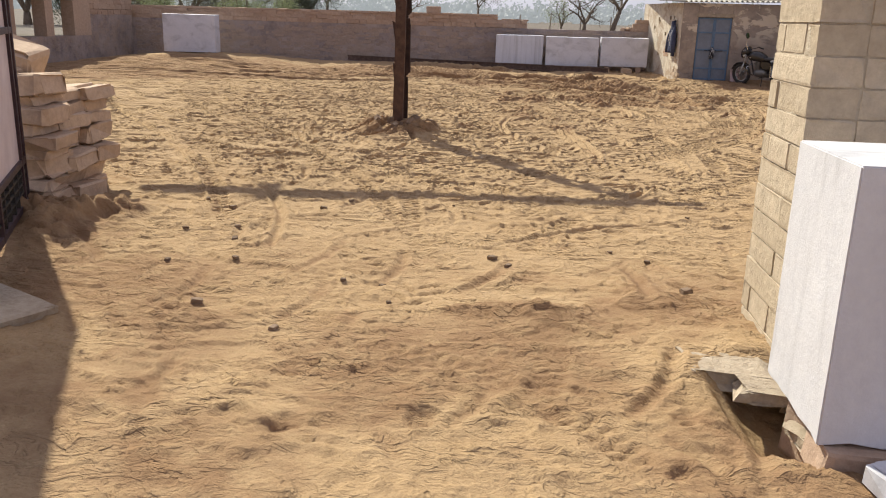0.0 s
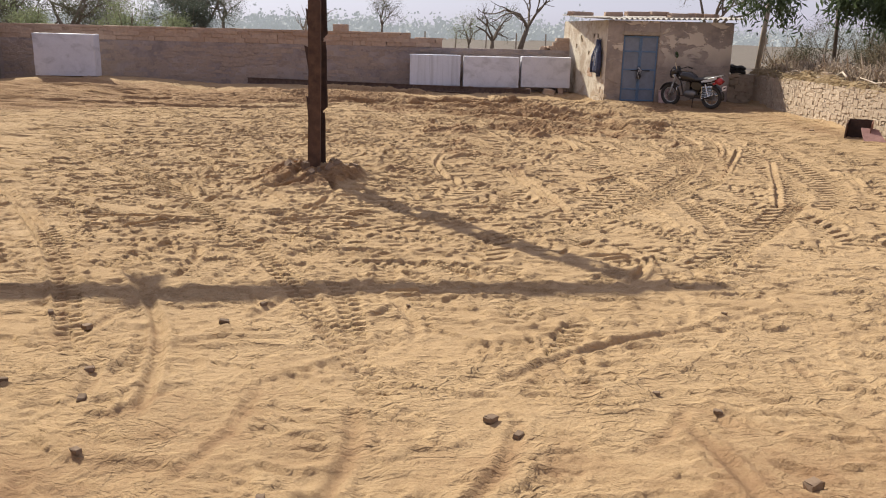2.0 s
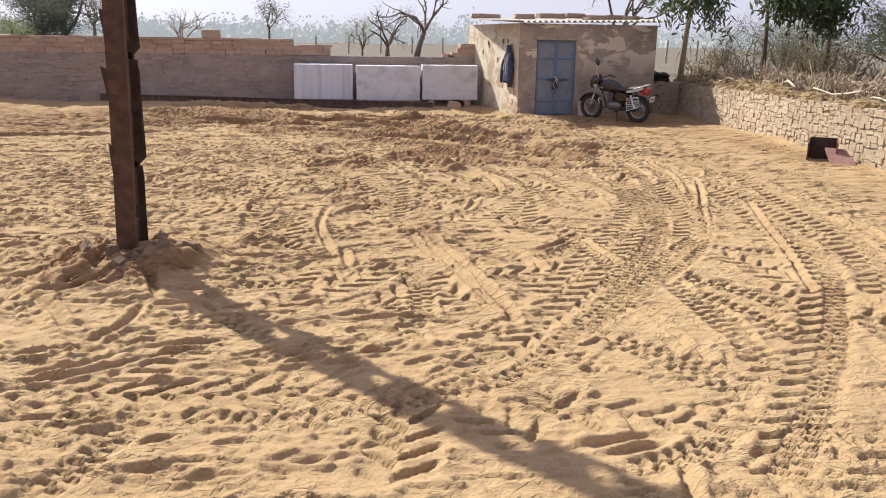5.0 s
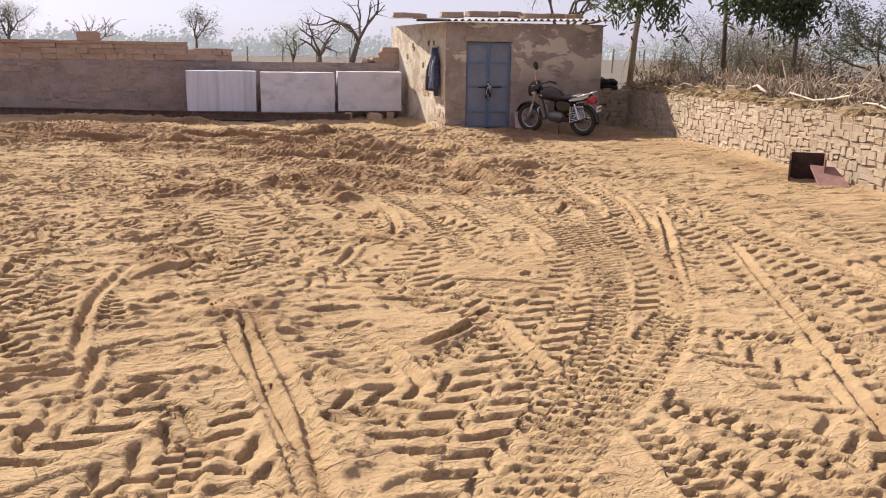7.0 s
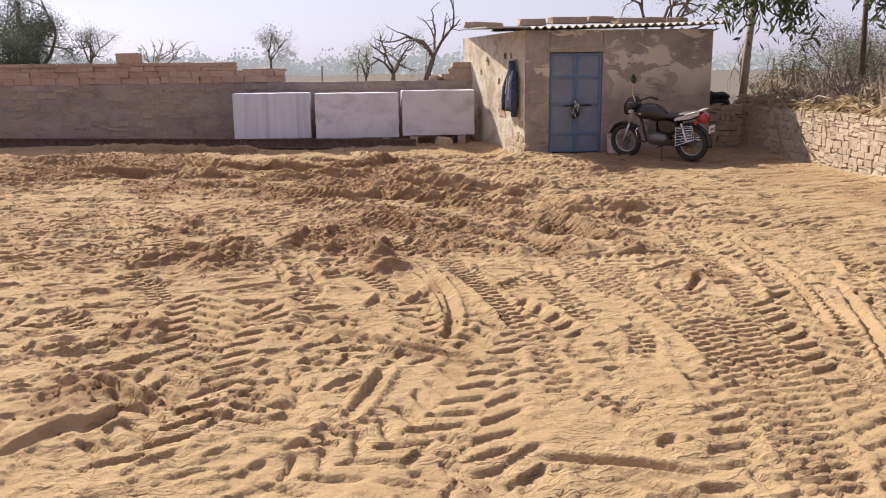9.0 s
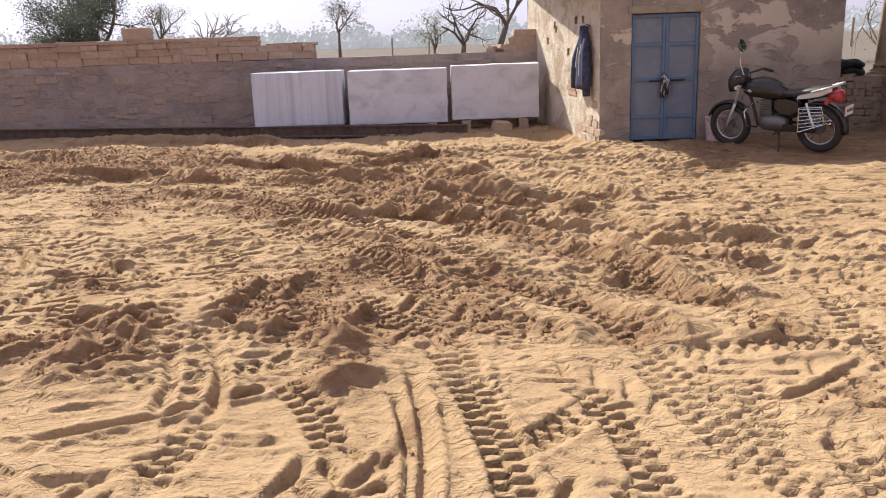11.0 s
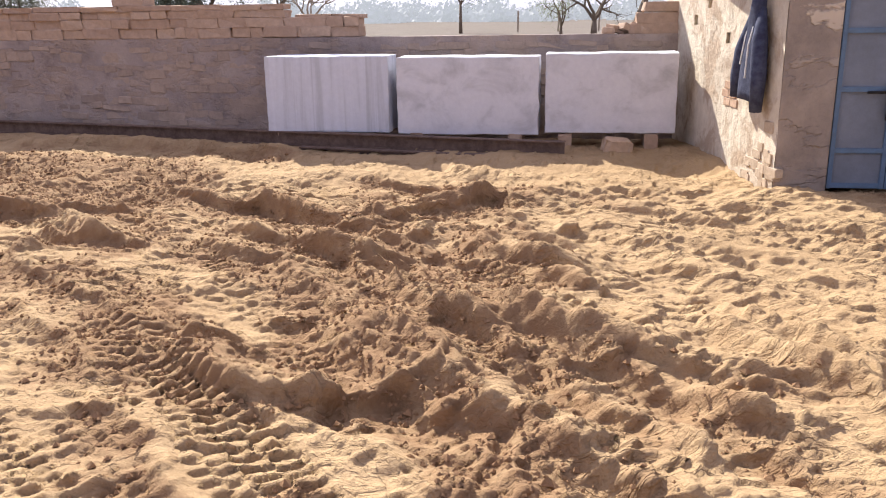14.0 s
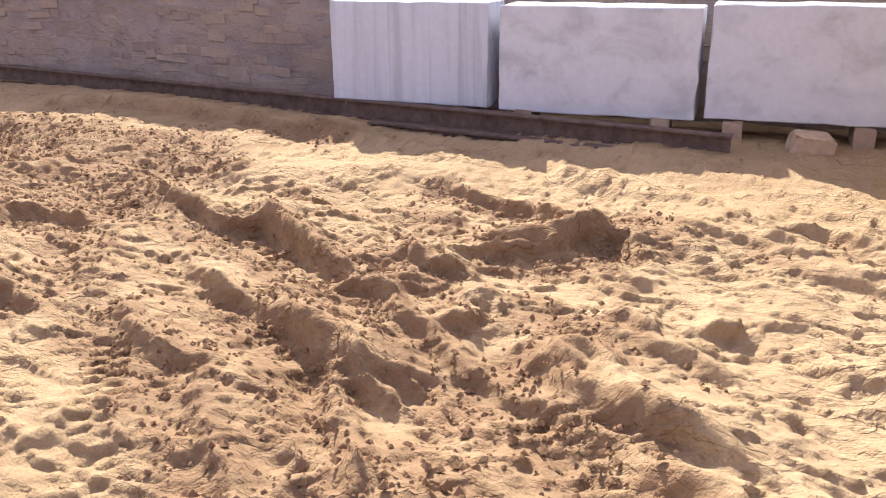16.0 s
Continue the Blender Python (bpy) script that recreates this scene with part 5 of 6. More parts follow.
for k, (z0, z1, tip) in enumerate(((-0.05, 0.78, 0.068), (0.80, 1.62, 0.082), (1.66, 2.46, 0.072), (2.50, 3.32, 0.080), (3.36, 4.22, 0.070))):
    top = 0.052 if k % 2 else 0.038
    torn_plate([(-0.040, z0 + 0.03), (0.030, z0), (tip, z0 + 0.05 if k else z0), (tip - 0.012, z0 + 0.30), (top + 0.012, z1 - 0.10), (top, z1), (-0.020, z1 - 0.02), (-0.036, z0 + 0.45)], 0.10, 0.02 * (-1) ** k, k).make("torn_plate", rust_dark, post)
    channel(-0.01, 0.16, z0 - 0.03, z1 + 0.03, 0.055, 0.05, -1).make("angle_bar", rust_dark, post)
    for zb in (z0 + 0.06, z0 + 0.47):
        Shape().loft([[(-0.085, -0.12, zb), (-0.073, -0.12, zb), (0.012, 0.15, zb + 0.05), (0.0, 0.15, zb + 0.05)], [(-0.085, -0.12, zb + 0.17), (-0.073, -0.12, zb + 0.17), (0.012, 0.15, zb + 0.22), (0.0, 0.15, zb + 0.22)], [(-0.085, -0.12, zb + 0.33), (-0.073, -0.12, zb + 0.33), (0.012, 0.15, zb + 0.35), (0.0, 0.15, zb + 0.35)]]).make("batten_plate", rust, post)
for zb, out in ((1.30, 0.045), (1.72, 0.03), (0.72, 0.02), (2.7, 0.04)):
    Shape().loft([[(-0.118, -0.165, zb), (-0.118, -0.155, zb), (-0.120, -0.155, zb), (-0.120, -0.165, zb)], [(-0.10, -0.17, zb + 0.24), (-0.10, -0.155, zb + 0.24), (-0.122 - out, -0.155, zb + 0.27), (-0.122 - out, -0.17, zb + 0.27)]]).make("torn_flange", rust_dark, post)
rnd = random.Random(8)
boom = Shape()
pts = [(0.50 - 0.45 * k, -0.05 - 0.045 * k + 0.05 * math.sin(1.3 * k), 4.30 + 0.04 * math.sin(0.9 * k)) for k in range(13)]
boom.tube(pts, [0.05, 0.09, 0.115, 0.12, 0.12, 0.115, 0.12, 0.125, 0.13, 0.14, 0.15, 0.15, 0.14], 9)
boom.make("boom", rust_dark, post)
Shape().tube([(-3.65, -0.85, 4.25), (-3.75, -0.1, 4.32)], 0.07, 7).tube([(-3.7, -0.4, 4.3), (-3.7, -0.4, 3.9)], 0.05, 7).make("pulley_bracket", rust_dark, post)
for k in range(16):
    a = 2.4 * k
    r = 0.16 + 0.02 * k
    x, y = 0.1 + r * math.cos(a), r * math.sin(a)
    st = place_stone("footing_stone", rnd.choice(dark_lumps), None, (x, y, height(x, y) + 0.01), (0.10, 0.08, 0.06), (20 * k, 13 * k, 40 * k))
    tagged(st, "rough lump of stone at the post's foot", "stone", "stones round the post")

# ---- steel beams on the ground by the back wall ----
def beam(name, a, b, high, label):
    a, b = Vector(a), Vector(b)
    length = (b - a).length
    s = Shape()
    s.box(0, -0.06, 0, length, 0.06, 0.016).box(0, -0.008, 0.016, length, 0.008, high - 0.016).box(0, -0.06, high - 0.016, length, 0.06, high)
    ob = s.make(name, dusty_rust)
    way = (b - a).normalized()
    ob.matrix_world = Matrix.Translation(a) @ way.to_track_quat("X", "Z").to_matrix().to_4x4()
    return tagged(ob, label, "steel beam", "beams by the back wall")


beam("steel_beam", (-4.3, 16.62, 0.14), (4.5, 15.50, 0.035), 0.17, "long rusted steel beam lying on the sand")
beam("steel_beam", (1.3, 15.72, 0.02), (4.2, 15.36, -0.02), 0.07, "low rusted steel channel half buried in sand")
rk = place_stone("rock", stk[2], None, (5.10, 15.75, height(5.10, 15.75) + 0.06), (0.30, 0.2, 0.17), (6, 5, 12))
tagged(rk, "single pinkish rock lying before the marble blocks", "rock")

# ---- rusty scoop ----
scoop = thing("metal_scoop", pose(9.80, 5.85, height(9.75, 5.75) - 0.03, 0, 0, -33), "rusty steel loader scoop with pinkish flap by the rubble wall", "scoop")
Shape().box(-0.26, 0.14, 0.0, 0.16, 0.17, 0.40, bevel=0.008).make("back_plate", rust_dark, scoop)
for x, top in ((-0.28, 0.38), (0.15, 0.40)):
    Shape().add([(x, -0.22, 0.0), (x, 0.16, 0.0), (x, 0.16, top), (x, -0.10, top - 0.06), (x + 0.02, -0.22, 0.0), (x + 0.02, 0.16, 0.0), (x + 0.02, 0.16, top), (x + 0.02, -0.10, top - 0.06)], [(0, 1, 2, 3), (7, 6, 5, 4), (0, 4, 5, 1), (1, 5, 6, 2), (2, 6, 7, 3), (3, 7, 4, 0)]).make("side_plate", rust if x < 0 else rust_red, scoop)
Shape().box(-0.25, -0.20, 0.0, 0.15, 0.13, 0.03, bevel=0.006).make("floor_plate", rust_dark, scoop)
flap_top = [(-0.02, -0.06, 0.26), (0.28, -0.02, 0.24), (0.48, -0.36, 0.03), (0.10, -0.40, 0.03)]
Shape().loft([flap_top, [(x, y + 0.02, z - 0.035) for x, y, z in flap_top]]).make("flap", pink_rust, scoop, "pinkish rusted steel flap")

# ---- jacket on the shed wall ----
def jacket():
    navy = material("navy_cloth", lambda n, l, co: ramp(n, l, noise_node(n, l, co, 16, 5, 0.6), (0.3, (0.026, 0.030, 0.062)), (0.7, (0.068, 0.076, 0.125))), rough=0.9, bump=0.006, bump_scale=30)
    white = material("white_piping", lambda n, l, co: ramp(n, l, noise_node(n, l, co, 20, 2), (0.3, (0.5, 0.5, 0.52)), (0.7, (0.65, 0.65, 0.66))), rough=0.8)
    root = thing("jacket", SHED @ side_m @ pose(-0.02, 0.36, 0.0), "navy blue jacket with white piping hung on a nail", "jacket")

    def body(u0, u1, z0, z1, deep, seed, waist=1.0):
        rings = []
        for q in range(13):
            u = q / 12
            z = z1 + (z0 - z1) * u
            half = 0.03 + (u1 - u0) / 2 * min(1.0, 0.08 + 1.35 * u) * (1 - 0.5 * max(0, u - 0.85))
            mid = (u0 + u1) / 2 - 0.10 + 0.14 * u + 0.02 * math.sin(3 * u + seed)
            ring = []
            for s in range(20):
                a = 2 * math.pi * s / 20
                fold = 1 + 0.16 * math.sin(5 * a + seed + 1.5 * u) * (0.3 + u)
                ring.append((-0.012 - deep / 2 + deep / 2 * math.sin(a) * fold, mid + half * math.cos(a), z + 0.012 * math.sin(4 * a + seed)))
            rings.append(ring)
        return Shape().loft(rings)
    body(-0.10, 0.34, 0.80, 1.72, 0.13, 1.0).make("body", navy, root, smooth=True)
    slv = Shape()
    slv.tube([(-0.06, 0.0, 1.62), (-0.09, -0.06, 1.35), (-0.09, -0.09, 1.05), (-0.08, -0.07, 0.70)], [0.035, 0.07, 0.075, 0.055], 12)
    slv.make("sleeve", navy, root, smooth=True)
    Shape().tube([(-0.05, 0.20, 1.55), (-0.08, 0.34, 1.25), (-0.08, 0.42, 1.0), (-0.08, 0.44, 0.80)], [0.055, 0.08, 0.075, 0.06], 12).make("sleeve", navy, root, smooth=True)
    for pts in ([(-0.09, 0.06, 1.66), (-0.145, 0.14, 1.38), (-0.15, 0.22, 1.12)], [(-0.09, 0.02, 1.62), (-0.16, 0.02, 1.3), (-0.155, 0.06, 1.0)]):
        Shape().tube(pts, 0.009, 6).make("piping", white, root)
    Shape().tube([(0.03, 0.03, 1.72), (-0.06, 0.03, 1.75)], 0.006, 6).make("nail", dark_iron, root)


jacket()
# exposed brick patch and weathered quoins near the shed's corner
brick_mat = stone_mat("brick_red", (0.42, 0.26, 0.18), (0.52, 0.35, 0.25), (0.50, 0.40, 0.30))
bd = stone_set(brick_mat, 4, 0.06, 0.08, 7)
for k in range(6):
    ob = new("brick", bd[k % 4])
    ob.parent = shed
    ob.matrix_local = side_m @ pose(0.012, 1.10 + 0.19 * (k % 2) + 0.06 * (k // 2 % 2), 0.70 + 0.085 * (k // 2)) @ Matrix.Diagonal((0.05, 0.18, 0.075, 1))
rq = random.Random(4)
for k in range(26):
    u, w = rq.uniform(0.02, 0.75), rq.uniform(0.0, 0.62)
    if u * 0.7 + w > 0.75:
        continue
    ob = new("quoin_stone", rub[k % 14])
    ob.parent = shed
    ob.matrix_local = side_m @ pose(0.02, u, w, 0, 0, rq.uniform(-4, 4)) @ Matrix.Diagonal((0.07, rq.uniform(0.1, 0.2), rq.uniform(0.07, 0.11), 1))

# ---- paint bucket ----
bucket = thing("paint_bucket", pose(8.02, 13.45, height(8.02, 13.45)), "dusty pink and white plastic paint bucket beside a wheel", "bucket")
pinkp = material("pink_plastic", lambda n, l, co: ramp(n, l, noise_node(n, l, co, 10, 5, 0.7), (0.35, (0.46, 0.30, 0.30)), (0.65, (0.60, 0.46, 0.44))), rough=0.5, bump=0.001)
Shape().loft([[(r * math.cos(a), r * math.sin(a), zz) for a in np.linspace(0, 2 * math.pi, 25)[:-1]] for r, zz in ((0.125, 0), (0.13, 0.01), (0.148, 0.33), (0.156, 0.335), (0.156, 0.36), (0.146, 0.36), (0.14, 0.30), (0.12, 0.04))]).make("pail", pinkp, bucket, smooth=False)
Shape().tube([(0.15 * math.cos(a), 0.15 * math.sin(a) * 0.3 - 0.1, 0.34 - 0.10 * math.sin(a)) for a in np.linspace(0, math.pi, 12)], 0.004, 6).make("bail", dark_iron, bucket)
Shape().tube([(0.05, 0.02, 0.2), (0.09, 0.03, 0.46)], 0.012, 6).make("stir_stick", block_stone, bucket)
# ---- black bundle on the wall ----
blk = material("black_rubber", lambda n, l, co: ramp(n, l, noise_node(n, l, co, 12, 4), (0.3, (0.012, 0.012, 0.013)), (0.7, (0.035, 0.034, 0.033))), rough=0.6, bump=0.006)
bun = Shape()
for r, zz, t in ((0.17, 0.06, 8), (0.16, 0.12, -8), (0.14, 0.17, 10)):
    m = pose(0, 0, zz, t, t * 0.7, 0)
    bun.tube([m @ Vector((r * math.cos(a) * 1.3, r * math.sin(a), 0.02 * math.sin(3 * a))) for a in np.linspace(0, 2 * math.pi, 21)[:-1]], 0.045, 10, closed=True)
bo = bun.make("rubber_tube_bundle", blk, smooth=True)
bo.matrix_world = pose(10.45, 14.62, 0.86)
tagged(bo, "black rubber tubes bundled on the rubble wall", "rubber tube")


# ---- motorcycle ----
def motorcycle(m):
    def paint(name, c, rough=0.35, metal=0.0):
        return material(name, lambda n, l, co: mix(n, l, maths(n, l, "MULTIPLY", noise_node(n, l, co, 14, 6, 0.7), 0.14), c, (0.22, 0.17, 0.12)), rough=rough, metal=metal, bump=0.0006, spec=0.5)
    black, silver = paint("black_paint", (0.012, 0.012, 0.014), 0.25), paint("silver_paint", (0.55, 0.55, 0.54), 0.35, 0.3)
    chrome, engine_m = paint("chrome", (0.60, 0.60, 0.60), 0.18, 1.0), paint("engine_metal", (0.17, 0.165, 0.16), 0.5, 0.7)
    vinyl, rubber = paint("seat_vinyl", (0.018, 0.018, 0.020), 0.5), paint("tyre_rubber", (0.022, 0.021, 0.020), 0.85)
    red, plate_m = paint("red_lens", (0.32, 0.02, 0.025), 0.2), paint("plate_white", (0.72, 0.66, 0.66), 0.5)
    mirror_m = material("mirror_glass", lambda n, l, co: ramp(n, l, noise_node(n, l, co, 3, 1), (0.3, (0.8, 0.82, 0.85)), (0.7, (0.85, 0.86, 0.88))), rough=0.04, metal=1.0)
    root = thing("motorcycle", m, "black commuter motorcycle with silver tail on its side stand", "motorcycle")
    R, WB = 0.305, 1.27

    def ring(c, r, tube, sides=36, prof=10, squash=1.0):
        return Shape().tube([(c[0] + r * math.cos(a), c[1], c[2] + r * math.sin(a)) for a in np.linspace(0, 2 * math.pi, sides + 1)[:-1]], tube, prof, closed=True)

    def wheel(x):
        w = thing("wheel", Matrix.Identity(4), "", "")
        w.parent = root
        ring((x, 0, R), R - 0.050, 0.052).make("tyre", rubber, w, smooth=True)
        ring((x, 0, R), R - 0.100, 0.014, 36, 8).make("rim", silver, w, smooth=True)
        Shape().tube([(x, -0.05, R), (x, 0.05, R)], 0.065, 18).make("hub", engine_m, w)
        sp = Shape()
        for k in range(6):
            a = 2 * math.pi * k / 6 + 0.3
            for da in (-0.16, 0.16):
                sp.tube([(x + 0.05 * math.cos(a), 0.012, R + 0.05 * math.sin(a)), (x + (R - 0.095) * math.cos(a + da), 0, R + (R - 0.095) * math.sin(a + da))], 0.006, 6)
        sp.make("spoke_set", engine_m, w)
        return w
    wheel(0.0)
    wheel(WB)
    for y in (-0.085, 0.085):
        Shape().tube([(WB, y, R), (WB - 0.13, y, 0.62)], 0.020, 10).tube([(WB - 0.13, y, 0.62), (WB - 0.24, y, 0.98)], 0.017, 10).make("fork_leg", silver, root, smooth=True)
        Shape().tube([(0.02, y * 1.3, R), (0.42, y * 1.1, 0.36)], 0.018, 8).make("swing_arm", black, root)
        Shape().tube([(0.02, y * 1.45, R + 0.03), (0.12, y * 1.45, 0.66)], [0.022, 0.022], 10).make("shock_absorber", chrome, root)
    for name, x0, rad, a0, a1, mat in (("front_mudguard", WB, R + 0.03, 0.35, 2.35, black), ("rear_mudguard", 0.0, R + 0.045, 0.8, 3.3, black)):
        s = Shape()
        rings = []
        for a in np.linspace(a0, a1, 14):
            c, sn = math.cos(a), math.sin(a)
            rings.append([(x0 + (rad + dr) * c, y, R + (rad + dr) * sn) for y, dr in ((-0.065, -0.03), (-0.04, 0.008), (0.04, 0.008), (0.065, -0.03), (0.04, 0.0), (-0.04, 0.0))])
        s.loft(rings).make(name, mat, root, smooth=True)

    def pod(name, stations, mat, label="", seg=14, power=0.75):
        rings = []
        for x, zc, w, h in stations:
            rings.append([(x, w * math.copysign(abs(math.cos(a)) ** power, math.cos(a)), zc + h * math.copysign(abs(math.sin(a)) ** power, math.sin(a))) for a in np.linspace(0, 2 * math.pi, seg + 1)[:-1]])
        return Shape().loft(rings).make(name, mat, root, label, smooth=True)
    pod("fuel_tank", [(0.42, 0.75, 0.07, 0.06), (0.52, 0.78, 0.12, 0.105), (0.66, 0.82, 0.155, 0.135), (0.82, 0.835, 0.16, 0.14), (0.95, 0.83, 0.12, 0.12), (1.03, 0.82, 0.06, 0.07)], black)
    for y in (-1, 1):
        Shape().loft([[(x, y * (w + 0.004), z0), (x, y * (w + 0.010), (z0 + z1) / 2), (x, y * (w + 0.004), z1), (x, y * (w - 0.012), (z0 + z1) / 2)] for x, w, z0, z1 in ((0.56, 0.118, 0.76, 0.79), (0.72, 0.142, 0.77, 0.84), (0.90, 0.130, 0.78, 0.83), (0.99, 0.085, 0.80, 0.82))]).make("tank_decal", silver, root, smooth=True)
        Shape().loft([[(x, y * 0.115, z0), (x, y * 0.135, z0), (x, y * 0.135, z1), (x, y * 0.115, z1)] for x, z0, z1 in ((0.22, 0.56, 0.66), (0.34, 0.50, 0.70), (0.48, 0.52, 0.70), (0.54, 0.58, 0.68))]).make("side_panel", black, root)
        pod_rings = [(-0.20, 0.80, 0.86), (-0.05, 0.74, 0.83), (0.12, 0.71, 0.79), (0.24, 0.70, 0.74)]
        Shape().loft([[(x, y * 0.10, z0), (x, y * 0.135, z0 + 0.01), (x, y * 0.125, z1), (x, y * 0.09, z1)] for x, z0, z1 in pod_rings]).make("tail_panel", silver, root, "silver tail fairing")
    pod("seat", [(-0.17, 0.83, 0.10, 0.035), (-0.08, 0.82, 0.125, 0.05), (0.12, 0.79, 0.13, 0.055), (0.28, 0.765, 0.13, 0.05), (0.42, 0.765, 0.11, 0.045), (0.50, 0.78, 0.08, 0.03)], vinyl)
    Shape().tube([(0.05, 0.13, 0.80), (-0.16, 0.14, 0.86), (-0.27, 0.09, 0.89), (-0.27, -0.09, 0.89), (-0.16, -0.14, 0.86), (0.05, -0.13, 0.80)], 0.014, 8).make("grab_rail", silver, root, smooth=True)
    pod("tail_lamp", [(-0.30, 0.73, 0.07, 0.06), (-0.26, 0.735, 0.105, 0.085), (-0.15, 0.75, 0.11, 0.07)], red)
    Shape().box(-0.315, -0.10, 0.54, -0.305, 0.10, 0.66, pose(0, 0, 0, 0, -6, 0)).make("number_plate", plate_m, root, "blank pale number plate")
    bars = Shape()
    for k in range(4):
        bars.box(-0.3185, -0.075 + 0.04 * k, 0.585, -0.3165, -0.047 + 0.04 * k, 0.62, pose(0, 0, 0, 0, -6, 0))
    bars.make("plate_bars", vinyl, root)
    pod("headlamp_cowl", [(0.98, 0.95, 0.06, 0.05), (1.04, 0.96, 0.14, 0.13), (1.14, 0.93, 0.15, 0.15), (1.22, 0.88, 0.12, 0.12), (1.255, 0.86, 0.06, 0.06)], black)
    pod("air_box", [(0.26, 0.56, 0.06, 0.08), (0.34, 0.56, 0.10, 0.13), (0.50, 0.58, 0.10, 0.14), (0.60, 0.62, 0.07, 0.10)], black)
    pod("headlamp", [(1.18, 0.845, 0.09, 0.055), (1.222, 0.845, 0.085, 0.05), (1.24, 0.845, 0.05, 0.03)], chrome)
    Shape().tube([(0.86, 0.36, 0.99), (0.93, 0.28, 1.03), (1.00, 0.14, 1.01), (1.00, -0.14, 1.01), (0.93, -0.28, 1.03), (0.86, -0.36, 0.99)], 0.012, 8).make("handlebar", black, root, smooth=True)
    for y in (-1, 1):
        Shape().tube([(0.84, y * 0.385, 0.98), (0.92, y * 0.29, 1.028)], 0.019, 10).make("grip", rubber, root)
        Shape().tube([(0.93, y * 0.25, 1.02), (0.99, y * 0.33, 1.03), (0.94, y * 0.42, 1.0)], 0.006, 6).make("lever", chrome, root)
        if y > 0:
            mr = Shape().tube([(0.93, 0.22, 1.03), (0.96, 0.25, 1.20), (0.95, 0.24, 1.34)], 0.008, 6).make("mirror_stalk", chrome, root)
            tip = pose(0.94, 0.24, 1.42, 0, 18, -12)
            Shape().loft([[tip @ Vector((dx, 0.060 * q * math.cos(a), 0.085 * q * math.sin(a))) for a in np.linspace(0, 2 * math.pi, 15)[:-1]] for dx, q in ((-0.012, 1.0), (0.01, 0.95), (0.03, 0.5))]).make("mirror_shell", black, mr, smooth=True)
            Shape().loft([[tip @ Vector((-0.019 + dx, 0.056 * math.cos(a), 0.080 * math.sin(a))) for a in np.linspace(0, 2 * math.pi, 15)[:-1]] for dx in (0.0, 0.002)]).make("mirror", mirror_m, mr)
        for x in (1.03, -0.2):
            Shape().tube([(x, y * 0.10, 0.86 if x > 0 else 0.70), (x, y * 0.20, 0.86 if x > 0 else 0.70)], 0.010, 6).tube([(x, y * 0.17, 0.86 if x > 0 else 0.70), (x, y * 0.245, 0.86 if x > 0 else 0.70)], 0.028, 10).make("indicator", red if x < 0 else silver, root)
    pod("crankcase", [(0.40, 0.36, 0.10, 0.08), (0.46, 0.37, 0.14, 0.115), (0.62, 0.37, 0.145, 0.12), (0.74, 0.37, 0.13, 0.11), (0.80, 0.37, 0.08, 0.07)], engine_m)
    cyl = thing("cylinder", Matrix.Identity(4), "", "")
    cyl.parent = root
    Shape().box(0.63, -0.06, 0.46, 0.76, 0.06, 0.68).make("barrel", engine_m, cyl)
    for k in range(7):
        Shape().box(0.605, -0.095, 0.475 + 0.03 * k, 0.785, 0.095, 0.485 + 0.03 * k).make("fin", engine_m, cyl)
    Shape().tube([(0.78, -0.05, 0.58), (0.86, -0.09, 0.50), (0.84, -0.12, 0.34), (0.6, -0.15, 0.27), (0.3, -0.17, 0.29)], 0.02, 10).tube([(0.32, -0.17, 0.29), (0.24, -0.175, 0.30), (-0.2, -0.18, 0.36)], [0.024, 0.045, 0.048], 12).make("exhaust", chrome, root, smooth=True)
    Shape().tube([(1.02, 0, 0.86), (0.92, 0, 0.60), (0.86, 0, 0.32), (0.55, 0, 0.24), (0.38, 0, 0.34)], 0.022, 8).tube([(1.0, 0, 0.84), (0.6, 0, 0.72), (0.1, 0, 0.70), (-0.15, 0, 0.76)], 0.022, 8).tube([(0.44, 0, 0.72), (0.38, 0, 0.34)], 0.022, 8).make("frame", black, root, smooth=True)
    guard = Shape()
    for k in range(6):
        guard.tube([(0.20, 0.155, 0.34 + 0.048 * k), (-0.10, 0.165, 0.40 + 0.040 * k)], 0.006, 6)
    guard.tube([(0.22, 0.155, 0.28), (0.20, 0.155, 0.60), (-0.10, 0.165, 0.62), (-0.14, 0.165, 0.40), (0.22, 0.155, 0.28)], 0.009, 6)
    guard.make("saree_guard", chrome, root)
    Shape().tube([(0.90, -0.06, 0.62), (0.92, -0.24, 0.54), (0.88, -0.25, 0.36), (0.84, -0.06, 0.30)], 0.012, 8).tube([(0.90, 0.06, 0.62), (0.92, 0.24, 0.54), (0.88, 0.25, 0.36), (0.84, 0.06, 0.30)], 0.012, 8).make("crash_guard", chrome, root, smooth=True)
    Shape().box(0.0, 0.10, 0.27, 0.46, 0.125, 0.37, bevel=0.01).make("chain_cover", black, root)
    for y in (-1, 1):
        Shape().tube([(0.48, y * 0.10, 0.27), (0.48, y * 0.27, 0.27)], 0.014, 8).make("footpeg", rubber, root)
    Shape().tube([(0.50, 0.10, 0.26), (0.42, 0.26, 0.035)], 0.011, 8).make("side_stand", black, root)
    return root


bx, by = 8.96, 12.16
motorcycle(pose(bx, by, (height(9.05, 12.10) + height(8.15, 13.0)) / 2 - 0.01, 0, 0, math.degrees(math.atan2(0.97, -0.82))) @ pose(0, 0, 0, -7, 0, 0))


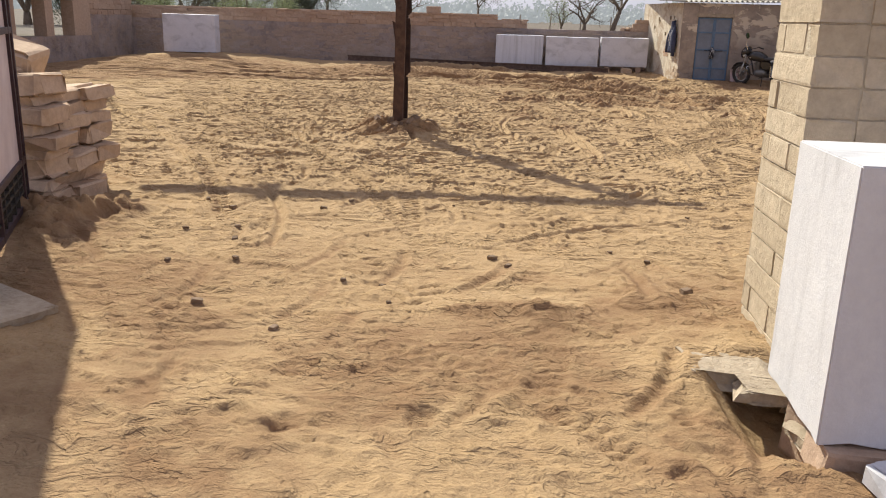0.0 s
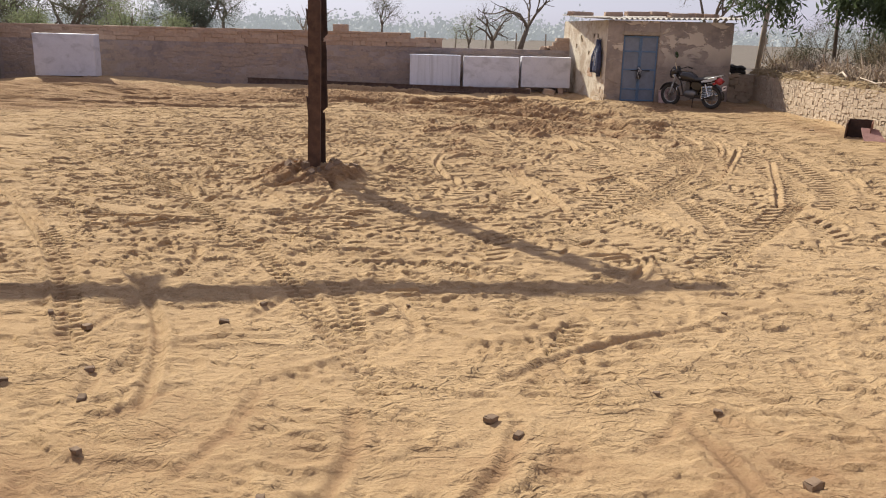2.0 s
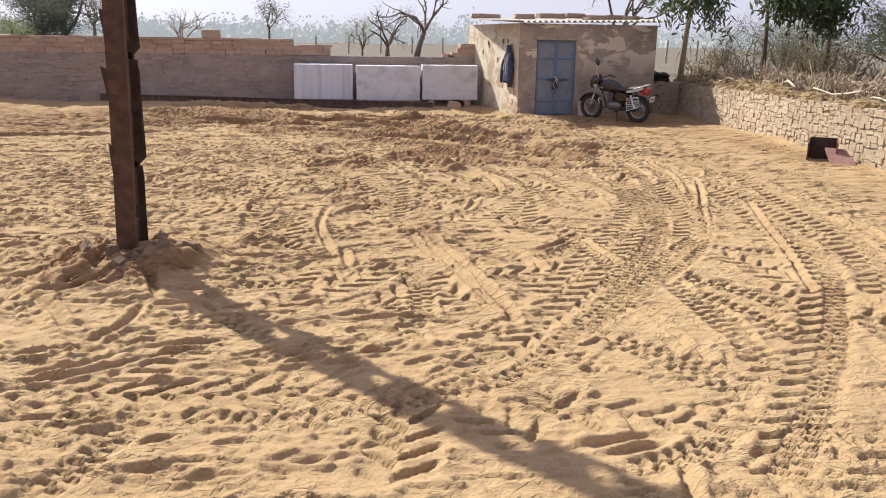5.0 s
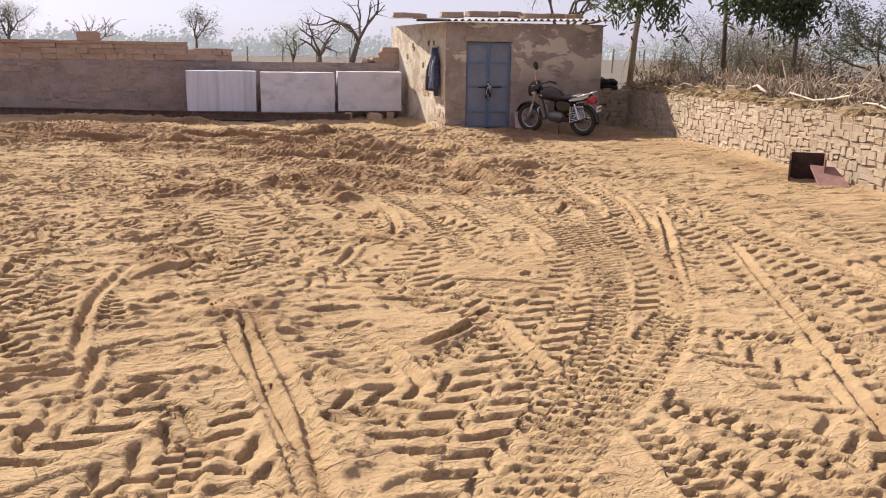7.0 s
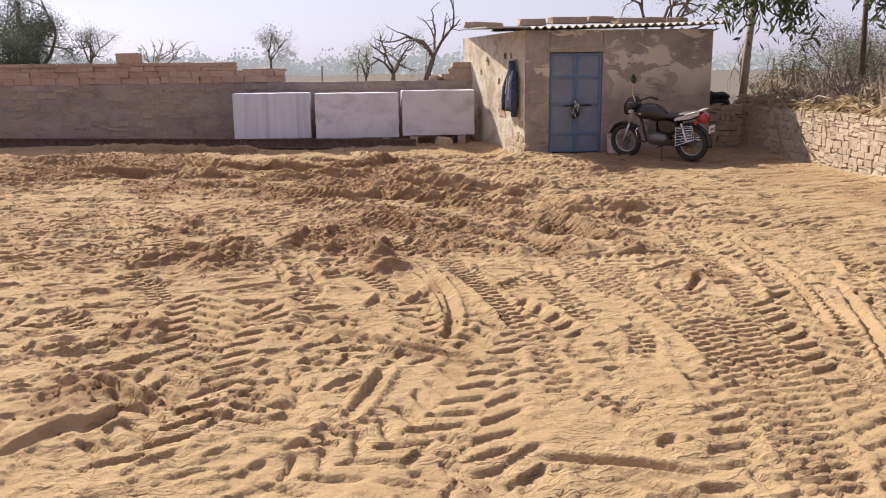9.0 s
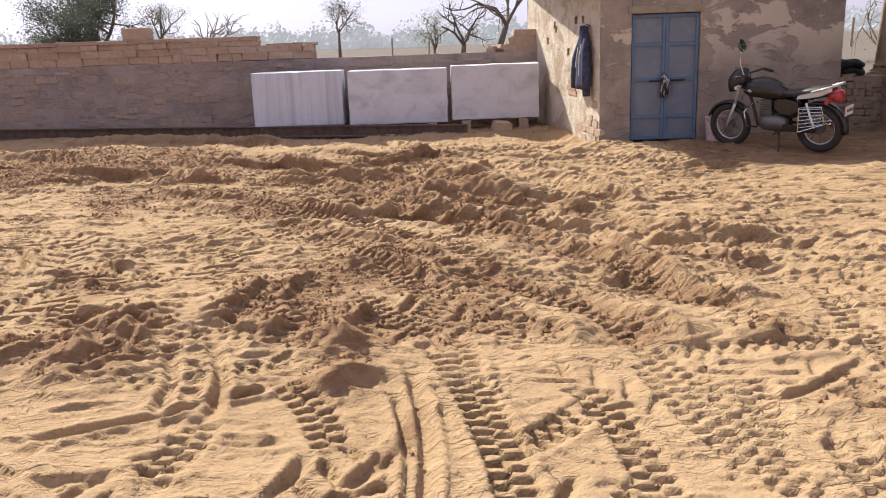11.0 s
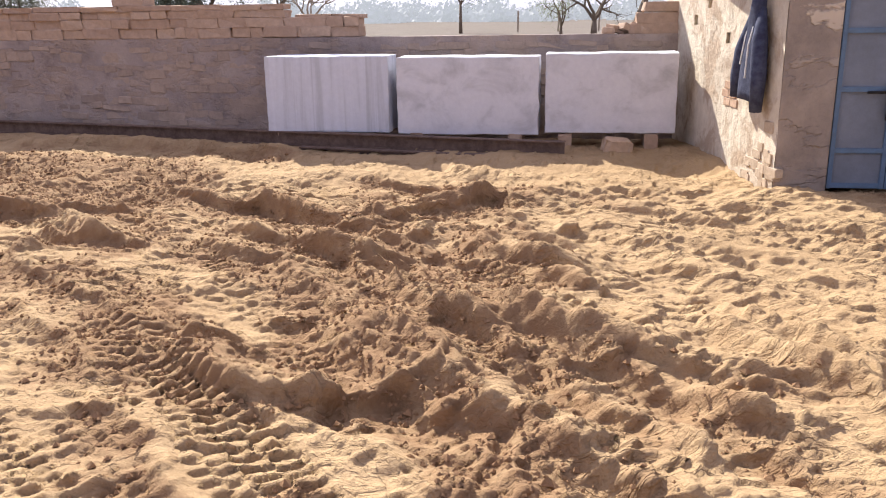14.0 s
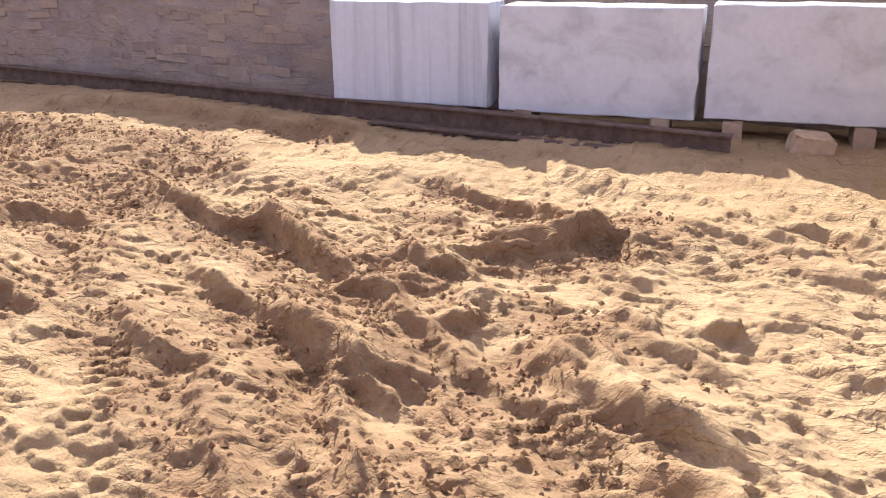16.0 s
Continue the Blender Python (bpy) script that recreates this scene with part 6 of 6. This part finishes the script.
# ---- trees and plants ----
def leaf_mat(name, a, b):
    def build(n, l, co):
        g = n.new("ShaderNodeNewGeometry")
        return mix(n, l, 0.35, ramp(n, l, g.outputs["Random Per Island"], (0.0, a), (1.0, b)), ramp(n, l, noise_node(n, l, co, 3, 3), (0.3, a), (0.7, b)))
    m = material(name, build, rough=0.65, spec=0.25)
    n, l = m.node_tree.nodes, m.node_tree.links
    body = n["Principled BSDF"]
    thin_leaf, both = n.new("ShaderNodeBsdfTranslucent"), n.new("ShaderNodeMixShader")
    l.new(body.inputs["Base Color"].links[0].from_socket, thin_leaf.inputs["Color"])
    both.inputs[0].default_value = 0.45
    l.new(body.outputs[0], both.inputs[1])
    l.new(thin_leaf.outputs[0], both.inputs[2])
    l.new(both.outputs[0], n["Material Output"].inputs["Surface"])
    return m


bark = material("bark", lambda n, l, co: ramp(n, l, noise_node(n, l, scaled(n, l, co, 1, 1, 0.25), 14, 6, 0.7), (0.3, (0.10, 0.075, 0.055)), (0.7, (0.22, 0.175, 0.13))), bump=0.012, bump_scale=30)
pale_bark = material("pale_bark", lambda n, l, co: ramp(n, l, noise_node(n, l, scaled(n, l, co, 1, 1, 0.25), 12, 6, 0.7), (0.3, (0.24, 0.19, 0.14)), (0.7, (0.42, 0.35, 0.27))), bump=0.01, bump_scale=30)
dry_wood = material("dry_twigs", lambda n, l, co: ramp(n, l, noise_node(n, l, co, 10, 4), (0.3, (0.18, 0.135, 0.095)), (0.7, (0.46, 0.37, 0.27))))
pale_wood = material("peeled_branch", lambda n, l, co: ramp(n, l, noise_node(n, l, co, 10, 4), (0.3, (0.42, 0.34, 0.26)), (0.7, (0.60, 0.51, 0.41))))
straw = leaf_mat("dry_grass", (0.31, 0.235, 0.145), (0.50, 0.395, 0.26))
brown_leaf = leaf_mat("withered_leaf", (0.12, 0.092, 0.058), (0.21, 0.165, 0.105))
green = leaf_mat("green_leaf", (0.042, 0.060, 0.030), (0.115, 0.150, 0.068))
# dusty and grey leaves are muted, which also stands in for haze farther off
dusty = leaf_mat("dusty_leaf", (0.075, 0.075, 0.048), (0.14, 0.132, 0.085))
dark_leaf = leaf_mat("dark_leaf", (0.05, 0.06, 0.045), (0.10, 0.11, 0.08))
light_leaf = leaf_mat("light_leaf", (0.15, 0.18, 0.09), (0.26, 0.28, 0.15))
grey_leaf = leaf_mat("grey_leaf", (0.16, 0.16, 0.13), (0.24, 0.24, 0.20))


def branches(rnd, start, way, length, radius, depth, spread, shape, tips, droop=0.0, sides=6):
    pts, p, w = [start], Vector(start), Vector(way).normalized()
    n = 4
    for _ in range(n):
        w = (w + Vector([rnd.gauss(0, 0.20) for _ in range(3)]) + Vector((0, 0, -droop))).normalized()
        p = p + w * length / n
        pts.append(p.copy())
    shape.tube(pts, [radius * (1 - 0.5 * k / n) for k in range(n + 1)], max(4, sides), caps=False)
    if depth == 0:
        tips.append((pts[-1], w))
        tips.append((pts[2], w))
        return
    for _ in range(rnd.choice((2, 3, 3))):
        k = rnd.choice((2, 3, 4))
        turn = Vector([rnd.gauss(0, spread) for _ in range(3)])
        branches(rnd, pts[k], w + turn + Vector((0, 0, 0.15)), length * rnd.uniform(0.55, 0.8), radius * 0.55, depth - 1, spread, shape, tips, droop, sides - 1)


def leaves(rnd, tips, per, cloud, size, mat, parent, name="crown", hang=0.0, ratio=0.4):
    v, f = [], []
    for p, _ in tips:
        for _ in range(per):
            q = p + Vector([rnd.gauss(0, cloud), rnd.gauss(0, cloud), rnd.gauss(0, cloud * 0.8) - hang * rnd.random()])
            a = Vector([rnd.gauss(0, 1), rnd.gauss(0, 1), rnd.gauss(0, 0.6) - 1.2 * hang * 3]).normalized()
            b = a.orthogonal().normalized()
            b = (Matrix.Rotation(rnd.uniform(0, 6.28), 3, a) @ b) * size * ratio * rnd.uniform(0.7, 1.2)
            a = a * size * rnd.uniform(0.6, 1.3)
            k = len(v)
            v += [tuple(q - a * 0.5), tuple(q + b * 0.5), tuple(q + a * 0.5), tuple(q - b * 0.5)]
            f.append((k, k + 1, k + 2, k + 3))
    return mesh_object(name, v, f, mat, parent)


def tree(name, x, y, high, trunk, mat, wood, label, seed, per=14, cloud=0.22, size=0.10, depth=3, spread=0.55, clear=0.35, lean=(0, 0), hang=0.0, droop=0.0, ratio=0.4):
    rnd = random.Random(seed)
    z0 = height(x, y) - 0.1
    root = thing(name, pose(x, y, z0), label, "tree")
    top = Vector((lean[0], lean[1], high * clear))
    sh, tips = Shape(), []
    Shape().tube([(0, 0, 0), (lean[0] * 0.4, lean[1] * 0.4, top.z * 0.5), tuple(top)], [trunk * 1.25, trunk, trunk * 0.8], 10).make("trunk", wood, root, smooth=True)
    for k in range(4):
        a = 1.57 * k + rnd.uniform(-0.5, 0.5)
        branches(rnd, top, (0.6 * math.cos(a), 0.6 * math.sin(a), 0.9), high * (1 - clear) * 0.5, trunk * 0.6, depth - 1, spread, sh, tips, droop)
    sh.make("branch_set", wood, root)
    if mat:
        leaves(rnd, tips, per, cloud, size, mat, root, hang=hang, ratio=ratio)
    return root


# behind the back wall
tree("tree", -13.4, 46, 6.4, 0.22, dark_leaf, bark, "dense dark green acacia tree beyond the wall", 1, 170, 0.38, 0.12, clear=0.18)
tree("tree", -15.0, 47, 5.6, 0.2, dark_leaf, bark, "dense dark green acacia tree beyond the wall", 2, 160, 0.36, 0.12, clear=0.2)
tree("tree", -19.5, 30.5, 5.6, 0.2, dusty, bark, "dusty dark green tree behind the corner wall", 3, 190, 0.40, 0.10, clear=0.12)
tree("tree", -16.6, 33, 4.8, 0.18, dusty, bark, "dusty dark green tree behind the corner wall", 4, 190, 0.38, 0.10, clear=0.12)
tree("tree", -23.5, 29, 6.0, 0.2, dark_leaf, bark, "dense dark green acacia tree beyond the wall", 13, 190, 0.45, 0.10, clear=0.12)
tree("tree", -17.8, 70, 5.2, 0.16, grey_leaf, bark, "pale grey-green thin tree in the field", 5, 60, 0.35, 0.10)
tree("tree", -5.5, 38, 3.0, 0.09, None, pale_bark, "small leafless tree with upswept pale branches", 6, spread=0.35, clear=0.28)
tree("tree", -2.5, 60, 4.4, 0.10, dusty, bark, "small round-crowned tree standing alone in the field", 7, 60, 0.28, 0.09, clear=0.42)
tree("tree", 5.5, 45.6, 3.8, 0.14, grey_leaf, bark, "half-bare grey thorn tree in the field", 8, 26, 0.28, 0.07, clear=0.22, spread=0.6)
tree("tree", 4.0, 46.5, 2.8, 0.08, light_leaf, bark, "small light green thorn tree in the field", 14, 45, 0.24, 0.07, clear=0.2, spread=0.6)
tree("tree", 7.2, 45, 5.8, 0.17, None, bark, "gnarled leafless tree with crooked dark limbs", 9, depth=3, spread=0.75, clear=0.3, lean=(0.5, 0))
tree("tree", 12.9, 24.5, 4.6, 0.13, grey_leaf, bark, "brownish half-bare tree behind the shed", 10, 60, 0.18, 0.05, clear=0.25)
for k, (x, y, h, m_) in enumerate(((-12.9, 20.2, 2.0, light_leaf), (-9.7, 21.0, 2.5, light_leaf), (-8.5, 21.6, 1.7, light_leaf), (-10.9, 23, 1.9, light_leaf), (-14.2, 21, 2.2, dusty))):
    tree("shrub", x, y, h, 0.035, m_, bark, "light green leafy shrub just behind the wall", 30 + k, 40, 0.15, 0.07, clear=0.12, spread=0.3)



def bush(x, y, wide, high, mat, seed, count, size, label, name="bush"):
    """A leafy mass of several uneven lumps on thin stems, down to the ground."""
    rnd = random.Random(seed)
    root = thing(name, pose(x, y, height(x, y) - 0.05), label, "bush")
    stems, tips = Shape(), []
    for k in range(9):
        a, r = rnd.uniform(0, 6.28), wide * rnd.uniform(0.1, 0.75)
        top = Vector((r * math.cos(a), r * math.sin(a), high * rnd.uniform(0.35, 0.85) * (1.1 - 0.4 * r / wide)))
        stems.tube([(0.1 * math.cos(a), 0.1 * math.sin(a), 0), tuple(top * 0.5), tuple(top)], [0.05, 0.035, 0.015], 5, caps=False)
        for q in range(5):
            tips.append((top * rnd.uniform(0.45, 1.05) + Vector([rnd.gauss(0, wide * 0.14) for _ in range(3)]), top))
    stems.make("stem_set", bark, root)
    leaves(rnd, tips, count, wide * 0.17, size, mat, root)
    return root


bush(-21.5, 30, 2.8, 4.4, dark_leaf, 61, 260, 0.10, "dense dark green thicket behind the corner wall")
bush(-18.4, 31, 2.2, 3.8, dusty, 62, 240, 0.10, "dusty green thicket behind the corner wall")
bush(-15.6, 35, 2.4, 3.2, grey_leaf, 63, 220, 0.09, "grey-green thicket beyond the wall")
bush(-12.9, 41, 2.1, 5.0, dark_leaf, 64, 260, 0.11, "dense dark thicket beyond the wall")
bush(-12.7, 20.4, 1.0, 2.0, light_leaf, 65, 130, 0.07, "light green leafy bush just behind the wall")
bush(-9.4, 21.0, 1.2, 2.2, light_leaf, 66, 140, 0.07, "light green leafy bush just behind the wall")
bush(-8.0, 21.6, 0.8, 1.6, light_leaf, 67, 110, 0.07, "light green leafy bush just behind the wall")
bush(15.5, 9.3, 1.5, 2.6, light_leaf, 68, 200, 0.06, "light green bush behind the rubble wall")
bush(13.5, 17.5, 1.3, 1.5, dusty, 69, 120, 0.05, "dusty grey thorn bush in the field")
bush(17.5, 21, 1.8, 2.0, dusty, 70, 140, 0.06, "dusty grey thorn bush in the field")
bush(24, 30, 2.6, 2.8, grey_leaf, 71, 140, 0.09, "grey-green thorn bush in the field")
bush(31, 44, 3.5, 3.6, grey_leaf, 72, 140, 0.11, "grey-green thorn bush in the field")

for k, (x, y, w, h) in enumerate(((12.4, 15.2, 0.7, 0.9), (13.0, 11.6, 1.0, 1.3), (14.6, 13.6, 1.2, 1.4), (12.6, 9.3, 0.9, 1.1), (14.0, 7.6, 1.2, 1.6), (16.0, 16.5, 1.5, 1.5), (12.3, 6.4, 0.9, 1.0), (18.5, 14.0, 1.8, 1.9))):
    bush(x, y, w, h, brown_leaf, 80 + k, 70, 0.06, "withered brown undergrowth behind the rubble wall")

# beside and behind the rubble wall
tree("slender_tree", 11.30, 15.4, 6.4, 0.075, green, pale_bark, "slender pale-barked tree with drooping green leaves", 11, 26, 0.20, 0.20, clear=0.60, lean=(0.28, 0.0), hang=0.30, droop=0.10, ratio=0.26)
tree("neem_tree", 12.7, 13.4, 5.6, 0.05, green, bark, "green neem tree with drooping feathery leaves", 12, 120, 0.24, 0.24, clear=0.46, lean=(-0.2, -0.2), hang=0.32, droop=0.14, ratio=0.24)
tree("neem_tree", 13.5, 12.0, 5.4, 0.05, green, bark, "green neem tree with drooping feathery leaves", 22, 130, 0.24, 0.24, clear=0.44, hang=0.32, droop=0.14, ratio=0.24)
tree("shrub", 15.2, 10.4, 3.4, 0.06, light_leaf, bark, "tall light green shrub behind the rubble wall", 23, 120, 0.17, 0.065, clear=0.12, spread=0.4)
tree("shrub", 16.6, 13.0, 3.2, 0.06, dusty, bark, "dusty thorn shrub in the field", 24, 90, 0.15, 0.05, clear=0.12, spread=0.5)
tree("shrub", 14.2, 16.5, 2.4, 0.04, dusty, bark, "dusty thorn shrub in the field", 25, 60, 0.14, 0.045, clear=0.1, spread=0.5)
tree("shrub", 18.5, 18.0, 2.6, 0.05, dusty, bark, "dusty thorn shrub in the field", 26, 60, 0.15, 0.05, clear=0.1, spread=0.5)
tree("shrub", 13.2, 18.5, 2.2, 0.04, None, dry_wood, "dry leafless shrub behind the wall", 27, clear=0.1, spread=0.5)
tree("shrub", 10.75, 15.9, 1.5, 0.03, None, dry_wood, "dry leafless shrub behind the wall", 28, clear=0.1, spread=0.6)
tree("shrub", 15.6, 15.2, 2.0, 0.03, None, dry_wood, "dry leafless shrub behind the wall", 29, clear=0.1, spread=0.6)

# heap of cut thorn and straw along the wall's top
rnd = random.Random(40)
brush, fibre_v, fibre_f = Shape(), [], []
for k in range(1100):
    y = rnd.uniform(3.5, 14.8)
    x = wall_line(y) + 0.25 + abs(rnd.gauss(0, 0.55))
    z0 = 0.84 + 0.42 * rnd.random() * math.exp(-(x - wall_line(y) - 0.6) ** 2)
    a, ln = rnd.uniform(0, 6.28), rnd.uniform(0.25, 1.0)
    pts = []
    for q in range(5):
        u = q / 4 - 0.5
        pts.append((x + ln * u * math.cos(a) * 0.6 + rnd.gauss(0, 0.02), y + ln * u * math.sin(a) + rnd.gauss(0, 0.02), z0 + 0.10 * math.sin(3 * q + k) + 0.25 * (rnd.random() < 0.2) * u * 2))
    brush.tube(pts, rnd.uniform(0.006, 0.016), 4, caps=False)
tagged(brush.make("brush_heap", dry_wood), "heap of dry thorn branches along the rubble wall", "brush", kind="stuff")
for k in range(22000):
    y = rnd.uniform(3.2, 14.9)
    x = wall_line(y) + 0.08 + abs(rnd.gauss(0, 0.5))
    clump = max(0.0, noise.noise((x * 0.9, y * 0.9, 5)) + 0.25)
    if rnd.random() > 0.25 + clump:
        continue
    z0 = 0.80 + 0.16 * clump
    a, ln, lift = rnd.uniform(0, 6.28), rnd.uniform(0.08, 0.30), rnd.uniform(-0.12, 0.12) * (0.4 + clump)
    d, s = Vector((math.cos(a) * ln, math.sin(a) * ln, lift)), Vector((-math.sin(a), math.cos(a), 0.4)) * 0.0045
    p = Vector((x, y, z0 + rnd.uniform(0, 0.12)))
    kk = len(fibre_v)
    fibre_v += [tuple(p - s), tuple(p + s), tuple(p + d * 0.6 + s * 0.8), tuple(p + d + Vector((0, 0, -0.05)))]
    fibre_f.append((kk, kk + 1, kk + 2, kk + 3))
tagged(mesh_object("dry_grass", fibre_v, fibre_f, straw), "dry straw and grass on the rubble wall", "dry grass", kind="stuff")
for k, (y, a, ln, r) in enumerate(((12.3, 80, 0.9, 0.022), (11.6, 110, 0.8, 0.02), (8.9, 75, 1.3, 0.024), (9.7, 95, 0.9, 0.018), (6.8, 100, 1.4, 0.02), (10.6, 40, 0.9, 0.014), (5.4, 85, 1.3, 0.018))):
    c, s = math.cos(radians(a)), math.sin(radians(a))
    x = wall_line(y) + 0.22
    pts = [(x + ln * u * c, y + ln * u * s, 0.97 + 0.05 * math.sin(7 * u + k) + 0.06 * (k % 3)) for u in (-0.5, -0.3, -0.1, 0.15, 0.35, 0.5)]
    ob = Shape().tube(pts, [r, r, r * 0.9, r * 0.85, r * 0.7, r * 0.5], 7).make("cut_branch", pale_wood, smooth=True)
    tagged(ob, "pale peeled branch lying on the wall's brushwood", "branch", "branches on the wall")
for k, (y0, y1) in enumerate(((13.2, 12.4), (12.6, 11.3))):
    pts = [(wall_line(y0 + (y1 - y0) * u) - 0.05, y0 + (y1 - y0) * u, 0.95 - 0.80 * u + 0.05 * math.sin(6 * u)) for u in np.linspace(0, 1, 7)]
    tagged(Shape().tube(pts, 0.013, 6).make("hanging_branch", dry_wood, smooth=True), "dry branch hanging down the rubble wall", "branch", "branches on the wall")

# field posts and the far tree belt
for k, (x, y) in enumerate([(1.0 + 2.6 * q, 62 + 0.3 * q) for q in range(8)] + [(22 + 2.2 * q, 42 + 0.6 * q) for q in range(10)]):
    ob = Shape().tube([(0, 0, -0.2), (0.02, 0, 1.35)], 0.06, 7).make("fence_post", pale_bark)
    ob.matrix_world = pose(x, y, height(x, y), 0, 2 * math.sin(k), 0)
    tagged(ob, "grey stone fence post in the field", "post", "field fence posts")
rnd = random.Random(50)
bv, bf = [], []
for k in range(520):
    a = radians(rnd.uniform(-50, 64))
    r = rnd.uniform(170, 420)
    cx, cy = r * math.sin(a), r * math.cos(a)
    w, h = rnd.uniform(2.5, 6), rnd.uniform(2.6, 6.5) * (1.5 if rnd.random() < 0.10 else 1.0)
    zg = height(cx, cy)
    for _ in range(230):
        u, ang = rnd.random() ** 0.6, rnd.uniform(0, 6.28)
        edge = 1 + 0.5 * noise.noise((k, 2.2 * math.cos(ang), 2.2 * math.sin(ang)))
        lift = rnd.random() ** 1.4
        p = Vector((cx + w * u * edge * math.cos(ang), cy + w * u * edge * math.sin(ang), zg + h * edge * lift * (1 - 0.55 * u * u)))
        d1 = Vector([rnd.gauss(0, 1) for _ in range(3)]).normalized() * rnd.uniform(0.7, 1.1) * (1.0 - 0.55 * lift)
        d2 = d1.orthogonal().normalized() * d1.length * 0.8
        kk = len(bv)
        bv += [tuple(p - d1), tuple(p + d2), tuple(p + d1), tuple(p - d2)]
        bf.append((kk, kk + 1, kk + 2, kk + 3))
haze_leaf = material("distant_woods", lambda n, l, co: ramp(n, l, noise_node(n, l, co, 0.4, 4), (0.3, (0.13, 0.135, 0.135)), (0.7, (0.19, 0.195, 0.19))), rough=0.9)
air = haze_leaf.node_tree.nodes["Principled BSDF"]          # backdrop: the air's light over that distance, put in as a leaf glow
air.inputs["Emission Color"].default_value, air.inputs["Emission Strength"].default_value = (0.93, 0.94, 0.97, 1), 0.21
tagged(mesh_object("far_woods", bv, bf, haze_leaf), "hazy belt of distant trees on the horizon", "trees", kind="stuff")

# ---- loose stones and clods ----
small = dark_lumps
for k, (x, y, s) in enumerate(((0.18, -5.26, 0.08), (1.73, -6.52, 0.09), (0.79, -7.24, 0.06), (-0.61, -5.38, 0.09), (-0.35, -6.0, 0.07), (1.85, -6.65, 0.07), (-0.25, -6.35, 0.08), (-0.05, -6.9, 0.06), (0.05, -7.85, 0.09), (1.05, -7.25, 0.06), (1.15, -7.6, 0.05), (2.6, -6.2, 0.05), (3.0, -7.1, 0.10), (0.62, -8.2, 0.07), (-0.9, -5.2, 0.06), (2.85, -6.4, 0.06), (-0.7, -6.2, 0.06), (1.3, -4.85, 0.04), (3.4, -4.9, 0.05), (9.3, 6.9, 0.12), (0.35, -4.9, 0.06), (-0.5, -7.0, 0.06))):
    st = place_stone("pebble", small[k % 8], None, (x, y, height(x, y) + s * 0.15), (s * 0.7, s * 0.5, s * 0.34), (0, 5, 47 * k))
    tagged(st, "small brown stone lying on the sand", "stone", "loose stones on the sand")
cv, cf = [], []
for n_try in range(130000):
    x, y = rnd.uniform(-2.5, 8.0), rnd.uniform(-4, 15.3)
    i, j = np.searchsorted(GX, x), np.searchsorted(GY, y)
    if damp_shade[j, i] < rnd.uniform(0.45, 1.15):
        continue
    s = min(0.030, 0.005 + abs(rnd.gauss(0, 0.009)))
    zz = Z[j, i] + s * 0.05
    a = rnd.uniform(0, 6.28)
    c, sn = math.cos(a) * s, math.sin(a) * s
    k = len(cv)
    h1, h2 = s * rnd.uniform(0.5, 0.9), s * rnd.uniform(0.2, 0.5)
    cv += [(x + c, y + sn, zz), (x - sn * 0.9, y + c * 0.8, zz + 0.2 * s), (x - c * 0.8, y - sn, zz - 0.1 * s), (x + sn, y - c, zz + 0.1 * s), (x + 0.2 * c, y + 0.1 * s, zz + h1), (x + 0.4 * sn, y - 0.5 * c, zz + h2 + 0.3 * s), (x, y, zz - 0.5 * s)]
    cf += [(k, k + 1, k + 4), (k + 1, k + 2, k + 4), (k + 2, k + 5, k + 4), (k + 2, k + 3, k + 5), (k + 3, k, k + 5), (k, k + 4, k + 5), (k + 1, k, k + 6), (k + 2, k + 1, k + 6), (k + 3, k + 2, k + 6), (k, k + 3, k + 6)]
    if len(cv) > 7 * 30000:
        break
tagged(mesh_object("soil_clods", cv, cf, damp_soil), "crumbled damp soil clods over the churned ground", "soil clods", kind="stuff")
